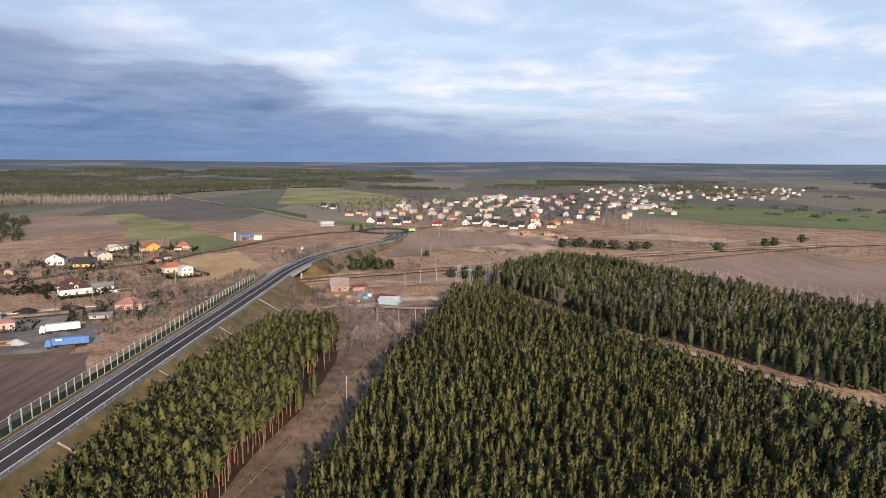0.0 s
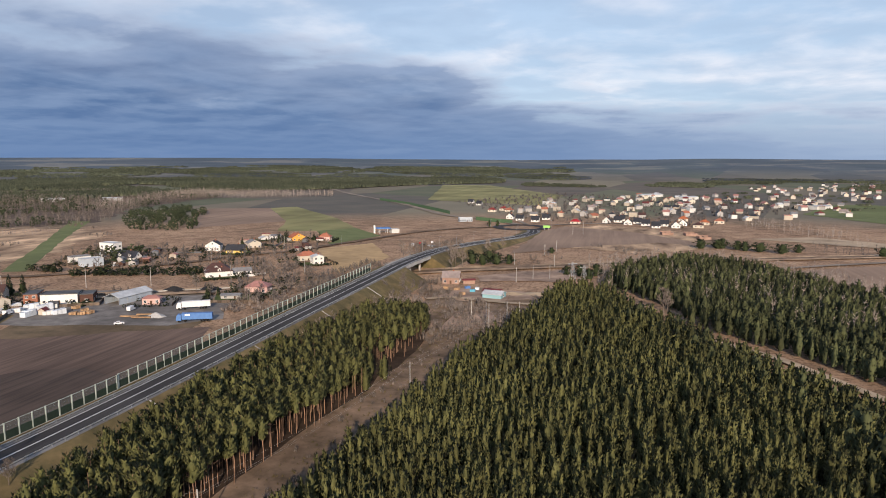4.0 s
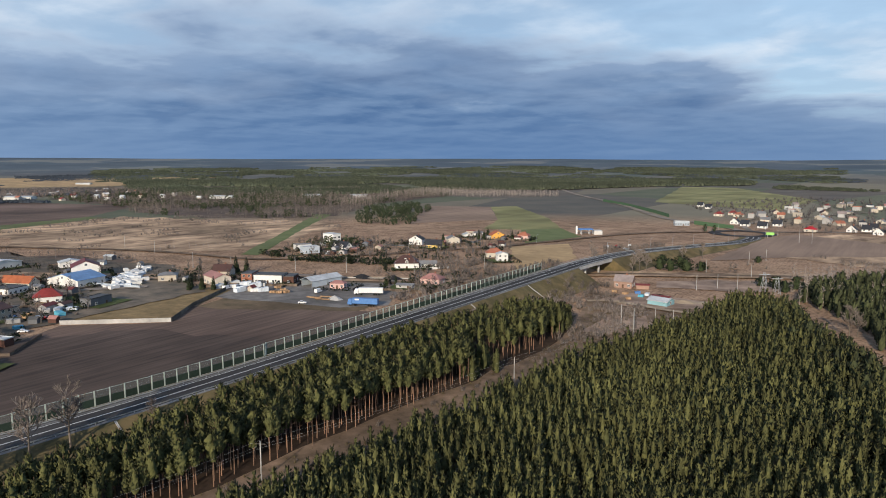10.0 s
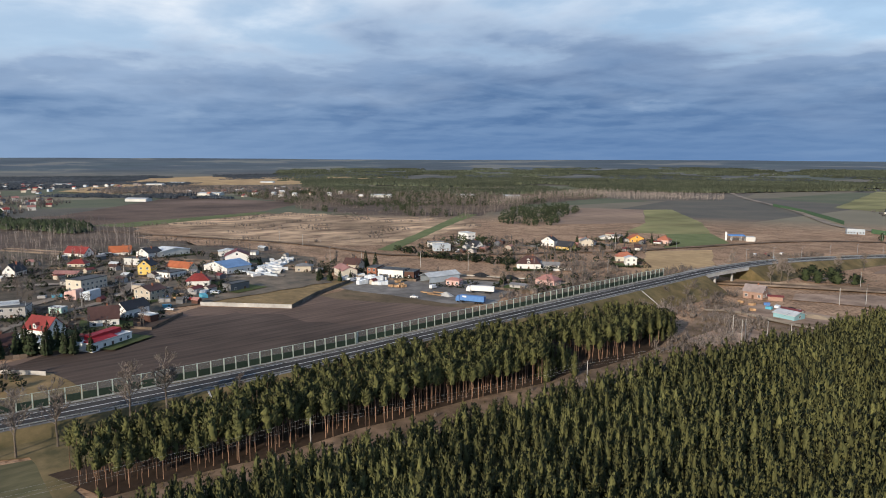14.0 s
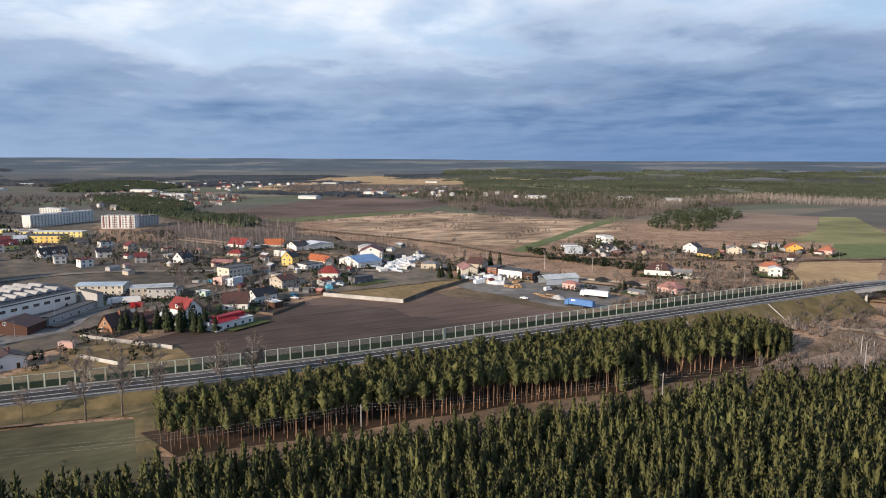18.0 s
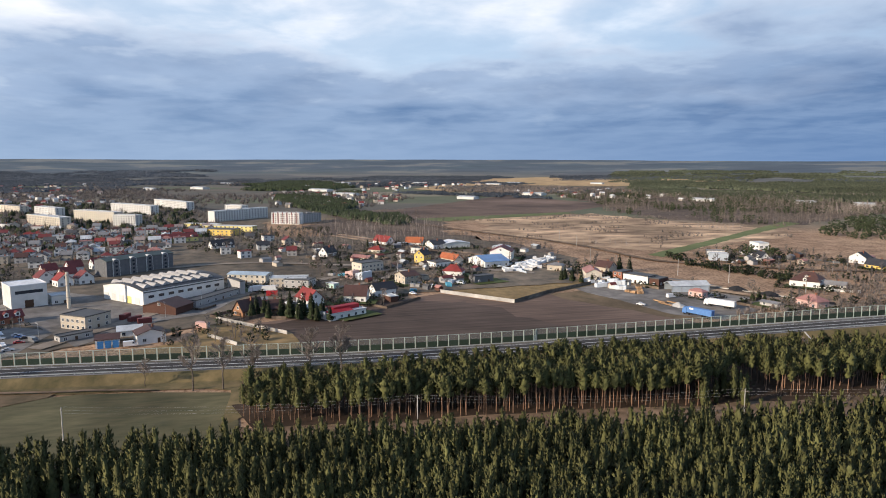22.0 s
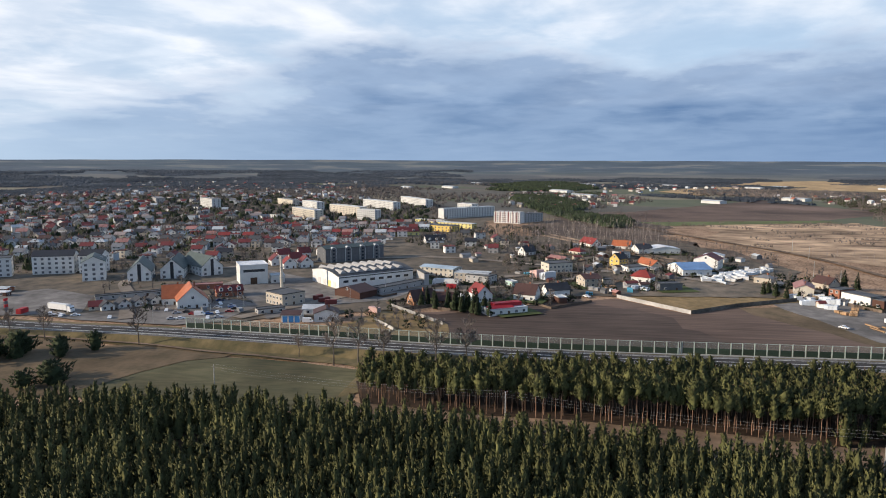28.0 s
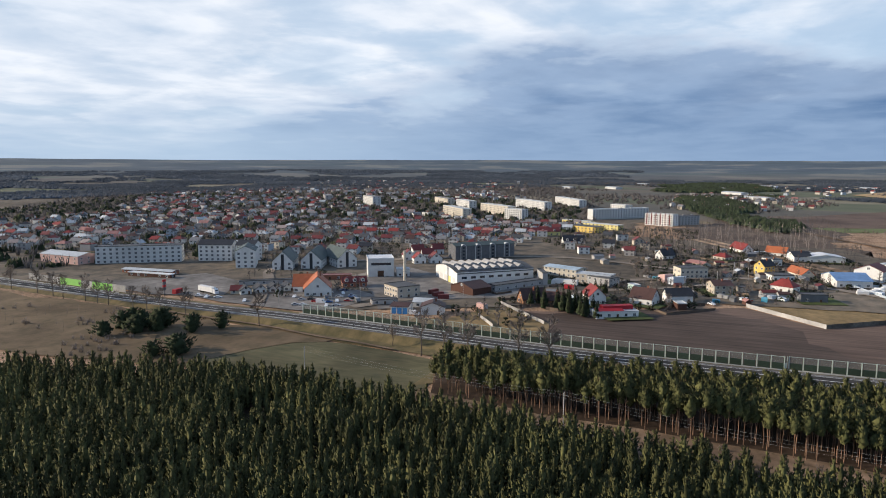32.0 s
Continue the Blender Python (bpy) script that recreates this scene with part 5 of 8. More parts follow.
P = P[np.array([noise.noise((x * 0.03, y * 0.03, 2.6)) + 0.5 * noise.noise((x * 0.1, y * 0.1, 6.4)) for x, y in P]) + RNG.uniform(-0.15, 0.15, len(P)) > 0.38]
stuff("heath_bushes", forest_mesh("heath_bushes", scrub_t, P, (0.7, 3.4), RNG, M["twig"]), "clumps of low dry heath bushes", "bushes")
wood("heath_birches", [[(-446, 336), (-425, 338), (-398, 384), (-412, 392)], [(-560, 520), (-530, 505), (-500, 560), (-530, 575)]], birch_t, 6.0, (5, 9), M["birch"], "clump of thin pale birches on the heath", "birch trees", 0.7, 1.3)
wood("plot_birches", [[(-444, 99), (-639, 129), (-713, 199), (-645, 261), (-500, 242), (-433, 157), (-412, 116)]], birch_t, 10.0, (8, 14), M["birch"], "scattered tall pale birches on brown grass", "birch trees", 0.75, 1.2)

bush_t = [clump_template(RNG, 34, 0.05, 0.5, 0.9, 0.19, n=3) for _ in range(4)]


bush_me = [tri_mesh("evergreen_bush", V, T, M["bush"], N) for V, T, N in [branched_pine(RNG, 7, 7, 4, 0.03, 0.46, 0.085, "round" if k % 2 else "cone", 0.2, 9) for k in range(4)]]
conif_t = [pine_template(RNG, 14, 11, 0.02, 0.22, fat=0.30, n=3) for _ in range(3)]
conif_me = [tri_mesh("conifer", V, T, M["bush"], crown_normals(V)) for V, T in conif_t]


STEM = MB().tube((0, 0, -0.02), (0, 0, 0.6), 0.02, 0.008, 5).mesh("stem", M["barkgrey"])


def bush(x, y, w, h, label="dark dense evergreen bush on rough grass"):
    k = int(abs(x * 3 + y * 5)) % 4
    t = thing("evergreen_bush", Matrix.Translation((x, y, 0)) @ Matrix.Rotation(x + y, 4, "Z") @ Matrix.Diagonal((w, w, h, 1)), label, "bush", "evergreen bushes")
    part("stem", STEM, None, t)
    tagged(part("crown", bush_me[k], None, t), kind="stuff")
    return t


def conifer(x, y, h, w=1.0):
    k = int(abs(x * 3 + y * 5)) % 3
    t = thing("conifer", Matrix.Translation((x, y, 0)) @ Matrix.Rotation(x + y, 4, "Z") @ Matrix.Diagonal((h * w, h * w, h, 1)), "dark green pointed garden conifer", "conifer", "garden conifers")
    part("trunk", STEM, None, t)
    tagged(part("crown", conif_me[k], None, t), kind="stuff")
    return t


for x, y, w, h in ((-89, -85, 14, 8), (-90, -76, 15, 9), (-95, -62, 9, 7), (-95, -97, 13, 7), (-84, -92, 15, 8), (106, 605, 13, 8), (124, 612, 14, 9), (140, 600, 13, 8), (237, 586, 12, 8), (292, 617, 12, 8), (304, 626, 12, 8), (345, 655, 12, 8), (-80, -80, 15, 8), (-86, -74, 13, 9), (-92, -77, 14, 9), (-84, -84, 13, 7), (-89, -58, 9, 8), (-100, -51, 8, 8), (-60, -39, 13, 7), (-66, -44, 12, 7), (-70, -88, 11, 7), (-55, -46, 10, 6),
                   (-63, 474, 10, 8), (-55, 472, 11, 8), (-46, 477, 12, 8), (-38, 482, 9, 7), (-53, 490, 12, 8), (-38, 490, 9, 5), (-70, 505, 9, 6), (-13, 545, 7, 5), (14, 440, 12, 8), (24, 446, 12, 8), (5, 445, 9, 6), (20, 432, 9, 7),
                   (120, 610, 14, 8), (135, 605, 13, 8), (150, 595, 14, 8), (165, 588, 14, 8), (180, 600, 12, 7), (-98, 748, 6, 8), (-90, 752, 6, 7)):
    bush(x, y, w, h)
for x, y, h in ((-200, 62, 9), (-204, 68, 10), (-196, 70, 9), (-199, 76, 11), (-194, 80, 12), (-190, 84, 11), (-196, 86, 12), (-188, 90, 12), (-200, 90, 11), (-206, 80, 11), (-192, 95, 10), (-185, 92, 9), (-206, 64, 10), (-184, 98, 8), (-240, 88, 9), (-248, 92, 8),
                (-262, 248, 8), (-257, 253, 9), (-252, 257, 8), (-266, 252, 9), (-248, 262, 7), (-285, 300, 12), (-282, 306, 11), (-178, 322, 7), (-181, 328, 7), (-174, 326, 6),
                (-268, 515, 9), (-262, 520, 9), (-252, 550, 10), (-250, 556, 9), (-228, 570, 9), (-225, 576, 8), (-260, 580, 9), (-455, 150, 8), (-462, 160, 7), (-420, 118, 8), (-435, 130, 7)):
    conifer(x, y, h)
wood("rail_hedge", [[(-300, 360), (-214, 384), (-212, 393), (-300, 374)], [(-345, 372), (-318, 366), (-318, 372), (-345, 380)]], bush_t, 3.6, (2.5, 6.0), M["bush"], "dense dark hedge beside the railway", "hedge", 0.7)
heath_pines = [[(-446, 607), (-418, 613), (-385, 632), (-473, 758), (-503, 842), (-596, 915), (-584, 770), (-500, 660)], [(-360, 425), (-330, 415), (-300, 440), (-320, 455)]]
wood("young_heath_pines", heath_pines, bush_t, 12.0, (5, 10), M["needle_dark"], "scattered young pines on the heath", "pine trees", 0.62)

# far woods
far_t = []
for _ in range(4):
    V, T = [], []
    for k in range(11):
        o = np.array([RNG.uniform(-0.6, 0.6), RNG.uniform(-0.6, 0.6), 0.12])
        cone(V, T, o, o + np.array([RNG.uniform(-0.06, 0.06), RNG.uniform(-0.06, 0.06), RNG.uniform(0.38, 0.56)]), RNG.uniform(0.22, 0.36))
    far_t.append((np.array(V), np.array(T)))


def far_wood(name, poly, step, size, material, label, wide=1.4, broken=None, jitter=0.42):
    P = scatter(poly, step, RNG, jitter)
    if broken is not None:
        P = P[np.array([noise.noise((x * 0.0035, y * 0.0035, 1.7)) + 0.4 * noise.noise((x * 0.011, y * 0.011, 4.2)) for x, y in P]) > broken]
    r = np.hypot(P[:, 0] - CENTRE[0], P[:, 1] - CENTRE[1])
    z = np.where(r < 2300, 0.0, 71.0 * (np.maximum(r - 2300, 0) / 2500) ** 1.25)
    stuff(name, forest_mesh(name, far_t, P, size, RNG, material, z=z, wide=wide), label, "woods")


def polar(*pts):
    """Outline from (degrees left of north, distance) pairs about the middle of the path."""
    return [(CENTRE[0] - r * math.sin(radians(a)), CENTRE[1] + r * math.cos(radians(a))) for a, r in pts]


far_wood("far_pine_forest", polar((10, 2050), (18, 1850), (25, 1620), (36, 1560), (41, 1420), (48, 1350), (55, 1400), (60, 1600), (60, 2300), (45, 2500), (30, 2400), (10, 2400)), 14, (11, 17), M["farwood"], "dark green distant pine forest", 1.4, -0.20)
far_wood("far_dark_wood", [(-1352, 69), (-1295, 151), (-1030, 205), (-840, 218), (-680, 236), (-650, 205), (-735, 171), (-883, 134), (-1080, 86)], 11, (9, 14), M["needle_dark"], "dark pine wood behind the town", 1.2, -0.35)
far_wood("distant_woods_west", polar((60, 2500), (75, 2250), (95, 2400), (115, 2100), (135, 1900), (150, 1800), (150, 2300), (125, 2600), (95, 2900), (60, 2900)), 17, (8, 12), M["farwood_haze"], "distant wooded country", 1.5, 0.02)
far_wood("distant_woods_north", polar((-40, 2300), (-20, 2500), (0, 2300), (12, 2400), (60, 2500), (60, 2900), (20, 3000), (-40, 2800)), 19, (8, 12), M["farwood_haze"], "distant wooded country", 1.6, 0.0)
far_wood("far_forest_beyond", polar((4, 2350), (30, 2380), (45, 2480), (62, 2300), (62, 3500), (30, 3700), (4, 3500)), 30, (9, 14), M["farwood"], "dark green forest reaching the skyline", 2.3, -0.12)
far_wood("woods_beyond_town", polar((95, 2100), (112, 1750), (135, 1500), (152, 1300), (152, 3300), (125, 3500), (95, 3500)), 30, (7, 12), M["farwood_haze"], "wooded country beyond the town", 2.2, -0.18)
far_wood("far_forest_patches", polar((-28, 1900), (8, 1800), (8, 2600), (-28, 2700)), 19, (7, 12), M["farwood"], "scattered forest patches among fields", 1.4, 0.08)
far_wood("far_evergreen_wood", [(-1525, -5), (-2029, -14), (-2280, 96), (-2290, 246), (-1670, 291), (-1400, 250), (-1360, 132)], 15, (9, 15), M["needle_dark"], "dark evergreen wood beyond the town", 1.4, -0.12)
far_t, keep_t = [scrub_template(RNG, 12, 0.42, 0.04) for _ in range(4)], far_t
far_wood("town_trees", polar((95, 640), (112, 560), (130, 480), (146, 420), (150, 900), (140, 1500), (120, 1900), (100, 1700), (96, 1150)), 16, (5, 10), M["darktwig"], "bare garden trees among the houses", 1.0)
far_wood("village_trees", [(-230, 1150), (-60, 830), (120, 780), (270, 1040), (370, 1270), (-100, 1500)], 19, (4, 8), M["darktwig"], "bare garden trees among the village houses", 1.0)
far_wood("west_village_trees", [(-980, 60), (-940, 200), (-1200, 340), (-1500, 260), (-1500, 50)], 15, (5, 10), M["darktwig"], "bare garden trees among far houses", 1.0)
far_wood("middle_wood", [(-1487, 454), (-1290, 640), (-1400, 900), (-1763, 756)], 15, (8, 13), M["twig"], "bare mixed wood", 1.0, -0.3)
far_wood("west_bare_woods", [(-1080, -80), (-1100, 50), (-1350, 60), (-1500, 0), (-2250, -20), (-2250, -600), (-1600, -420)], 19, (6, 11), M["darktwig"], "bare grey woods and gardens beyond the blocks", 1.3, -0.10)
far_wood("field_tree_lines", [(-1290, 560), (-1480, 450), (-1600, 420), (-1850, 560), (-1650, 900), (-1450, 1050), (-1250, 900)], 17, (7, 12), M["twig"], "bare tree lines along the far fields", 1.2, -0.05)
far_t = keep_t
far_wood("scattered_far_woods", polar((62, 1250), (75, 1400), (92, 1900), (112, 1800), (135, 1500), (148, 1300), (150, 1900), (125, 2300), (95, 2500), (70, 2300), (60, 1700)), 14, (6, 11), M["farwood_haze"], "scattered far woods", 1.1, 0.04)
far_wood("town_evergreens", polar((96, 620), (112, 540), (135, 440), (148, 420), (150, 1000), (135, 1500), (112, 1500), (97, 1050)), 21, (5, 10), M["bush"], "dark evergreens among the houses", 0.8)
far_wood("hedgerows_north", polar((-30, 700), (-10, 1000), (0, 1500), (-20, 2000), (-40, 1800), (-40, 700)), 60, (4, 9), M["farwood"], "scattered hedges in the fields", 1.6, 0.1)
wood("low_dense_pines", [[(-45, 196), (-40, 212), (-47, 221), (-58, 214)], [(-45, 270), (-43, 288), (-58, 298), (-62, 278)]], tp, 3.4, (6.5, 11.5), M["needle_tall"], "dense pines branched to the ground at the strip's end", "pine trees", 0.9)

# ---------------------------------------------------------------- buildings
def window_mesh(w, h):
    f = MB()
    for x0, z0, x1, z1 in ((0, 0, w, 0.12), (0, h - 0.12, w, h), (0, 0, 0.12, h), (w - 0.12, 0, w, h), (w / 2 - 0.04, 0.1, w / 2 + 0.04, h - 0.1)):
        f.box(x0 - w / 2, -0.09, z0, x1 - w / 2, 0.05, z1)
    return f.mesh("window", M["frame"]), MB().box(-w / 2 + 0.1, -0.05, 0.1, w / 2 - 0.1, 0.03, h - 0.1).mesh("pane", M["pane"])


OVERLOOK = ((0, 0), (100, 30), (160, 140))
WIN = {"std": window_mesh(1.5, 1.5), "wide": window_mesh(2.4, 1.6), "tall": window_mesh(1.3, 2.2)}
FARWIN = MB().box(-0.8, -0.05, 0, 0.8, 0.05, 1.5).mesh("window", M["farpane"])
DOOR = MB().box(-0.55, -0.08, 0, 0.55, 0.05, 2.1).mesh("door", M["door"])


def window(parent, x, y, z, turn, kind="std"):
    # rear walls stay blank
    o = parent.matrix_basis
    n = o.to_3x3() @ Vector((math.sin(radians(turn)), -math.cos(radians(turn)), 0))
    c = o @ Vector((x, y, 0))
    if max(n.dot(Vector((px - c.x, py - c.y, 0)).normalized()) for px, py in OVERLOOK) < 0.06:
        return None
    if kind == "far":
        w = part("window", FARWIN, None, parent)
    else:
        w = part("window", WIN[kind][0], None, parent)
        part("pane", WIN[kind][1], None, w)
    w.matrix_basis = pose(x, y, z, 0, 0, turn)
    return w


def slab(m, pts, t=0.22):
    """A roof plane with thickness: an outline and the same outline t lower."""
    low = [(x, y, z - t) for x, y, z in pts]
    m.poly(pts)
    m.poly(low[::-1])
    for a, b, c, d in zip(pts, pts[1:] + pts[:1], low[1:] + low[:1], low):
        m.poly([a, d, c, b])


def roof_shape(L, D, h, roof, rise, o=0.5):
    m = MB()
    if roof == "x":
        k = rise / (D / 2)
        slab(m, [(-o, -o, h - k * o), (L + o, -o, h - k * o), (L + o, D / 2, h + rise), (-o, D / 2, h + rise)])
        slab(m, [(L + o, D + o, h - k * o), (-o, D + o, h - k * o), (-o, D / 2, h + rise + 0.005), (L + o, D / 2, h + rise + 0.005)])
    elif roof == "y":
        k = rise / (L / 2)
        slab(m, [(-o, D + o, h - k * o), (-o, -o, h - k * o), (L / 2, -o, h + rise), (L / 2, D + o, h + rise)])
        slab(m, [(L + o, -o, h - k * o), (L + o, D + o, h - k * o), (L / 2, D + o, h + rise + 0.005), (L / 2, -o, h + rise + 0.005)])
    elif roof == "hip":
        i = min(L, D) / 2
        a, b = ((i, D / 2), (L - i, D / 2)) if L >= D else ((L / 2, i), (L / 2, D - i))
        A, B, C, E = (-o, -o, h - 0.1), (L + o, -o, h - 0.1), (L + o, D + o, h - 0.1), (-o, D + o, h - 0.1)
        p, q = (*a, h + rise), (*b, h + rise)
        if L >= D:
            for f in ((A, B, q, p), (B, C, q), (C, E, p, q), (E, A, p)):
                m.poly(f)
        else:
            for f in ((A, B, p), (B, C, q, p), (C, E, q), (E, A, p, q)):
                m.poly(f)
        m.poly([E, C, B, A])
    else:
        m.box(-0.15, -0.15, h, L + 0.15, D + 0.15, h + 0.18)
        m.box(-0.15, -0.15, h + 0.18, L + 0.15, 0.1, h + 0.45).box(-0.15, D - 0.1, h + 0.18, L + 0.15, D + 0.15, h + 0.45)
        m.box(-0.15, 0.1, h + 0.18, 0.1, D - 0.1, h + 0.45).box(L - 0.1, 0.1, h + 0.18, L + 0.15, D - 0.1, h + 0.45)
    return m


def wall_shape(L, D, h, roof, rise):
    m = MB()
    if roof == "x":
        m.prism([(0, -0.1), (D, -0.1), (D, h), (D / 2, h + rise - 0.15), (0, h)], 0, L, 0)
    elif roof == "y":
        m.prism([(0, -0.1), (0, h), (L / 2, h + rise - 0.15), (L, h), (L, -0.1)], 0, D, 1)
    else:
        m.box(0, 0, -0.1, L, D, h)
    return m


def place(p1, p2):
    d = Vector((p2[0] - p1[0], p2[1] - p1[1], 0))
    return Matrix.Translation((p1[0], p1[1], 0)) @ Matrix.Rotation(math.atan2(d.y, d.x), 4, "Z"), d.length


PLOTS, YARDS = [], []


def note_plot(m, L, D):
    c = m @ Vector((L / 2, D / 2, 0))
    PLOTS.append((c.x, c.y, max(L, D) / 2 + 1.5))
    YARDS.append((c.x, c.y, math.atan2(m[1][0], m[0][0]), L, D))


def house(p1, p2, D, h, roof, rise, wall, roofc, label, front=3, side=2, kind="std", chimney=True, dormers=0, door=True, gable_front=None, name="house", category="house", group="village houses", fine=True, left=True):
    m, L = place(p1, p2)
    kx, ky = (0.80, 0.66) if name == "hall" else (0.88, 0.74) if name in ("house", "inn", "barn", "works_building") else (0.94, 0.85)
    m = m @ Matrix.Translation((L * (1 - kx) / 2, D * (1 - ky) * 0.35, 0))
    L, D, h, rise = L * kx, D * ky, h * 0.92, rise * 0.88
    note_plot(m, L, D)
    t = thing(name, m, label, category, group)
    part("wall", wall_shape(L, D, h, roof, rise), M["w_" + wall], t)
    rf = part("roof", roof_shape(L, D, h, roof, rise), M["r_" + roofc], t)
    floors = max(1, int((h + 0.4) / 2.8))
    for s in range(floors):
        z = 0.9 + s * 2.8
        if z + 1.5 > h + 0.1:
            break
        for k in range(front):
            x = L * (k + 0.5) / front
            if s == 0 and door and k == front // 2:
                part("door", DOOR, None, t).matrix_basis = pose(x, 0, 0.0)
                continue
            window(t, x, 0, z, 0, kind)
        for k in range(side):
            y = D * (k + 0.5) / side
            window(t, L, y, z, 90, kind)
            if left:
                window(t, 0, y, z, -90, kind)
    if rise > 2.2 and roof == "y":
        window(t, L / 2, 0, h + 0.3, 0, kind)
    if rise > 2.2 and roof == "x":
        window(t, L, D / 2, h + 0.3, 90, kind)
        if left:
            window(t, 0, D / 2, h + 0.3, -90, kind)
    if chimney:
        cx, cy = L * 0.62, D * 0.56
        top = h + (rise if roof != "flat" else 0.2) + 0.9
        c = part("chimney", MB().box(cx - 0.35, cy - 0.35, h - 0.2, cx + 0.35, cy + 0.35, top).box(cx - 0.45, cy - 0.45, top - 0.2, cx + 0.45, cy + 0.45, top), M["w_" + ("brick" if wall != "brick" else "beige")], t)
    for k in range(dormers):
        x = L * (k + 0.5) / dormers
        d = part("dormer", MB().prism([(x - 1.0, h - 0.2), (x - 1.0, h + 1.5), (x, h + 2.2), (x + 1.0, h + 1.5), (x + 1.0, h - 0.2)], -0.05, D * 0.45, 1), M["w_white"], t)
        part("pane", MB().box(x - 0.5, -0.1, h + 0.35, x + 0.5, 0.0, h + 1.4), M["pane"], d)
        part("dormer_roof", MB().poly([(x - 1.3, -0.3, h + 1.35), (x, -0.3, h + 2.35), (x, D * 0.45, h + 2.35), (x - 1.3, D * 0.45, h + 1.35)]).poly([(x, -0.3, h + 2.35), (x + 1.3, -0.3, h + 1.35), (x + 1.3, D * 0.45, h + 1.35), (x, D * 0.45, h + 2.35)]), M["r_" + roofc], d)
    return t


H = house
# hamlet by the ploughed field
H((-226.5, 82), (-212.5, 88.7), 12, 5.2, "x", 5.0, "white", "red", "white house with a steep red tiled roof", 3, 3, dormers=1)
H((-224, 107), (-220, 120), 14, 4.6, "x", 5.2, "white", "brown", "white house with a large brown roof", 3, 2)
H((-232, 126), (-238.5, 140), 10, 5.0, "x", 3.6, "white", "black", "white house with a black tiled roof", 3, 2)
red = H((-181.5, 97.5), (-193.6, 118), 12, 3.4, "flat", 0, "white", "lightgrey", "low white building with a bright red parapet roof", 5, 2, chimney=False)
part("roof_slope", MB().prism([(0.2, 3.45), (4.4, 3.45), (4.4, 4.3)], 0.3, 14.0, 0), M["r_brightred"], red, "bright red sloping roof")
part("parapet", MB().box(4.6, 4.4, 3.3, 20.0, 8.4, 5.2), M["r_brightred"], red, "tall red box parapet")
H((-357, 171), (-350.5, 178), 13, 7.0, "y", 4.2, "yellow", "black", "tall yellow house with a steep gable", 2, 3)
H((-362, 190), (-341, 199), 11, 4.0, "x", 3.6, "cream", "orange", "long house with a bright orange roof", 5, 2)
H((-341, 176), (-328, 181), 18, 4.0, "flat", 0, "white", "felt", "low white flat-roofed workshop", 4, 4, chimney=False)
H((-293, 177), (-286, 190), 12, 4.2, "hip", 4.4, "white", "red", "white house with a red hipped roof", 3, 2)
H((-327, 121), (-315, 127), 24, 7.4, "flat", 0, "cream", "felt", "tall cream flat-roofed block", 2, 6, chimney=False)
H((-279, 143), (-266, 148), 14, 6.2, "y", 2.4, "beige", "brown", "beige two-storey house with a shallow brown roof", 3, 3)
H((-268.6, 101.5), (-263, 106), 5, 3.4, "flat", 0, "palegreen", "lightgrey", "small pale green kiosk by a lane", 2, 1, chimney=False, name="kiosk", category="kiosk")
H((-272, 76), (-264, 92), 14, 6.0, "flat", 0, "grey", "felt", "grey flat-roofed workshop by a lane", 4, 3, chimney=False)
H((-482, 157), (-462, 168), 12, 4.0, "x", 5.0, "white", "red", "white house with a steep red roof", 4, 2, fine=False)
H((-420, 145), (-411, 155), 10, 3.2, "hip", 3.0, "cream", "red", "bungalow with a pinkish red hipped roof", 3, 2)
H((-404, 104), (-398, 111), 17, 4.2, "y", 5.0, "white", "black", "white gabled house with a black roof", 2, 3)
H((-384, 128), (-372, 140), 9, 2.8, "x", 1.6, "cream", "rose", "low outbuilding with a faded red roof", 3, 1, chimney=False, name="outbuilding", category="shed")
H((-459, 183), (-452, 199), 12, 4.0, "x", 4.6, "white", "orange", "white house with an orange roof", 3, 2)
H((-439, 196), (-424, 201), 17, 5.2, "y", 3.6, "white", "black", "white two-storey house with a dark roof", 3, 3)
H((-408, 178), (-396, 186), 10, 5.5, "flat", 0, "pale", "felt", "pale cube-shaped house with flat roof", 3, 2)
H((-424, 209), (-430, 240), 26, 5.0, "y", 2.2, "pale", "white", "white and grey metal hall with pale roof", 5, 4, chimney=False, name="hall", category="hall")
H((-402, 245), (-396, 262), 14, 4.4, "y", 1.8, "white", "lightgrey", "small white hall with a pale roof", 3, 2, chimney=False, name="hall", category="hall")
H((-346, 206), (-317, 213), 30, 5.0, "y", 3.6, "white", "blue", "white hall with a blue metal roof", 4, 4, chimney=False, name="hall", category="hall")
H((-351, 226), (-342, 244), 24, 8.4, "y", 4.0, "white", "maroon", "big white gabled hall with a dark red roof", 0, 4, chimney=False, door=False, name="hall", category="hall")
H((-262, 191), (-266, 205), 8, 4.8, "flat", 0, "darkgrey", "felt", "dark grey flat-roofed storage block", 2, 1, chimney=False, name="storage_block", category="shed")
H((-301, 253), (-293, 262), 11, 4.4, "hip", 1.8, "beige", "grey", "old grey-roofed farm building", 2, 2, name="barn", category="barn")
H((-278, 268), (-258, 262), 13, 5.6, "x", 2.4, "cream", "rose", "cream house with a faded red roof", 4, 2)
H((-288, 282), (-276, 288), 11, 5.0, "x", 4.0, "beige", "brown", "beige farmhouse with a brown roof", 3, 2)
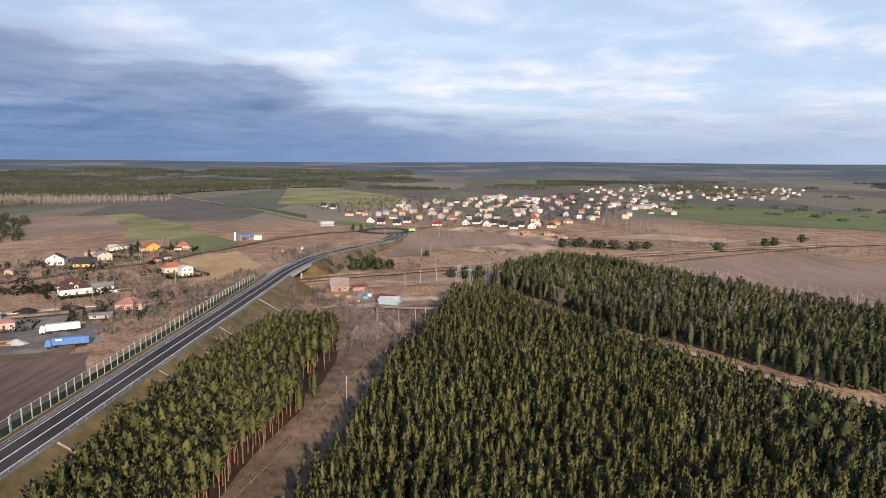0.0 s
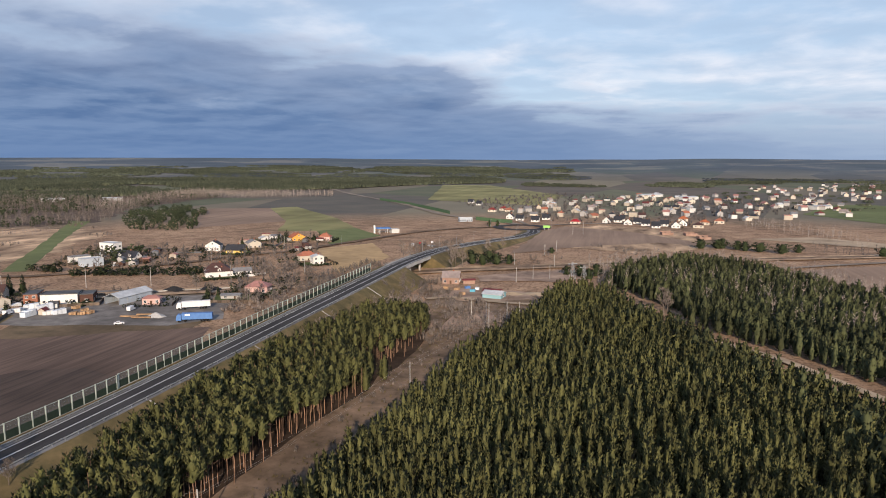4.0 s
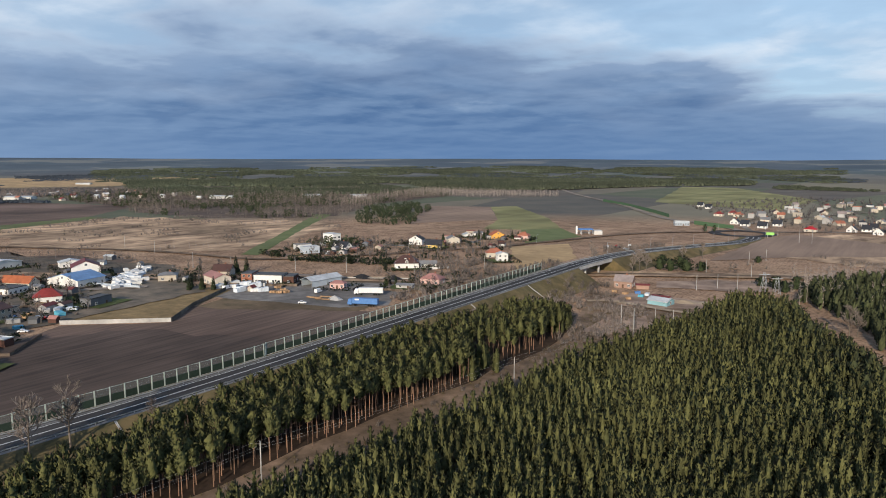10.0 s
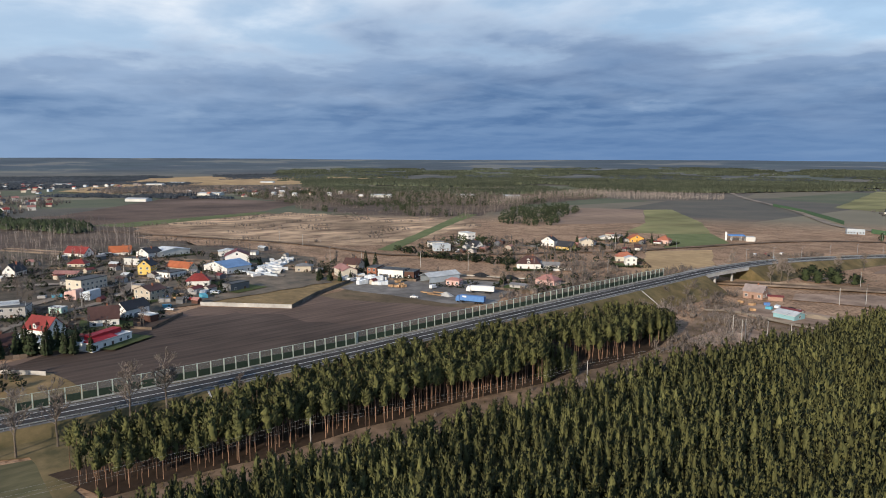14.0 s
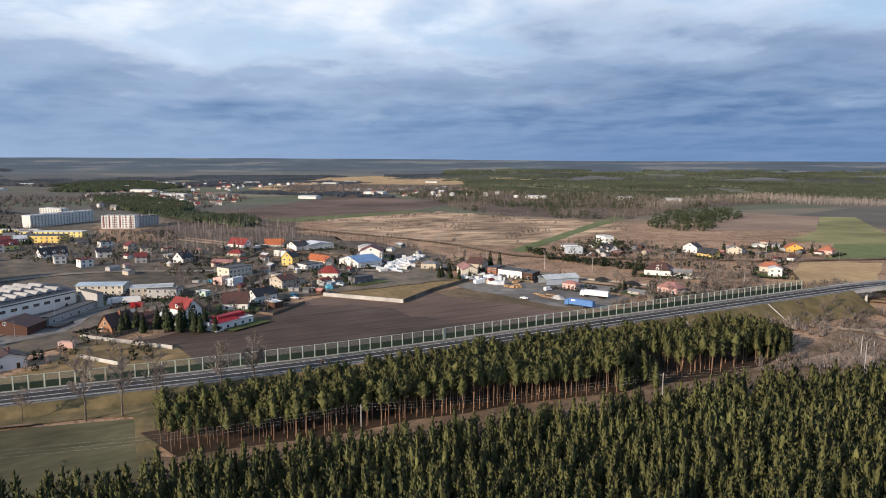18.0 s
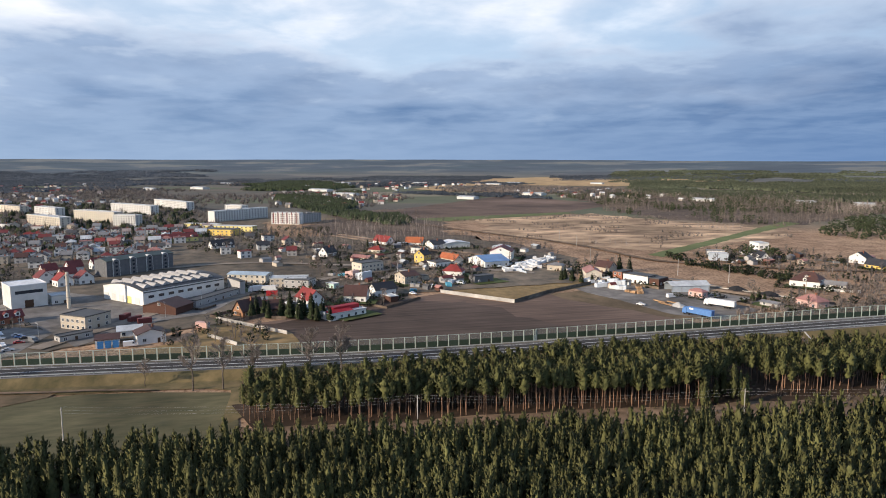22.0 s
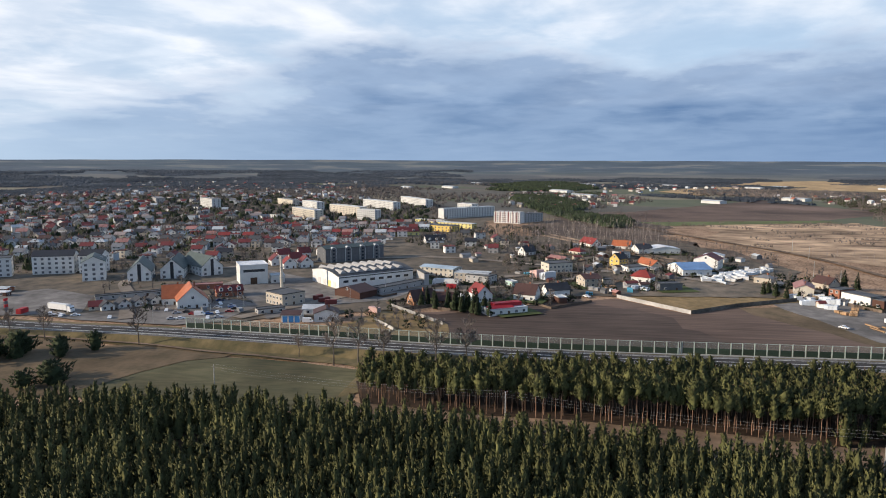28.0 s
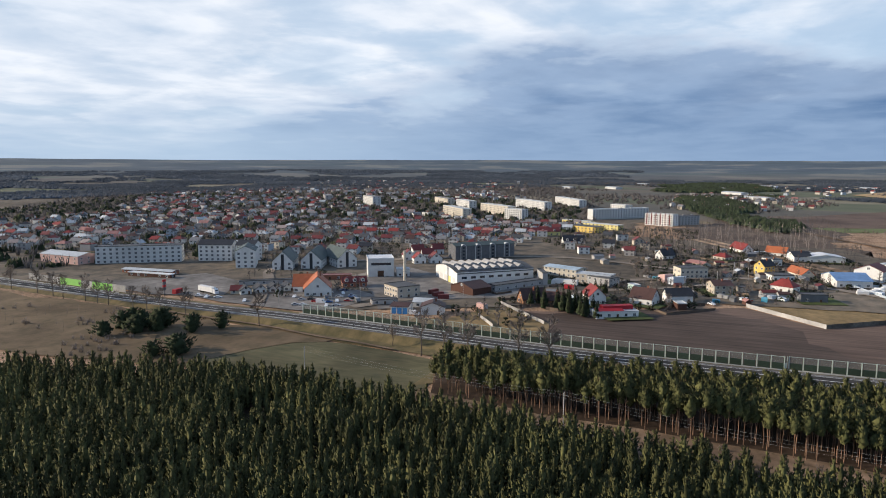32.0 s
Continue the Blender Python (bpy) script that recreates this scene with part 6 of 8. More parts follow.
# yard beside the ploughed field
H((-256, 279.5), (-250, 283), 14, 6.2, "flat", 0, "brick", "felt", "red brick two-storey office with flat roof", 2, 3, chimney=False, name="office", category="building")
H((-249.8, 283.2), (-233, 291.5), 12, 5.6, "flat", 0, "white", "felt", "white flat-roofed depot in a yard", 5, 2, chimney=False, name="depot", category="building")
H((-232.8, 291.6), (-227, 295), 13, 5.0, "flat", 0, "brown", "felt", "brown clad wing of a depot", 1, 2, chimney=False, door=False, name="depot", category="building")
H((-200, 297), (-191.5, 300.5), 6, 3.6, "hip", 1.6, "pink", "rose", "pink site office with a faded roof", 3, 1, chimney=False, name="site_office", category="building")
H((-165, 336), (-151, 338.5), 12, 4.2, "hip", 3.2, "pink", "rose", "pink house with a hipped roof", 3, 2)
H((-168, 318), (-158, 321), 6, 2.8, "x", 0.8, "grey", "grey", "low grey garage with a flat roof", 2, 1, chimney=False, name="garage", category="shed")
# hamlet by the level crossing
H((-365, 461), (-349, 459), 12, 8.0, "flat", 0, "white", "lightgrey", "white cube-shaped house with large windows", 3, 2, "wide", chimney=False)
H((-324, 428), (-303, 425), 10, 3.4, "x", 4.4, "white", "black", "white house with a black roof and dormers", 4, 2, dormers=2)
H((-317, 391), (-310, 404), 14, 5.6, "flat", 0, "bluegrey", "lightgrey", "grey modern flat-roofed house", 3, 3, chimney=False)
H((-338, 402), (-330, 415), 10, 5.0, "flat", 0, "white", "grey", "white and grey modern house", 3, 2, chimney=False)
H((-219, 381), (-204, 388), 12, 4.6, "hip", 4.2, "white", "brown", "white villa with a brown hipped roof", 4, 2, dormers=1)
H((-212, 372), (-198, 384), 8, 4.4, "hip", 2.6, "white", "brown", "white villa wing with a brown roof", 3, 2, dormers=1)
H((-202, 388), (-192, 396), 7, 3.2, "x", 2.0, "white", "grey", "low white annexe with a grey roof", 3, 2)
H((-286, 486), (-273, 490), 12, 5.4, "y", 4.0, "white", "black", "white gabled house with a black roof", 3, 2)
H((-261, 475), (-245, 478), 11, 3.8, "x", 4.4, "yellow", "black", "yellow house with a black roof", 4, 2)
H((-258, 507), (-250, 516), 12, 5.4, "y", 2.8, "cream", "beige" if "beige" in ROOFS else "grey", "cream gabled house with a grey roof", 3, 2)
H((-276, 562), (-270, 570), 7, 3.0, "y", 1.6, "white", "lightgrey", "small white gabled garage by a fence", 1, 1, chimney=False, name="garage", category="garage")
H((-275, 579), (-268, 586), 8, 3.0, "x", 1.2, "white", "grey", "low white garage with a grey roof", 2, 1, chimney=False, name="garage", category="garage")
H((-246, 563), (-237, 574), 12, 4.4, "y", 3.6, "orange", "orange", "orange house with an orange tiled roof", 3, 2)
H((-226, 573), (-214, 575), 11, 4.4, "hip", 3.6, "pink", "terracotta", "house with a terracotta hipped roof", 3, 2)
H((-170, 440), (-163.5, 446), 9, 6.6, "y", 1.4, "white", "lightgrey", "narrow white two-storey house by a field", 2, 2)
H((-186, 452), (-176, 462), 9, 4.6, "hip", 3.4, "cream", "terracotta", "house with a terracotta roof", 3, 2)
H((-66, 393), (-54.5, 394), 11, 4.6, "x", 3.4, "farmbrick", "rosegrey", "old brick farmhouse with a grey roof", 3, 2)
H((-34.5, 357), (-23.5, 355), 10, 3.0, "x", 1.5, "turquoise", "lightgrey", "turquoise farm shed with a pale metal roof", 0, 1, chimney=False, name="farm_shed", category="shed")
H((-36, 368), (-26, 367), 6, 2.6, "x", 0.8, "grey", "maroon", "low shed with a dark red roof", 2, 1, chimney=False, name="farm_shed", category="shed")
H((-53, 396), (-46, 399), 3, 2.8, "x", 0.5, "farmbrick", "maroon", "small red lean-to shed", 0, 0, chimney=False, door=False, name="shed", category="shed")
# open steel barn with gable frame in the yard
bm_, bl_ = place((-220, 294.5), (-210.5, 293.5))
barn = thing("open_barn", bm_, "open steel barn with a pale metal roof", "barn")
part("roof", roof_shape(bl_, 23, 4.0, "y", 1.9), M["r_lightgrey"], barn)
part("back_wall", MB().prism([(0, 0), (0, 4), (bl_ / 2, 5.7), (bl_, 4), (bl_, 0)], 22.6, 22.9, 1), M["w_darkgrey"], barn)
for x in (0.0, bl_ - 0.15):
    part("side_wall", MB().box(x, 0.3, 0, x + 0.15, 22.6, 4.0), M["w_bluegrey"], barn)
    for k in range(5):
        part("post", MB().box(x, k * 5.7, 0, x + 0.25, k * 5.7 + 0.25, 4.0), M["galv"], barn)

# works and houses by the road
fm, fl = place((-238, 7), (-272.8, 44.3))
fac = thing("factory", fm, "long white factory with a vaulted roof of rounded grey skylights", "factory")
FD = 36.0
arch = [(FD * k / 10, 8.0 + 2.2 * math.sin(math.pi * k / 10)) for k in range(11)]
part("wall", MB().prism([(0, -0.1)] + arch + [(FD, -0.1)], 0, fl, 0), M["w_white"], fac)
vault = MB()
for a, b in zip(arch, arch[1:]):
    slab(vault, [(-0.6, a[0], a[1] + 0.25), (fl + 0.6, a[0], a[1] + 0.25), (fl + 0.6, b[0], b[1] + 0.25), (-0.6, b[0], b[1] + 0.25)], 0.2)
part("roof", vault, M["r_felt"], fac)
for j, y0 in enumerate((3.0, 13.5, 24.0)):
    for k in range(8):
        x0 = 2.5 + k * (fl - 6) / 8
        zb = 8.2 + 2.2 * math.sin(math.pi * (y0 + 4.5) / FD)
        prof = [(x0 + 4.2 * i / 6, zb - 0.5 + 1.7 * math.sin(math.pi * i / 6)) for i in range(7)]
        part("skylight", MB().prism(prof[::-1], y0, y0 + 9.0, 1), M["w_grey"], fac, "grey rounded skylight" if k == 0 and j == 0 else "")
for k in range(5):
    y = 3.5 + k * 7
    part("gate", MB().box(-0.1, y, 0, 0.05, y + 4.0, 4.2), M["w_lemon"] if k == 1 else M["w_pale"], fac)
part("eaves_band", MB().box(0.3, -0.12, 6.9, fl, 0.0, 7.5), M["r_felt"], fac)
for k in range(8):
    part("window", MB().box(3 + k * 5.9, -0.1, 4.0, 6.2 + k * 5.9, 0.02, 5.4), M["pane"], fac)
H((-211, 27), (-224, 34), 22, 4.6, "x", 3.0, "brown", "brown", "brown timber-clad shed with a brown roof", 0, 0, chimney=False, door=False, name="works_shed", category="shed")
H((-226, 33), (-262, 56), 9, 4.0, "flat", 0, "grey", "felt", "long low dark flat-roofed works building", 6, 2, chimney=False, name="works_building", category="building")
H((-274.5, 45.5), (-257, 54), 4, 8.4, "flat", 0, "grey", "felt", "grey end block of the works", 0, 0, chimney=False, door=False, name="works_building", category="building")
H((-300, 42), (-289, 68), 16, 6.2, "x", 1.0, "cream", "paleblue", "long cream building with a pale blue roof", 7, 3, chimney=False, name="works_building", category="building")
H((-276, 68), (-272, 92), 14, 6.2, "flat", 0, "beige", "lightgrey", "long beige flat-roofed works block", 7, 2, chimney=False, name="works_building", category="building")
H((-206, 51.5), (-199, 57), 17, 3.6, "y", 5.4, "wood", "brown", "timber house with a steep dark brown roof", 2, 3)
H((-206, 66), (-207, 78), 9, 3.0, "x", 4.2, "wood", "brown", "timber house wing under a dark brown roof", 3, 1)
H((-196, 88), (-208, 92), 7, 2.6, "x", 1.4, "white", "lightgrey", "low white garden building with a pale roof", 3, 1, chimney=False, name="garage", category="garage")
white_hall = H((-242.4, -55.5), (-251.5, -40.5), 20, 13.0, "flat", 0, "pale", "white", "tall white box-shaped works hall", 0, 0, chimney=False, door=False, name="works_hall", category="hall")
whl = math.hypot(9.1, 15.0)
part("window_band", MB().box(2.0, -0.08, 7.8, whl - 3.0, 0.05, 9.4), M["pane"], white_hall, "dark window band")
part("gate", MB().box(6.0, -0.08, 0, 10.0, 0.05, 4.4), M["door"], white_hall, "dark open gate")
H((-252, -39.8), (-256, -32), 12, 5.0, "flat", 0, "pale", "lightgrey", "low annexe beside the white hall", 2, 2, chimney=False, name="annexe", category="building")
H((-186, -7), (-199, 2), 20, 7.0, "flat", 0, "beige", "felt", "grey-beige flat-roofed works block", 3, 5, chimney=False, name="works_building", category="building")
H((-168, -13), (-177, -2), 6, 3.0, "flat", 0, "grey", "felt", "low row of grey garages", 3, 1, chimney=False, name="garage", category="garage")
H((-156.5, 3), (-158, 12), 12, 4.0, "x", 1.2, "white", "brown", "white garage with blue doors and a brown roof", 0, 2, chimney=False, door=False, name="garage", category="garage")
H((-158, 18), (-162, 30), 13, 4.6, "y", 2.2, "white", "brown", "white house with a brown roof", 2, 3)
H((-172, 8), (-174, 18), 9, 3.6, "x", 1.6, "white", "lightgrey", "white outbuilding with a pale roof", 2, 1, chimney=False, name="outbuilding", category="shed")
gm_, gl_ = place((-156.5, 3), (-158, 12))
for k in range(3):
    solo("garage_door", MB().box(1.0 + k * 2.8, -0.16, 0, 3.2 + k * 2.8, -0.05, 3.0), M["bluedoor"], gm_, "blue roller door of a white garage", "garage door", "garage doors")
# public house with orange roofs
H((-171.5, -57), (-180.5, -43), 24, 5.2, "y", 7.6, "white", "orange", "white inn with a steep orange tiled roof", 4, 4, dormers=0, name="inn", category="building")
H((-180, -70), (-186, -58), 18, 4.6, "x", 6.4, "white", "orange", "inn wing with a steep orange roof", 3, 2, name="inn", category="building")
H((-205, -52), (-214, -40), 8, 4.0, "x", 3.0, "brick", "maroon", "brick annexe with a dark red roof", 4, 1, name="annexe", category="building", dormers=3)
for k in range(4):
    a = Vector((-164 - k * 6.0, -92 + k * 5.2))
    H((a.x, a.y), (a.x - 5, a.y + 4.4), 9, 3.2, "y", 2.6, "pale", "black", "small dark-roofed shop pavilion", 2, 1, chimney=False, name="shop_pavilion", category="shop", group="shop pavilions")
H((-164, -99), (-168, -92), 7, 3.0, "x", 2.4, "cream", "maroon", "small cream kiosk with a red roof", 2, 1, chimney=False, name="kiosk", category="kiosk")
H((-186, -112), (-216, -74), 5, 3.0, "flat", 0, "grey", "felt", "long low row of grey garages", 8, 1, chimney=False, name="garage_row", category="garage")
H((-216, -90), (-232, -60), 6, 3.4, "flat", 0, "brick", "rose", "long low row with a faded red roof", 6, 1, chimney=False, name="garage_row", category="garage")
H((-196, -214), (-200, -173), 8, 3.0, "x", 0.8, "brick", "lightgrey", "long low row of orange-doored garages", 9, 1, chimney=False, name="garage_row", category="garage")
H((-188, -200), (-190, -165), 5, 2.8, "flat", 0, "brown", "white", "row of low sheds with pale roofs", 6, 1, chimney=False, name="garage_row", category="garage")
H((-208, -312), (-205, -262), 26, 7.0, "x", 2.0, "rose" if "rose" in WALLS else "pink", "lightgrey", "wide hall with a pale metal roof", 6, 3, chimney=False, name="hall", category="hall")


def block(p1, p2, D, floors, bays, wall, roofc, label, each=True, group="apartment blocks", fh=2.9, side=2, pitch=None, rise=3.2):
    m, L = place(p1, p2)
    if p1[0] < -650:
        m = m @ Matrix.Translation((L * 0.11, 0, 0))
        L, fh = L * 0.78, fh * 0.86
    note_plot(m, L, D)
    t = thing("apartment_block", m, label, "apartment block", group)
    h = floors * fh + 0.8
    part("wall", wall_shape(L, D, h, pitch or "flat", rise), M["w_" + wall], t)
    part("roof", roof_shape(L, D, h, pitch or "flat", rise), M["r_" + roofc], t)
    for s in range(floors):
        z = 0.9 + s * fh
        for k in range(bays):
            window(t, L * (k + 0.5) / bays, 0, z, 0, "far")
        for k in range(side):
            window(t, L, D * (k + 0.5) / side, z, 90, "far")
            window(t, 0, D * (k + 0.5) / side, z, -90, "far")
    if each:
        for k in range(1, bays - 1, 3):
            for s in range(1, floors):
                part("balcony", MB().box(L * (k + 0.15) / bays, -1.2, s * fh, L * (k + 0.9) / bays, 0, s * fh + 0.15).box(L * (k + 0.15) / bays, -1.2, s * fh + 0.15, L * (k + 0.9) / bays, -1.1, s * fh + 1.0), M["w_" + wall], t)
    for k in range(3):
        x = L * (k + 0.5) / 3
        part("chimney", MB().box(x - 0.8, D * 0.5 - 0.5, h + 0.1, x + 0.8, D * 0.5 + 0.5, h + 1.5), M["w_grey"], t)
    return t


block((-217, -260), (-250, -212), 12, 4, 14, "pale", "felt", "long greyish four-storey apartment block", False)
block((-258, -204), (-267, -181), 13, 4, 6, "white", "black", "white apartment block with balconies and a dark roof", True, pitch="x")
block((-268, -178), (-271, -164), 13, 4, 4, "white", "black", "white apartment block with balconies and a dark roof", True, pitch="x")
block((-240, -156), (-247, -145), 22, 4, 3, "white", "darkgreen", "white apartment block with a rounded dark roof", False, pitch="y")
arched = block((-337, -32), (-373, 3), 13, 4, 13, "darkgrey", "darkgreen", "dark grey four-storey block with arched gables", False, pitch="x", fh=2.5, rise=1.8)
for k in range(4):
    x = 50.2 * (0.13 + 0.245 * k)
    for r, y0, tone in ((2.5, -0.55, "w_pale"), (2.1, -0.65, "w_darkgrey")):
        prof = [(x - r, 0)] + [(x - r * math.cos(math.pi * i / 8), 9.2 + r * math.sin(math.pi * i / 8)) for i in range(9)] + [(x + r, 0)]
        part("gable_bay", MB().prism(prof[::-1], y0, 3.0, 1), M[tone], arched, "arched gable bay")
    for s in range(4):
        part("window", MB().box(x - 0.8, -0.75, 1.0 + s * 2.5, x + 0.8, -0.6, 2.3 + s * 2.5), M["pane"], arched)
for (a, b), dd in ((((-256, -114), (-261, -101)), 34), (((-269, -93), (-280, -84)), 34), (((-243, -128), (-249, -116)), 30)):
    tb = block(a, b, dd, 2, 3, "white", "darkgreen", "white gabled terrace block with dark roofs", False, side=7, pitch="y", rise=6.4)
    half = math.hypot(b[0] - a[0], b[1] - a[1]) / 2
    part("stair_strip", MB().box(half - 1.0, -0.12, 0, half + 1.0, 0.04, 11.0), M["r_black"], tb, "dark glazed stair strip")
for x, y in ((-305.6, -52), (-312, -42), (-318, -66), (-330, -56), (-348, -72), (-360, -60), (-372, -48), (-384, -36), (-396, -22)):
    H((x, y), (x - 6, y + 8), 11, 5.0, "y" if x > -320 else "x", 4.2, "white", "red" if int(x) % 2 else "maroon", "white terraced house with a steep red roof", 2, 2, "far")
H((-520, -30), (-540, 5), 14, 5.0, "x", 4.0, "lemon", "maroon", "long yellow house with a dark red roof", 6, 2, "far", dormers=3)
H((-470, 20), (-480, 40), 12, 3.4, "x", 5.0, "white", "black", "white house with a black roof and dormers", 4, 2, "far", dormers=3)
nb = block((-704, 63), (-688, 104), 14, 5, 10, "white", "lightgrey", "new white apartment block with brown window strips", True)
for k in range(6):
    part("strip", MB().box(2.0 + k * 5.6, -0.12, 1.0, 3.3 + k * 5.6, -0.02, 14.6), M["r_maroon"], nb, "red-brown window strip")
block((-697, 98), (-732, 131), 14, 4, 8, "grey", "felt", "low grey block with a dark flat roof", False)
block((-735, -5), (-779, 41), 12, 5, 12, "pale", "lightgrey", "pale slab apartment block with a blank gable", False, side=0)
block((-765, 23), (-806, 67), 12, 5, 10, "pale", "lightgrey", "pale slab apartment block with a blank gable", False, side=0)
block((-714, -112), (-697, -78), 12, 5, 9, "pale", "lightgrey", "white slab apartment block with small windows", False)
block((-748, -212), (-672, -147), 12, 5, 20, "cream", "lightgrey", "cream slab apartment block with balconies", True)
block((-816, -182), (-740, -106), 12, 5, 20, "cream", "lightgrey", "cream slab apartment block with small windows", False)
block((-957, -170), (-855, -84), 12, 5, 24, "pale", "lightgrey", "long white slab apartment block", False)
block((-1058, -126), (-930, -48), 12, 5, 24, "pale", "lightgrey", "long pale slab apartment block", False)
block((-900, -250), (-840, -200), 12, 5, 14, "pale", "lightgrey", "pale slab apartment block with small windows", False)
block((-1000, -330), (-930, -270), 12, 4, 14, "cream", "grey", "cream apartment block with a grey roof", False)
block((-870, 0), (-840, 30), 12, 5, 8, "pale", "lightgrey", "white tower-like apartment block", False)
block((-900, -420), (-850, -370), 14, 6, 12, "pale", "grey", "pale apartment block with many windows", False)
block((-1000, -560), (-930, -510), 14, 4, 14, "grey", "grey", "grey apartment block with many windows", False)
H((-590, -4), (-572, 32), 18, 7.0, "flat", 0, "yellow", "felt", "yellow flat-roofed school hall", 8, 3, "far", chimney=False, name="school", category="school")
H((-640, -6), (-612, 50), 12, 6.0, "flat", 0, "lemon", "lightgrey", "long yellow flat-roofed school wing", 12, 2, "far", chimney=False, name="school", category="school")
H((-690, -30), (-672, 10), 10, 4.0, "flat", 0, "lemon", "lightgrey", "low lime-yellow school pavilion", 8, 2, "far", chimney=False, name="school", category="school")

# town and village fill
fill_rng = random.Random(21)
TOWN_ROOFS = ["maroon", "brown", "grey", "felt", "maroon", "lightgrey", "rosegrey", "grey", "felt", "black", "brown", "rose", "maroon", "red"]
TOWN_WALLS = ["white", "pale", "pale", "cream", "beige", "grey", "pale", "white", "bluegrey"]
far_meshes = {}
FAR = {"v": [], "f": [], "k": [], "mats": []}


def town_house(x, y, turn, w, d, h, roof, rise, wall, roofc, group, windows=True):
    """A plain family house whose meshes are shared by all of the same make."""
    key = (w, d, h, roof, rise, wall, roofc)
    if key not in far_meshes:
        far_meshes[key] = (wall_shape(w, d, h, roof, rise).mesh("wall", M["w_" + wall]), roof_shape(w, d, h, roof, rise).mesh("roof", M["r_" + roofc]),
                           MB().box(w * 0.6, d * 0.5, h, w * 0.6 + 0.8, d * 0.5 + 0.8, h + rise + 1.0).mesh("chimney", M["w_brick"]))
    PLOTS.append((x, y, 9))
    if not windows:
        mm = Matrix.Translation((x, y, land(math.hypot(x - CENTRE[0], y - CENTRE[1])))) @ Matrix.Rotation(radians(turn), 4, "Z")
        for me in far_meshes[key]:
            if me.materials[0] not in FAR["mats"]:
                FAR["mats"].append(me.materials[0])
            k = FAR["mats"].index(me.materials[0])
            o = len(FAR["v"])
            FAR["v"] += [tuple(mm @ v.co) for v in me.vertices]
            for f in me.polygons:
                FAR["f"].append(tuple(o + i for i in f.vertices))
                FAR["k"].append(k)
        return None
    t = thing("town_house", Matrix.Translation((x, y, 0)) @ Matrix.Rotation(radians(turn), 4, "Z"), wall + " town house with a " + {"felt": "dark flat", "rose": "faded red", "lightgrey": "pale grey"}.get(roofc, roofc) + " roof", "house", group)
    a, b, c = far_meshes[key]
    part("wall", a, None, t)
    part("roof", b, None, t)
    part("chimney", c, None, t)
    if windows:
        for k in range(2):
            for s in range(2 if h > 5 else 1):
                window(t, w * (k + 0.5) / 2, 0, 0.9 + 2.8 * s, 0, "far")
        window(t, 0, d / 2, 0.9 + (2.8 if h > 5 else 0), -90, "far")
    return t


def any_house(x, y, turn, group, windows=True, roofs=TOWN_ROOFS, walls=TOWN_WALLS):
    w, d = fill_rng.choice(((8.5, 7.5), (10, 8), (7.5, 9)))
    roof = fill_rng.choice(("x", "y", "x", "flat", "hip"))
    h = fill_rng.choice((5.2, 5.2, 3.2)) if roof != "flat" else 5.6
    return town_house(x, y, turn, w, d, h, roof, {"x": 2.4, "y": 2.6, "hip": 2.2, "flat": 0.2}[roof], fill_rng.choice(walls), fill_rng.choice(roofs), group, windows)


for j in range(8):
    x0 = -412 - j * 29
    y = -330.0 + j * 9
    while y < -20 + j * 4:
        if fill_rng.random() < 0.9:
            any_house(x0 + (y + 150) * -0.16 + fill_rng.uniform(-2, 2), y, 98 + fill_rng.uniform(-4, 4), "terraced town houses")
        y += fill_rng.choice((10.2, 10.5, 11.5, 17))
taken = []
KEEP_OFF = [(-337, -32, 60), (-270, -90, 42), (-235, -235, 45), (-262, -180, 35), (-205, -285, 50)]


def free(x, y, gap):
    if any(math.hypot(x - a, y - b) < r for a, b, r in KEEP_OFF) or any(abs(x - a) < gap and abs(y - b) < gap for a, b in taken):
        return False
    taken.append((x, y))
    return True


def fill(poly, count, gap, group, turn, windows=True, spread=12, **kw):
    xs, ys = [p[0] for p in poly], [p[1] for p in poly]
    n = tries = 0
    while n < count and tries < count * 30:
        tries += 1
        x, y = fill_rng.uniform(min(xs), max(xs)), fill_rng.uniform(min(ys), max(ys))
        if inside(np.array([(x, y)]), poly)[0] and free(x, y, gap):
            any_house(x, y, turn + fill_rng.uniform(-spread, spread), group, windows, **kw)
            n += 1


fill([(-285, -330), (-285, -210), (-330, -120), (-395, -90), (-400, -330)], 34, 17, "older town houses", 100)
fill([(-215, -470), (-250, -345), (-420, -345), (-440, -440), (-300, -520)], 50, 15, "older town houses", 108)
fill([(-230, -420), (-260, -330), (-420, -340), (-640, -320), (-640, -640), (-330, -620)], 165, 14, "older town houses", 110, False, 30)
fill([(-640, -330), (-660, -100), (-740, -240), (-900, -450), (-1000, -600), (-900, -900), (-640, -700)], 190, 17, "distant town houses", 105, False, 30)
fill([(-900, -500), (-1000, -300), (-1150, -200), (-1450, -350), (-1500, -900), (-1000, -1000)], 170, 22, "distant town houses", 105, False, 30)
fill([(-430, 30), (-380, 60), (-420, 100), (-560, 60), (-540, 0)], 10, 26, "scattered houses", 100)
fill([(-1000, 60), (-960, 200), (-1200, 330), (-1500, 250), (-1500, 60)], 60, 28, "distant houses", 90, False, 30, walls=["beige", "grey", "pale"])
DARK = dict(roofs=["black", "black", "grey"], walls=["white", "white", "cream"])
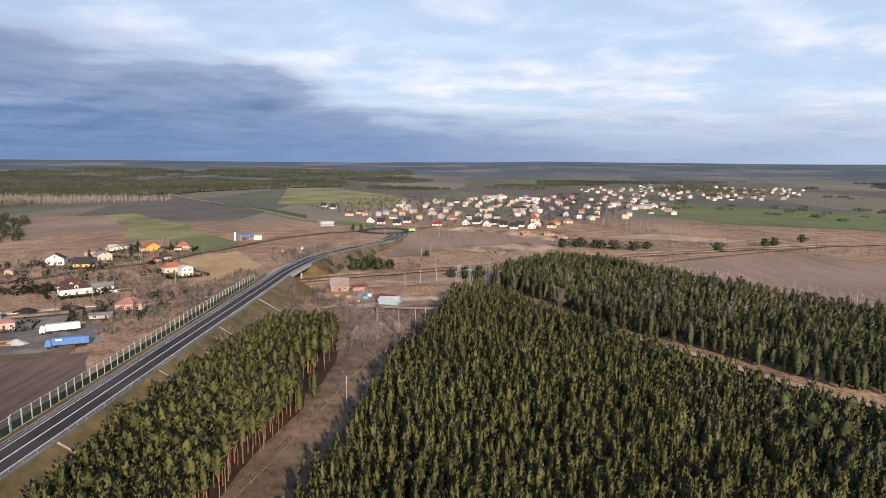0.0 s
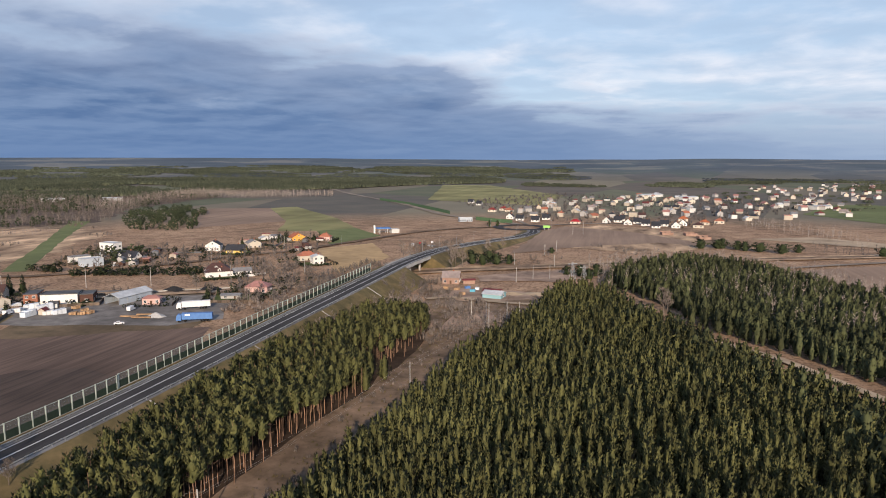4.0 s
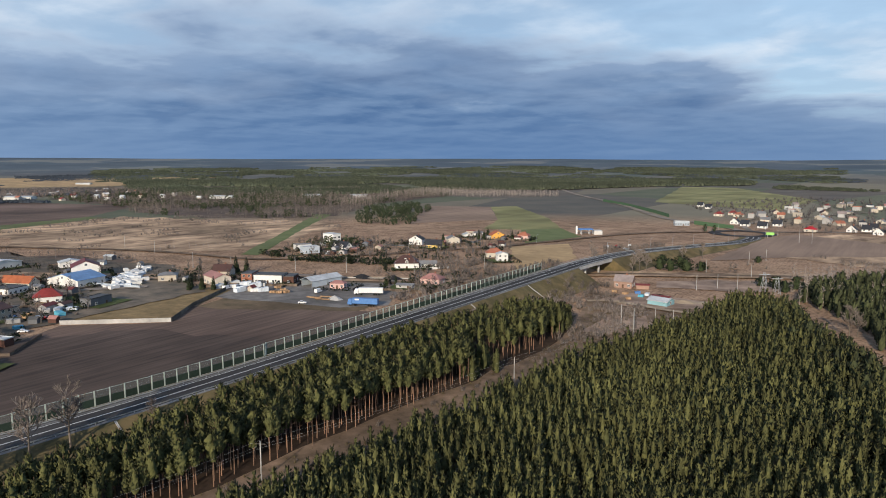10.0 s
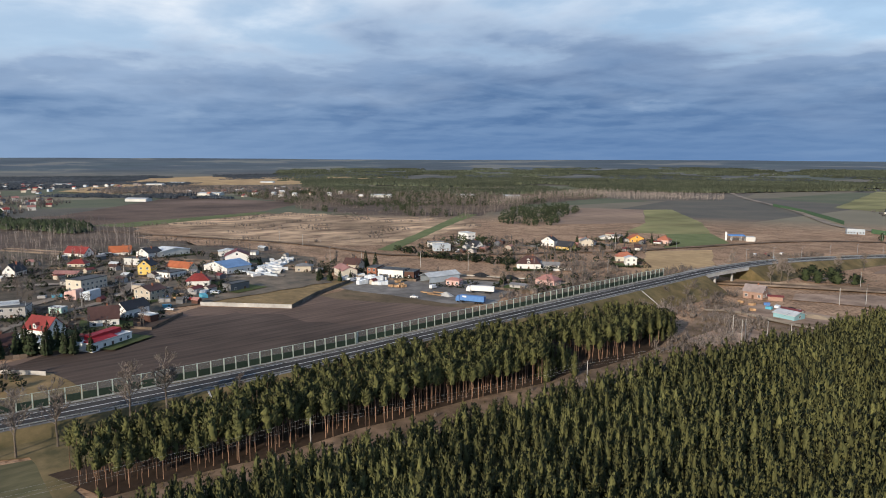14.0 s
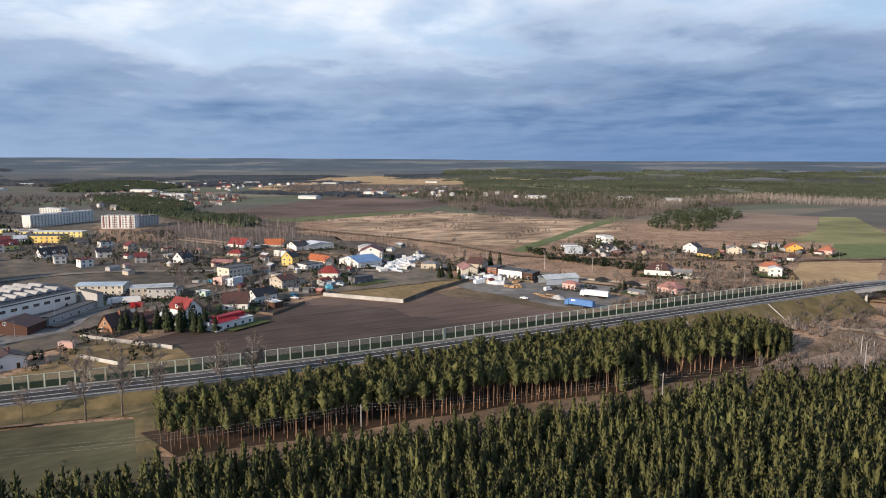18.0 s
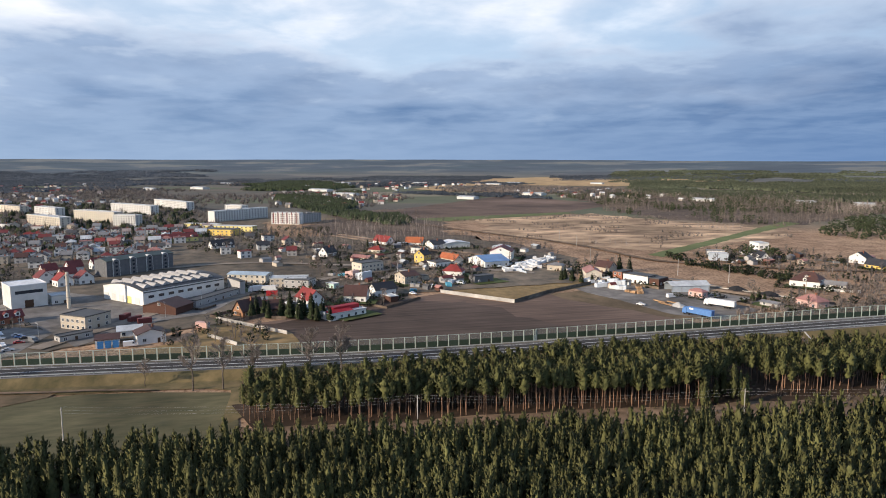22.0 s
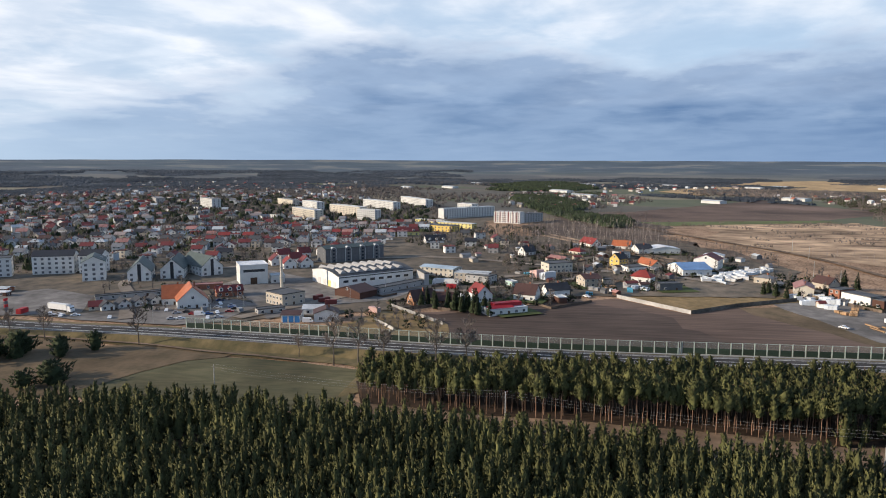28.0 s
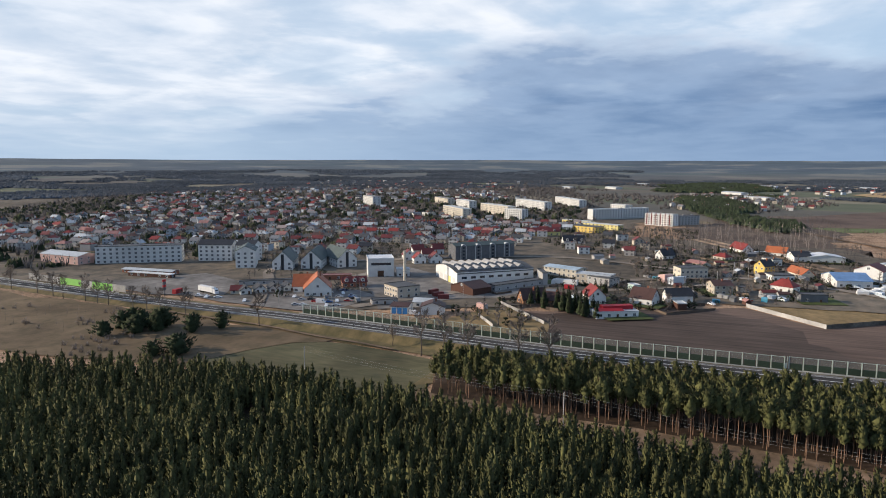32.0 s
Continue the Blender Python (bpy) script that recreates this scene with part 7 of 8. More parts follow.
for x, y in ((23, 824), (36, 836), (47, 806), (58, 822), (66, 800), (76, 776), (86, 800), (97, 782), (107, 812), (40, 858), (-80, 829), (-60, 816), (-50, 850), (-95, 850), (-202, 1132), (-180, 1090)):
    town_house(x, y, -8 + (x % 7), 9, 8, 3.2, "y" if int(x) % 2 else "x", 4.0, "white", "black", "new village houses")
for x, y, rc in ((-137, 956, "red"), (-113, 959, "terracotta"), (-125, 985, "red"), (-13, 799, "brightred"), (131, 828, "orange"), (112, 872, "orange"), (150, 850, "terracotta"), (120, 790, "brown")):
    town_house(x, y, -6, 11, 8.5, 3.2, "hip", 2.8, "cream", rc, "village houses with red roofs")
for x, y in ((82, 703), (104, 700), (113, 672)):
    t = thing("unfinished_house", pose(x, y, 0, 0, 0, 12), "unfinished brick house shell without a roof", "house", "unfinished houses")
    for x0, y0, x1, y1 in ((0, 0, 11, 0.4), (0, 8.6, 11, 9), (0, 0.4, 0.4, 8.6), (10.6, 0.4, 11, 8.6), (5, 0.4, 5.3, 8.6)):
        part("wall", MB().box(x0, y0, -0.1, x1, y1, 3.0 + (y0 > 5) * 0.8), M["w_farmbrick"], t)
H((-143.5, 793), (-126, 803), 9, 5.0, "flat", 0, "bluegrey", "lightgrey", "long grey flat-roofed hall by the roundabout", 6, 2, "far", chimney=False, name="hall", category="hall")
MUTED = ["beige", "grey", "beige", "grey", "cream", "pale"]
fill([(-110, 900), (-70, 870), (60, 880), (180, 880), (330, 980), (420, 1300), (160, 1500), (-60, 1300)], 110, 20, "distant village houses", 0, False, 40, roofs=["brown", "lightgrey", "grey", "terracotta", "maroon", "black", "rose", "rosegrey", "grey"], walls=MUTED)
fill([(300, 1250), (700, 1350), (1000, 1900), (700, 2250), (350, 1900)], 110, 28, "distant village houses", 0, False, 40, roofs=["brown", "grey", "felt", "maroon", "black", "rose"], walls=MUTED)
fill([(-1700, 100), (-1500, 400), (-1900, 700), (-2200, 300)], 50, 30, "distant houses", 60, False, 40)
fill([(-1500, -300), (-1500, -1000), (-2000, -1200), (-2200, -500)], 90, 34, "distant houses", 90, False, 40, walls=MUTED)
fill([(-1290, 560), (-1000, 780), (-1150, 1000), (-1500, 900), (-1600, 700)], 28, 34, "distant houses", 60, False, 40, roofs=["terracotta", "red", "maroon", "white", "lightgrey"])
for x, y, L_, w_ in ((-1010, 830, 50, 20), (-900, 960, 45, 20), (-820, 1010, 40, 18), (-1300, 600, 60, 24), (-1180, 420, 50, 20), (90, 1394, 70, 16), (160, 1330, 50, 16), (330, 1120, 45, 18), (-1600, 150, 80, 22), (-1385, 185, 90, 22), (-2100, 250, 60, 18), (-2130, -100, 60, 18), (-2050, 500, 70, 18), (-2000, 800, 60, 18), (-1900, 1050, 50, 18), (-1750, -260, 60, 18), (-1900, 700, 60, 20), (-1800, -150, 70, 20)):
    town_house(x, y, 40, L_ * 0.8, w_, 5.0, "x", 1.6, "pale", "lightgrey", "distant halls", False)
me = bpy.data.meshes.new("distant_houses")
me.from_pydata(FAR["v"], [], FAR["f"])
for k in FAR["mats"]:
    me.materials.append(k)
me.polygons.foreach_set("material_index", FAR["k"])
me.update()
stuff("distant_houses", me, "small distant houses with pale walls and mixed roofs", "houses")

# ---------------------------------------------------------------- vehicles, poles, walls and clutter
WHEEL = MB().tube((0, -0.11, 0), (0, 0.11, 0), 0.33, 0.33, 12).mesh("wheel", M["rubber"])
BIGWHEEL = MB().tube((0, -0.17, 0), (0, 0.17, 0), 0.5, 0.5, 12).mesh("wheel", M["rubber"])
car_body = {}


def car_meshes(colour, van):
    key = (colour, van)
    if key not in car_body:
        if van:
            side = [(-2.5, 0.35), (2.5, 0.35), (2.5, 1.0), (1.9, 1.15), (1.35, 2.2), (-2.5, 2.25)]
            glass = [(1.0, 1.25), (1.85, 1.25), (1.42, 2.05), (1.0, 2.05)]
            b = MB().prism(side, -0.95, 0.95, 1)
            gl = MB().prism(glass, -0.97, 0.97, 1)
        else:
            b = MB().prism([(-2.1, 0.32), (2.15, 0.32), (2.15, 0.72), (1.0, 0.92), (-1.85, 0.98), (-2.15, 0.85)], -0.87, 0.87, 1)
            b.prism([(-1.35, 0.96), (0.75, 0.92), (0.25, 1.42), (-1.0, 1.45)], -0.74, 0.74, 1)
            gl = MB().prism([(-1.25, 0.99), (0.64, 0.97), (0.22, 1.36), (-0.95, 1.38)], -0.755, 0.755, 1)
        car_body[key] = (b.mesh("body", M["c_" + colour]), gl.mesh("glass", M["pane"]))
    return car_body[key]


def car(x, y, turn, colour, van=False, z=0.33):
    b, gl = car_meshes(colour, van)
    t = thing("van" if van else "car", pose(x, y, z, 0, 0, turn), ("%s panel van parked on grey paving" if van else "%s hatchback car parked on grey paving") % colour, "van" if van else "car", "parked cars")
    part("body", b, None, t)
    part("glass", gl, None, t, "dark car windows")
    for wx in (-1.3, 1.35):
        for wy in (-0.8, 0.8):
            part("wheel", WHEEL, None, t).matrix_basis = pose(wx, wy, 0.33)
    return t


PAINTS = ["white", "silver", "black", "grey", "red", "blue", "white", "silver", "white"]
for k, (x, y) in enumerate([(-170, -61), (-165, -53), (-168, -49), (-173, -43), (-164, -44), (-166, -37), (-169, -34), (-153, -49), (-154, -45), (-157, -33), (-185, -34), (-179, -29), (-173, -24), (-172, -29), (-197, -46), (-189, -42), (-180, -39),
                            (-152, -110), (-151, -104), (-225, 136), (-263, 66), (-231, 132), (-255, 166), (-270, 160), (-154, -112), (-153, -106), (-153, -98), (-151, -79), (-256, -134), (-258, -127), (-260, -121), (-277, -146), (-182, -32), (-182, 258), (-300, 400), (-306, 408), (-322, 398),
                            (-118, 560), (-124, 566), (-112, 552), (-130, 575), (-276, 276), (-238, 148), (-160, -29), (-188, -50)]):
    car(x, y, (k * 47) % 30 + (95 if k % 3 else 20), PAINTS[k % 9], k % 9 == 3)
for x, y, c in ((-157, 16, "white"), (-163, -40, "white"), (-120, 580, "white"), (-132, 560, "white"), (-196, 284, "white"), (-247, 262, "white")):
    car(x, y, 100, c, True)


def lorry(p1, p2, skin, label, cab_first=True):
    """A lorry with a box trailer, from p1 to p2; the cab stands at p1 or at p2."""
    m, L = place(p1, p2)
    if not cab_first:
        m = place(p2, p1)[0]
    L = 16.0
    t = thing("lorry", m @ Matrix.Translation((0, 0, 0.3)), label, "lorry")
    part("cab", MB().prism([(0.1, 0.6), (2.3, 0.6), (2.3, 3.3), (0.9, 3.6), (0.25, 2.6), (0.0, 1.4)], -1.22, 1.22, 1), M["c_white"] if skin != "tarpblue" else M["tarpblue"], t)
    part("windscreen", MB().prism([(0.12, 1.7), (0.35, 1.7), (0.75, 2.9), (0.55, 3.0), (0.2, 2.55)], -1.1, 1.1, 1), M["pane"], t)
    part("trailer", MB().box(2.6, -1.27, 1.15, L, 1.27, 3.95).box(2.55, -1.29, 1.15, 2.75, 1.29, 4.0), M[skin], t)
    part("chassis", MB().box(1.0, -0.5, 0.7, L - 0.3, 0.5, 1.15), M["rubber"], t)
    for wx in (1.2, 4.0, 11.2, 12.5, 13.8):
        for wy in (-1.05, 1.05):
            part("wheel", BIGWHEEL, None, t).matrix_basis = pose(wx, wy, 0.5)
    if skin == "tarpblue":
        part("logo_patch", MB().box(4.0, -1.30, 2.9, 6.2, -1.27, 3.7), M["c_white"], t, "white sign patch on the tarpaulin")
    return t


lorry((-160, 268.7), (-145.6, 274.7), "tarpblue", "articulated lorry with a blue tarpaulin trailer")
lorry((-175.5, 291), (-160.5, 300), "tarpwhite", "articulated lorry with a white box trailer")
lorry((-164.2, -121), (-159.4, -104), "tarpwhite", "white articulated lorry in a lorry park", False)
lorry((-264, 58), (-262, 72), "tarpwhite", "white articulated lorry beside a works")

# concrete walls
def wall_line(pts, h, material, label, bay=2.5, name="garden_wall"):
    t = thing(name, Matrix(), label, "wall")
    for (x0, y0), (x1, y1) in zip(pts, pts[1:]):
        m, L = place((x0, y0), (x1, y1))
        n = max(1, int(L / bay))
        for k in range(n):
            w = L / n
            part("panel", MB().box(k * w + 0.1, -0.06, 0, (k + 1) * w - 0.1, 0.06, h).box(k * w + 0.1, -0.09, h - 0.12, (k + 1) * w - 0.1, 0.09, h), M[material], t).matrix_basis = m
            part("post", MB().box(k * w - 0.1, -0.12, 0, k * w + 0.1, 0.12, h + 0.1), M[material], t).matrix_basis = m


wall_line([(-240, 164.5), (-203.3, 196.2)], 2.0, "concrete", "pale concrete panel wall along a ploughed field", 3.0)
wall_line([(-203.3, 196.2), (-224, 223), (-245, 260)], 2.0, "shadewall", "long weathered concrete wall beside a plot, shade in its dark colour", 3.0)
wall_line([(-199, 46), (-163, 78)], 1.7, "concrete", "pale concrete garden wall", 3.0)
wall_line([(-167, 45), (-149, 58)], 1.6, "concrete", "short pale concrete wall", 3.0)
wall_line([(-224, 404), (-205, 382), (-190, 388), (-184, 398)], 1.5, "w_white", "white garden wall round a villa", 3.0)
wall_line([(-214, 325), (-176, 347)], 1.4, "concrete", "low concrete wall behind coal heaps", 3.0)
wall_line([(-290, 235), (-322, 225), (-345, 268)], 2.0, "w_bluegrey", "grey metal fence round a store yard", 4.0)
wall_line([(-215, 120), (-205, 128), (-226, 150)], 1.2, "fence", "low wooden garden fence", 3.0, "garden_fence")
wall_line([(-266, 536), (-244, 528), (-262, 592)], 1.6, "w_darkgrey", "dark slatted garden fence along a plot", 4.0, "garden_fence")
wall_line([(-300, 470), (-282, 476), (-296, 510)], 1.4, "w_darkgrey", "dark slatted garden fence along a plot", 4.0, "garden_fence")


def heap(x, y, r, h, material, label, seed):
    rng = random.Random(seed)
    b = MB()
    rings = [[(x + r * f * (1 + rng.uniform(-0.12, 0.12)) * math.cos(a * math.tau / 14), y + 0.7 * r * f * (1 + rng.uniform(-0.12, 0.12)) * math.sin(a * math.tau / 14), 0.2 + h * (1 - f) ** 1.1 + rng.uniform(-0.05, 0.05) * h) for a in range(14)] for f in (1.0, 0.7, 0.4, 0.15)]
    for p, q in zip(rings, rings[1:]):
        for k in range(14):
            b.poly([p[k], p[(k + 1) % 14], q[(k + 1) % 14], q[k]])
    b.poly(rings[-1])
    return solo("mound", b, M[material], Matrix(), label, "heap", "heaps in the yard")


heap(-206, 333, 9, 3.2, "coal", "black coal heap in a gravel yard", 1)
heap(-188, 341, 9, 3.0, "coal", "black coal heap in a gravel yard", 2)
heap(-176, 276, 5, 2.2, "gravelheap", "pale gravel heap in a gravel yard", 3)
heap(-6, 375, 9, 1.2, "sand", "low sand heap beside a farm shed", 4)
heap(-20, 372, 8, 1.4, "sand", "low sand heap beside a farm shed", 5)


def stack(x, y, w, d, h, turn, material, label, name="stack", rows=3):
    t = thing(name, pose(x, y, 0.3, 0, 0, turn), label, "stack", "stacked goods")
    for k in range(rows):
        a = w * k / rows
        part("block", MB().box(a, 0, 0, a + w / rows - 0.12, d, h * (0.8 + 0.2 * ((k * 7) % 3) / 2)), M[material], t)
    return t


for k, (x, y) in enumerate([(-249, 265), (-239, 262), (-248, 272), (-229, 264), (-225, 266), (-239, 272), (-256, 273), (-252, 258), (-233, 258)]):
    stack(x, y, 5 + k % 3, 3, 2.0 + 0.4 * (k % 3), 20 + k * 9, "sheetpale" if k % 3 else "tarpwhite", "pale sheeted stacks of goods in a yard")
for k, (x, y) in enumerate([(-218, 268), (-214, 269), (-217, 275), (-225, 279), (-210, 272)]):
    stack(x, y, 3.5, 2.5, 1.4, 15 + k * 17, "timber", "stacked timber bundles in a yard")
for k, (x, y) in enumerate([(-192, 271), (-185, 270), (-187, 276)]):
    stack(x, y, 9, 1.2, 0.6, 12 + k * 3, "timber", "long flat timber piles in a yard", rows=2)
for k, (x, y) in enumerate([(-317, 234), (-303, 230), (-316, 241), (-303, 238), (-311, 247), (-330, 247), (-299, 223), (-325, 252), (-343, 265), (-328, 261), (-338, 270), (-344, 278), (-349, 265), (-322, 242), (-308, 243), (-333, 256), (-352, 280), (-320, 256)]):
    stack(x, y, 6 + k % 3, 2.6, 2.4, 30 + k * 11, ("tarpwhite", "sheetpale", "tarpwhite", "w_pale")[k % 4], "white caravans and sheeted goods in a store yard", "stack", 2)
for k in range(30):
    a, b = random.Random(k).random(), random.Random(k + 99).random()
    stack(-302 - 44 * a - 6 * b, 226 + 48 * a + 9 * (b - 0.5), 3.5 + 2 * b, 2.4, 1.6 + b, 20 + k * 37, ("tarpwhite", "sheetpale", "tarpwhite", "w_white")[k % 4], "white sheeted goods in a store yard", "stack", 2)
stack(-300, 116, 7, 6, 5.4, 40, "w_pink" if "w_pink" in M else "timber", "pink block stacks beside a lane")
stack(-294, 122, 6, 9, 5.0, 40, "sheetpale", "white and pink wrapped block stacks beside a lane")
for k, (x, y) in enumerate([(-313, 106), (-308, 112), (-264, 161), (-256, 163), (-268, 174), (-255, 175), (-288, 182), (-264, 186), (-260, 157), (-248, 152), (-282, 186), (-272, 180)]):
    stack(x, y, 4.0 + k % 3, 3, 1.6 + 0.3 * (k % 3), 60 + k * 23, ("w_grey", "bluesheet", "timber", "sheetpale")[k % 4], "garden store of sheeted goods and boxes", rows=2)
for k, (x, y, c) in enumerate([(-184, 38, "w_pink"), (-252, 68, "r_brightred"), (-196, 12, "r_maroon"), (-200, 8, "r_maroon"), (-206, 4, "r_maroon"), (-152, -126, "r_brightred")]):
    t = thing("container", pose(x, y, 0.3, 0, 0, 60 + k * 25), "weathered steel container on a yard", "container", "steel containers")
    part("body", MB().box(0, 0, 0.1, 6, 2.4, 2.6), M[c], t)
    part("door", MB().box(5.98, 0.1, 0.2, 6.06, 2.3, 2.5), M["w_grey"], t)
for k, (x, y, c) in enumerate([(-44, 372, "bluesheet"), (-48, 380, "tarpblue"), (-52, 374, "timber"), (-40, 378, "sheetpale"), (-28, 376, "w_grey"), (-32, 379, "rubber"), (-58, 380, "timber"), (-46, 365, "timber")]):
    stack(x, y, 3.0, 2.2, 1.5, k * 31, c, "farmyard clutter under faded sheets", rows=2)


# poles and wires
def pole(x, y, h, label="tall pale concrete power pole with a crossarm", arm=1.1, double=False):
    t = thing("power_pole", pose(x, y, 0, 0, 0, 25), label, "pole", "power poles")
    for s in ((-0.8, 0.8) if double else (0,)):
        part("shaft", MB().tube((s, 0, -0.1), (s * 0.25, 0, h), 0.19, 0.12, 7), M["concrete"], t)
    part("crossarm", MB().box(-arm, -0.06, h - 0.7, arm, 0.06, h - 0.58), M["barkgrey"], t)
    for s in (-arm + 0.1, 0, arm - 0.1):
        part("insulator", MB().tube((s, 0, h - 0.55), (s, 0, h - 0.25), 0.06, 0.04, 6), M["rubber"], t)
    return t


POLES = [(-19, 291, 12), (-12, 298, 11.5), (-22, 301, 10), (-30, 307, 9.5), (-8, 311, 9), (-23, 411, 9), (-14, 422, 9), (-4, 426, 9), (-33, 476, 9), (-5, 473, 9), (-17, 532, 9), (-10, 558, 9), (-4, 689, 13), (6, 690, 13),
         (-262, 330, 11), (-290, 300, 11), (-230, 345, 11), (-190, 366, 11), (-160, 405, 10), (-330, 300, 11), (-250, 452, 10), (-232, 520, 10), (-300, 150, 9), (-275, 118, 9), (-345, 160, 9), (-420, 330, 10), (-470, 335, 10)]
for x, y, h in POLES:
    pole(x, y, h)
wires = thing("power_line", Matrix(), "thin dark sagging power wires between poles", "power line")
for i, j in ((1, 5), (5, 6), (6, 7), (2, 1), (2, 3), (0, 1), (14, 15), (15, 19), (14, 16), (16, 17)):
    (x0, y0, h0), (x1, y1, h1) = POLES[i], POLES[j]
    w = MB()
    rings = []
    for k in range(9):
        f = k / 8
        p = (x0 + (x1 - x0) * f, y0 + (y1 - y0) * f, (h0 + (h1 - h0) * f) - 0.3 - 4 * f * (1 - f) * 0.9)
        rings.append([(p[0], p[1], p[2] + 0.025), (p[0] - 0.02, p[1] + 0.02, p[2] - 0.015), (p[0] + 0.02, p[1] - 0.02, p[2] - 0.015)])
    w.v = [v for r in rings for v in r]
    w.f = [(3 * k + a, 3 * k + (a + 1) % 3, 3 * k + 3 + (a + 1) % 3, 3 * k + 3 + a) for k in range(8) for a in range(3)]
    part("wire", w, M["rubber"], wires)


ride_poles = [(-12, 298, 11.5), (-29.6, 204.5, 10.0), (-46, 112, 10.0), (-59.9, 18, 9.5)]
for x, y, h in ride_poles[1:]:
    pole(x, y, h, "pale wooden power pole beside the forest ride", 1.3)
ride_line = thing("power_line", Matrix(), "thin pale sagging wires along the forest ride", "power line")
for (x0, y0, h0), (x1, y1, h1) in zip(ride_poles, ride_poles[1:]):
    a, b = Vector((x0, y0, h0 - 0.3)), Vector((x1, y1, h1 - 0.3))
    across = Vector((b.y - a.y, a.x - b.x, 0)).normalized()
    for o, drop in ((-1.2, 0.0), (0.0, -1.3), (1.2, 0.0)):
        w, last = MB(), None
        for k in range(11):
            f = k / 10
            q = a.lerp(b, f) + across * o + Vector((0, 0, drop - 4 * f * (1 - f) * 1.5))
            if last is not None:
                w.tube(last, q, 0.012, 0.012, 3, False)
            last = q
        part("wire", w, M["concrete"], ride_line)


def pylon(x, y, h):
    t = thing("lattice_pylon", pose(x, y, 0, 0, 0, 30), "grey steel lattice pylon at a wood's edge", "pylon", "lattice pylons")
    for sx in (-1, 1):
        for sy in (-1, 1):
            part("leg", MB().tube((sx * 1.6, sy * 1.6, 0), (sx * 0.4, sy * 0.4, h), 0.11, 0.08, 5), M["galv"], t)
    for k in range(5):
        z0, z1 = h * k / 5, h * (k + 1) / 5
        r0, r1 = 1.6 - 1.2 * k / 5, 1.6 - 1.2 * (k + 1) / 5
        for sx, sy, tx, ty in ((-1, -1, 1, -1), (1, -1, 1, 1), (1, 1, -1, 1), (-1, 1, -1, -1)):
            part("brace", MB().tube((sx * r0, sy * r0, z0), (tx * r1, ty * r1, z1), 0.06, 0.06, 4), M["galv"], t)
    part("crossarm", MB().box(-3.0, -0.1, h - 1.2, 3.0, 0.1, h - 0.9), M["galv"], t)
    return t


pylon(10, 425, 11.5)
pylon(17, 423, 10.0)


def lamp(x, y, h=8.0, turn=0, z=0.0):
    t = thing("street_lamp", pose(x, y, z, 0, 0, turn), "slim grey street lamp with a single arm", "street lamp", "street lamps")
    part("pole", MB().tube((0, 0, 0), (0, 0, h), 0.09, 0.06, 6), M["galv"], t)
    part("arm", MB().tube((0, 0, h), (1.3, 0, h + 0.25), 0.05, 0.04, 5), M["galv"], t)
    part("lantern", MB().box(1.1, -0.14, h + 0.18, 1.7, 0.14, h + 0.32), M["concrete"], t)


for x, y in ((-172, -39), (-173, -22), (-201, -38), (-146, -54), (-208, 22), (-232, 36), (-266, 92), (-298, 130), (-326, 168), (-60, 700), (-36, 716), (-30, 750), (-96, 742), (-90, 770), (-250, 440), (-222, 498), (-196, 556)):
    lamp(x, y, 8.0, x * 7)
for y in (470, 500, 530, 560, 590, 620, 650):
    p, r = on_road(y)
    lamp(p.x - r.x * 6.4, p.y - r.y * 6.4, 9.0, math.degrees(math.atan2(r.y, r.x)), p.z - 0.3)

# works chimney and signs
ch = thing("works_chimney", pose(-241, -28.7, 0), "tall pale concrete works chimney with rings", "chimney")
part("shaft", MB().tube((0, 0, 0), (0, 0, 19), 0.95, 0.75, 14), M["w_cream"], ch)
for z in (6, 12, 17.5):
    part("ring", MB().tube((0, 0, z), (0, 0, z + 0.35), 1.15, 1.15, 14), M["w_grey"], ch)
sg = thing("sign_tower", pose(-149, -131, 0), "tall red and dark sign tower by the road", "sign")
part("post", MB().box(-0.3, -0.2, 0, 0.3, 0.2, 8), M["w_darkgrey"], sg)
for k in range(4):
    part("board", MB().box(-1.1, -0.28, 3.0 + k * 1.5, 1.1, 0.28, 4.3 + k * 1.5), M["r_brightred" if k % 2 else "w_darkgrey"], sg)
bb = thing("road_sign", pose(-33, 724, 0, 0, 0, 10), "green direction sign on two posts at a roundabout", "sign")
for s in (-2.2, 2.2):
    part("post", MB().box(s - 0.1, -0.1, 0, s + 0.1, 0.1, 2.5), M["galv"], bb)
part("board", MB().box(-3.5, -0.06, 2.5, 3.5, 0.06, 5.0), M["limepanel"], bb)
st = thing("petrol_station", pose(-191, 654, 0, 0, 0, 35), "small blue and white petrol station canopy", "petrol station")
part("canopy", MB().box(-7, -5, 4.6, 7, 5, 5.6), M["tarpblue"], st)
part("sign", MB().box(-9.5, -0.4, 0, -7.8, 0.4, 8), M["tarpwhite"], st)
for sx in (-4, 4):
    for sy in (-3, 3):
        part("column", MB().tube((sx, sy, 0), (sx, sy, 4.6), 0.25, 0.25, 8), M["w_white"], st)
part("shop", MB().box(8, -5, 0, 16, 5, 4), M["w_pale"], st)

# garden growth among the houses, uncountable
def growth(name, polys, tpl, step, size, material, label, category, keep, wide=1.0):
    P = np.concatenate([scatter(p, step, RNG, keep=keep) for p in polys])
    A = np.array(PLOTS)
    d = np.hypot(P[:, None, 0] - A[None, :, 0], P[:, None, 1] - A[None, :, 1]) - A[None, :, 2]
    P = P[d.min(1) > 0]
    stuff(name, forest_mesh(name, tpl, P, size, RNG, material, wide=wide), label, category)


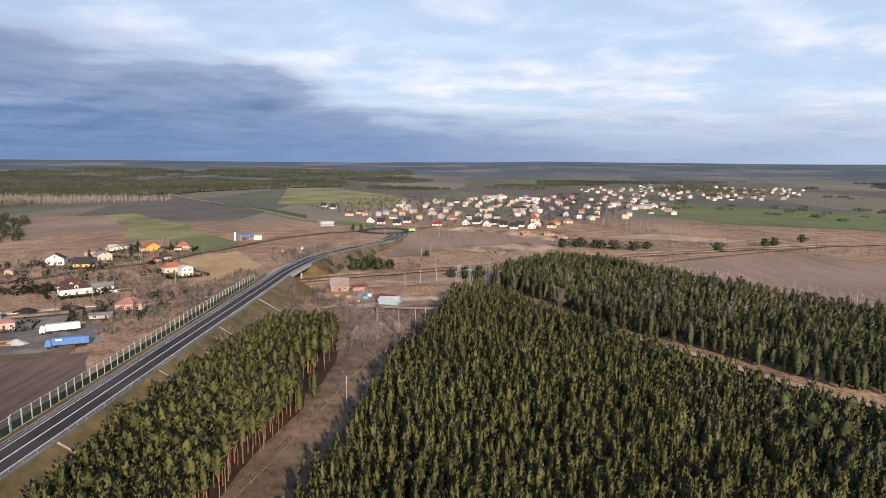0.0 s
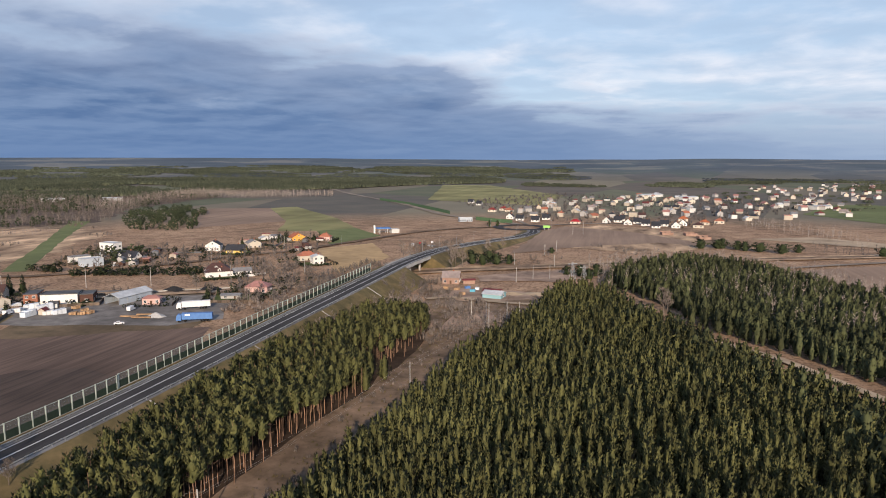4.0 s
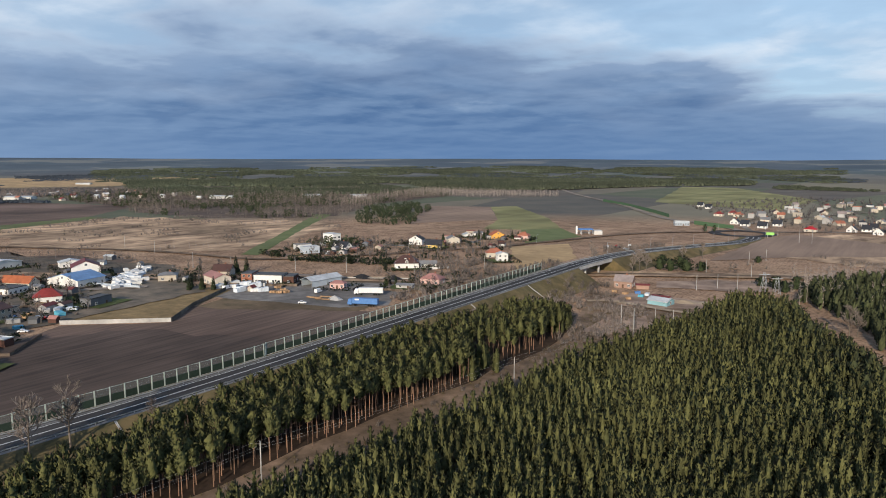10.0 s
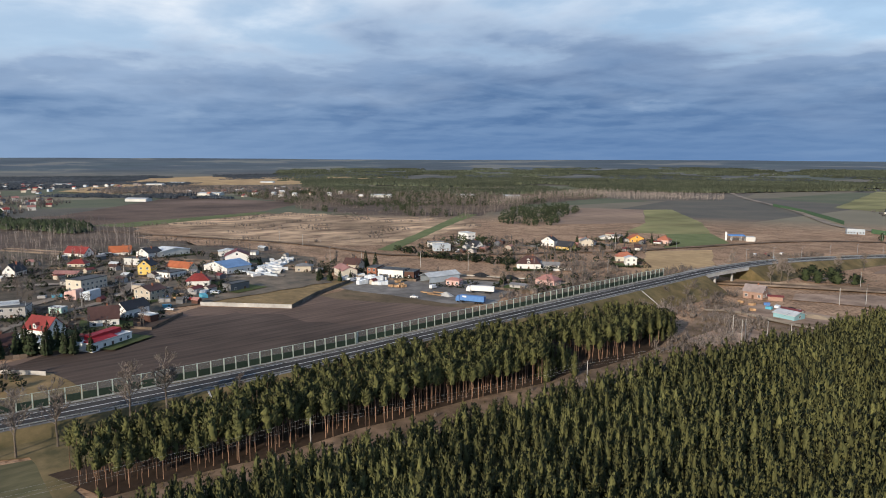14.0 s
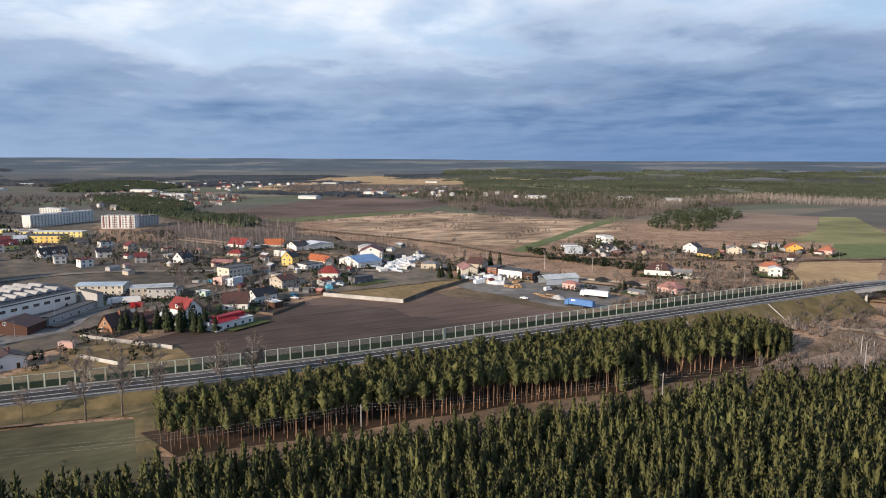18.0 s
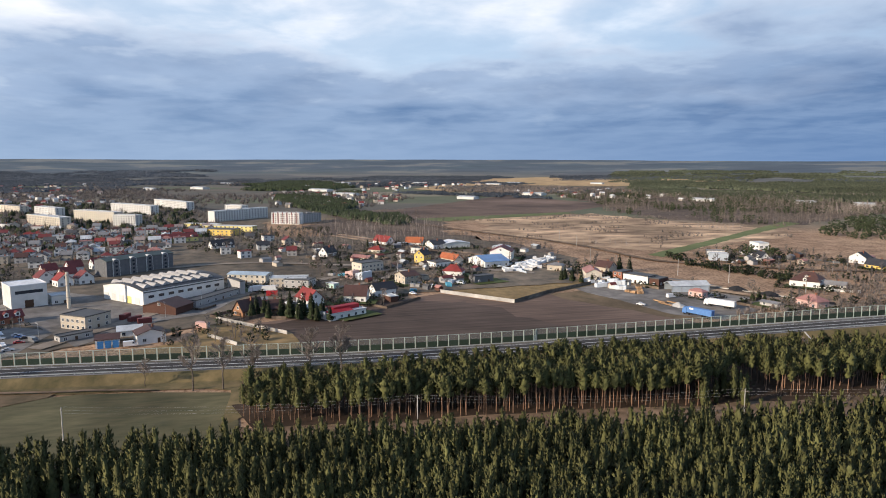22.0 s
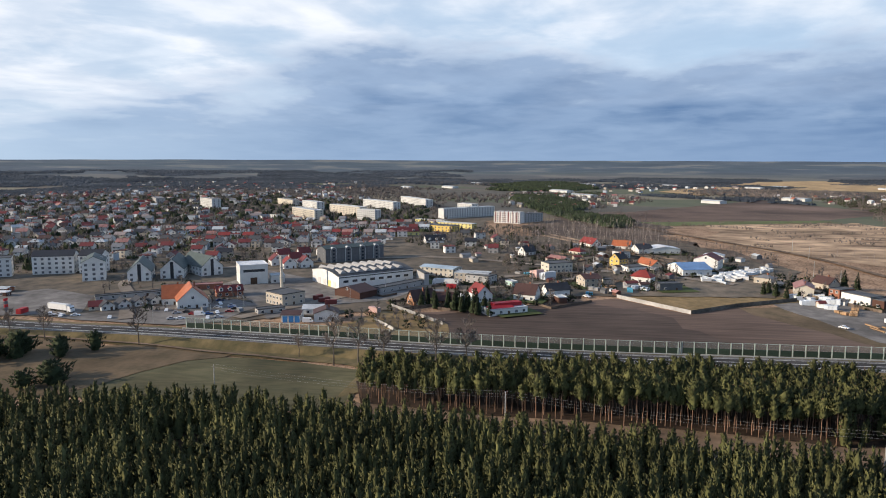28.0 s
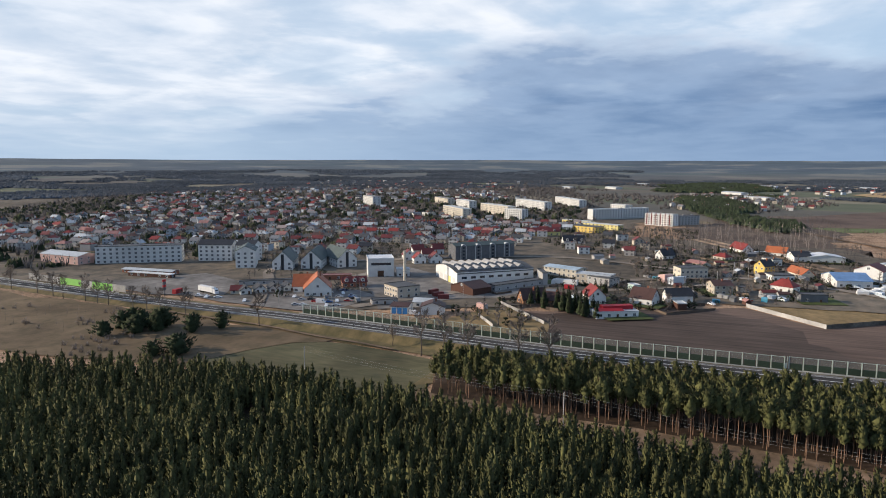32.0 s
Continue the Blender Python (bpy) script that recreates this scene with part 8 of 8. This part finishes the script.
GARDENS = [[(-195, 60), (-240, 75), (-262, 62), (-300, 100), (-380, 90), (-490, 140), (-480, 210), (-400, 260), (-350, 250), (-300, 215), (-262, 200), (-243, 165), (-228, 143), (-205, 110)], [(-300, 255), (-248, 262), (-250, 280), (-262, 300), (-330, 320), (-340, 290)],
           [(-345, 395), (-290, 380), (-205, 410), (-185, 470), (-200, 520), (-260, 540), (-300, 500), (-380, 470)], [(-285, 540), (-205, 560), (-215, 590), (-270, 600)], [(-175, 305), (-135, 310), (-118, 390), (-160, 400), (-180, 360)],
           [(-150, 20), (-205, 50), (-162, 78), (-148, 62)], [(-160, -60), (-210, -30), (-270, -110), (-250, -140), (-190, -120)], [(-400, -340), (-290, -340), (-260, -200), (-290, -110), (-400, -20), (-660, -20), (-660, -340)], [(-470, 0), (-400, 60), (-430, 130), (-640, 130), (-640, 20)]]
growth("garden_shrubs", GARDENS, scrub_t, 7.5, (1.4, 3.8), M["twig"], "bare brown garden shrubs", "shrubs", 0.4)
growth("garden_trees", GARDENS, [(V * np.array([1.6, 1.6, 1.0]), T) for V, T in [twiggy_template(RNG, 2, 12, 0.22, 0.018, 0.015) for _ in range(4)]], 10, (5.0, 9.5), M["darktwig"], "bare grey-brown garden trees", "trees", 0.5)
growth("garden_evergreens", GARDENS, bush_t, 8.5, (1.6, 4.6), M["bush"], "dark evergreen garden bushes", "shrubs", 0.45)
growth("grass_tufts", [[(-60, 62), (-44, 64), (-34, 104), (-28, 146), (-24, 193), (-20, 240), (-10, 290), (0, 340), (-60, 340), (-44, 290), (-41, 240), (-45, 193), (-50, 146), (-52, 104)]], scrub_t, 1.9, (0.3, 1.2), M["verge"], "dry grass tufts along the ride", "grass", 0.5)
wood("strip_undergrowth", [[(-86, 62), (-74, 62), (-76, 132), (-80, 200), (-78, 250), (-82, 250), (-86, 200), (-88, 130)]], bush_t, 5.5, (2.0, 5.0), M["needle_tall"], "young pines between the strip and the road", "pine trees", 0.38)
wood("meadow_young_pines", [[(-45, 60), (-50, 64), (-48, 20), (-46, -30), (-40, -40), (-42, 20)]], conif_t, 5.0, (2.0, 4.5), M["needle"], "young pines at the meadow edge", "pine trees", 0.3)

# fences, hedges, lawns, sheds and pieces of clutter round the village houses
yard_rng = random.Random(5)
fences, hedge_pts, lawns = MB(), [], MB()


def in_village(x, y):
    return (-520 < x < -150 and 40 < y < 310) or (-390 < x < -150 and 300 < y < 600)


def clear_of_houses(x, y, gap=0.0):
    return all(math.hypot(x - a, y - b) > r + gap for a, b, r in PLOTS) and not (-240 < x < -130 and 60 < y < 262 and x > -186 - (y - 60) * 0.42) and not (-300 < x < -204 and 166 < y < 258 and x > -290 + (225 - y) * 0.75)


for cx, cy, ang, L_, D_ in [y for y in YARDS if in_village(y[0], y[1])]:
    u, v = Vector((math.cos(ang), math.sin(ang), 0)), Vector((-math.sin(ang), math.cos(ang), 0))
    hx, hy = L_ / 2 + yard_rng.uniform(4, 9), D_ / 2 + yard_rng.uniform(5, 10)
    c = Vector((cx, cy, 0.3))
    corners = [c + u * sx * hx + v * sy * hy for sx, sy in ((-1, -1), (1, -1), (1, 1), (-1, 1))]
    for a, b in zip(corners, corners[1:] + corners[:1]):
        kind = yard_rng.random()
        d = b - a
        n = int(d.length / 2.2)
        for k in range(n):
            p, q = a + d * (k / n), a + d * ((k + 0.94) / n)
            if not clear_of_houses(p.x, p.y, -2.0):
                continue
            if kind < 0.5:
                h = 1.3
                m_ = Matrix.Translation(p) @ Matrix.Rotation(math.atan2(d.y, d.x), 4, "Z")
                fences.box(0, -0.05, -0.3, (q - p).length, 0.05, h, m_)
            elif kind < 0.85:
                hedge_pts.append((p.x, p.y))
    if yard_rng.random() < 0.6:
        e = c + u * yard_rng.uniform(-0.3, 0.3) * hx
        w, dd = hx * 0.75, hy * 0.85
        lawns.poly([tuple(e + u * sx * w + v * sy * dd + Vector((0, 0, 0.42))) for sx, sy in ((-1, -1), (1, -1), (1, 1), (-1, 1))])
stuff("garden_fences", fences.mesh("garden_fences", M["fence"]), "weathered low garden fences between plots", "fences")
stuff("garden_hedges", forest_mesh("garden_hedges", [clump_template(RNG, 14, 0.05, 0.5, 0.9, 0.26, n=3) for _ in range(4)], np.array(hedge_pts), (1.6, 3.0), RNG, M["bush"]), "dark clipped garden hedges", "hedges")
solo("ground_lawns", lawns, M["lawn"], Matrix(), "small green garden lawns", "lawn", kind="structure")
shed_no = 0
while shed_no < 70:
    bx = ((-480, 60, -200, 290), (-345, 385, -280, 480), (-290, 500, -210, 590))[(0, 0, 0, 1, 0, 2)[shed_no % 6]]
    x, y = yard_rng.uniform(bx[0], bx[2]), yard_rng.uniform(bx[1], bx[3])
    if not clear_of_houses(x, y, 2.0):
        shed_no += yard_rng.random() < 0.02
        continue
    w, d, h = yard_rng.choice(((4, 3, 2.3), (6, 4, 2.6), (8, 4.5, 2.8), (5, 5, 2.6)))
    t = thing("garden_shed", pose(x, y, 0.3, 0, 0, yard_rng.choice((20, 30, 110, 120)) + yard_rng.uniform(-8, 8)), "small weathered garden shed between houses", "shed", "garden sheds")
    rf = yard_rng.choice(("x", "flat", "x"))
    part("wall", wall_shape(w, d, h, rf, 1.0), M["w_" + yard_rng.choice(("grey", "brown", "pale", "beige", "darkgrey", "grey"))], t)
    part("roof", roof_shape(w, d, h, rf, 1.0, 0.25), M["r_" + yard_rng.choice(("grey", "felt", "maroon", "lightgrey", "brown", "rose"))], t)
    PLOTS.append((x, y, 4))
    shed_no += 1
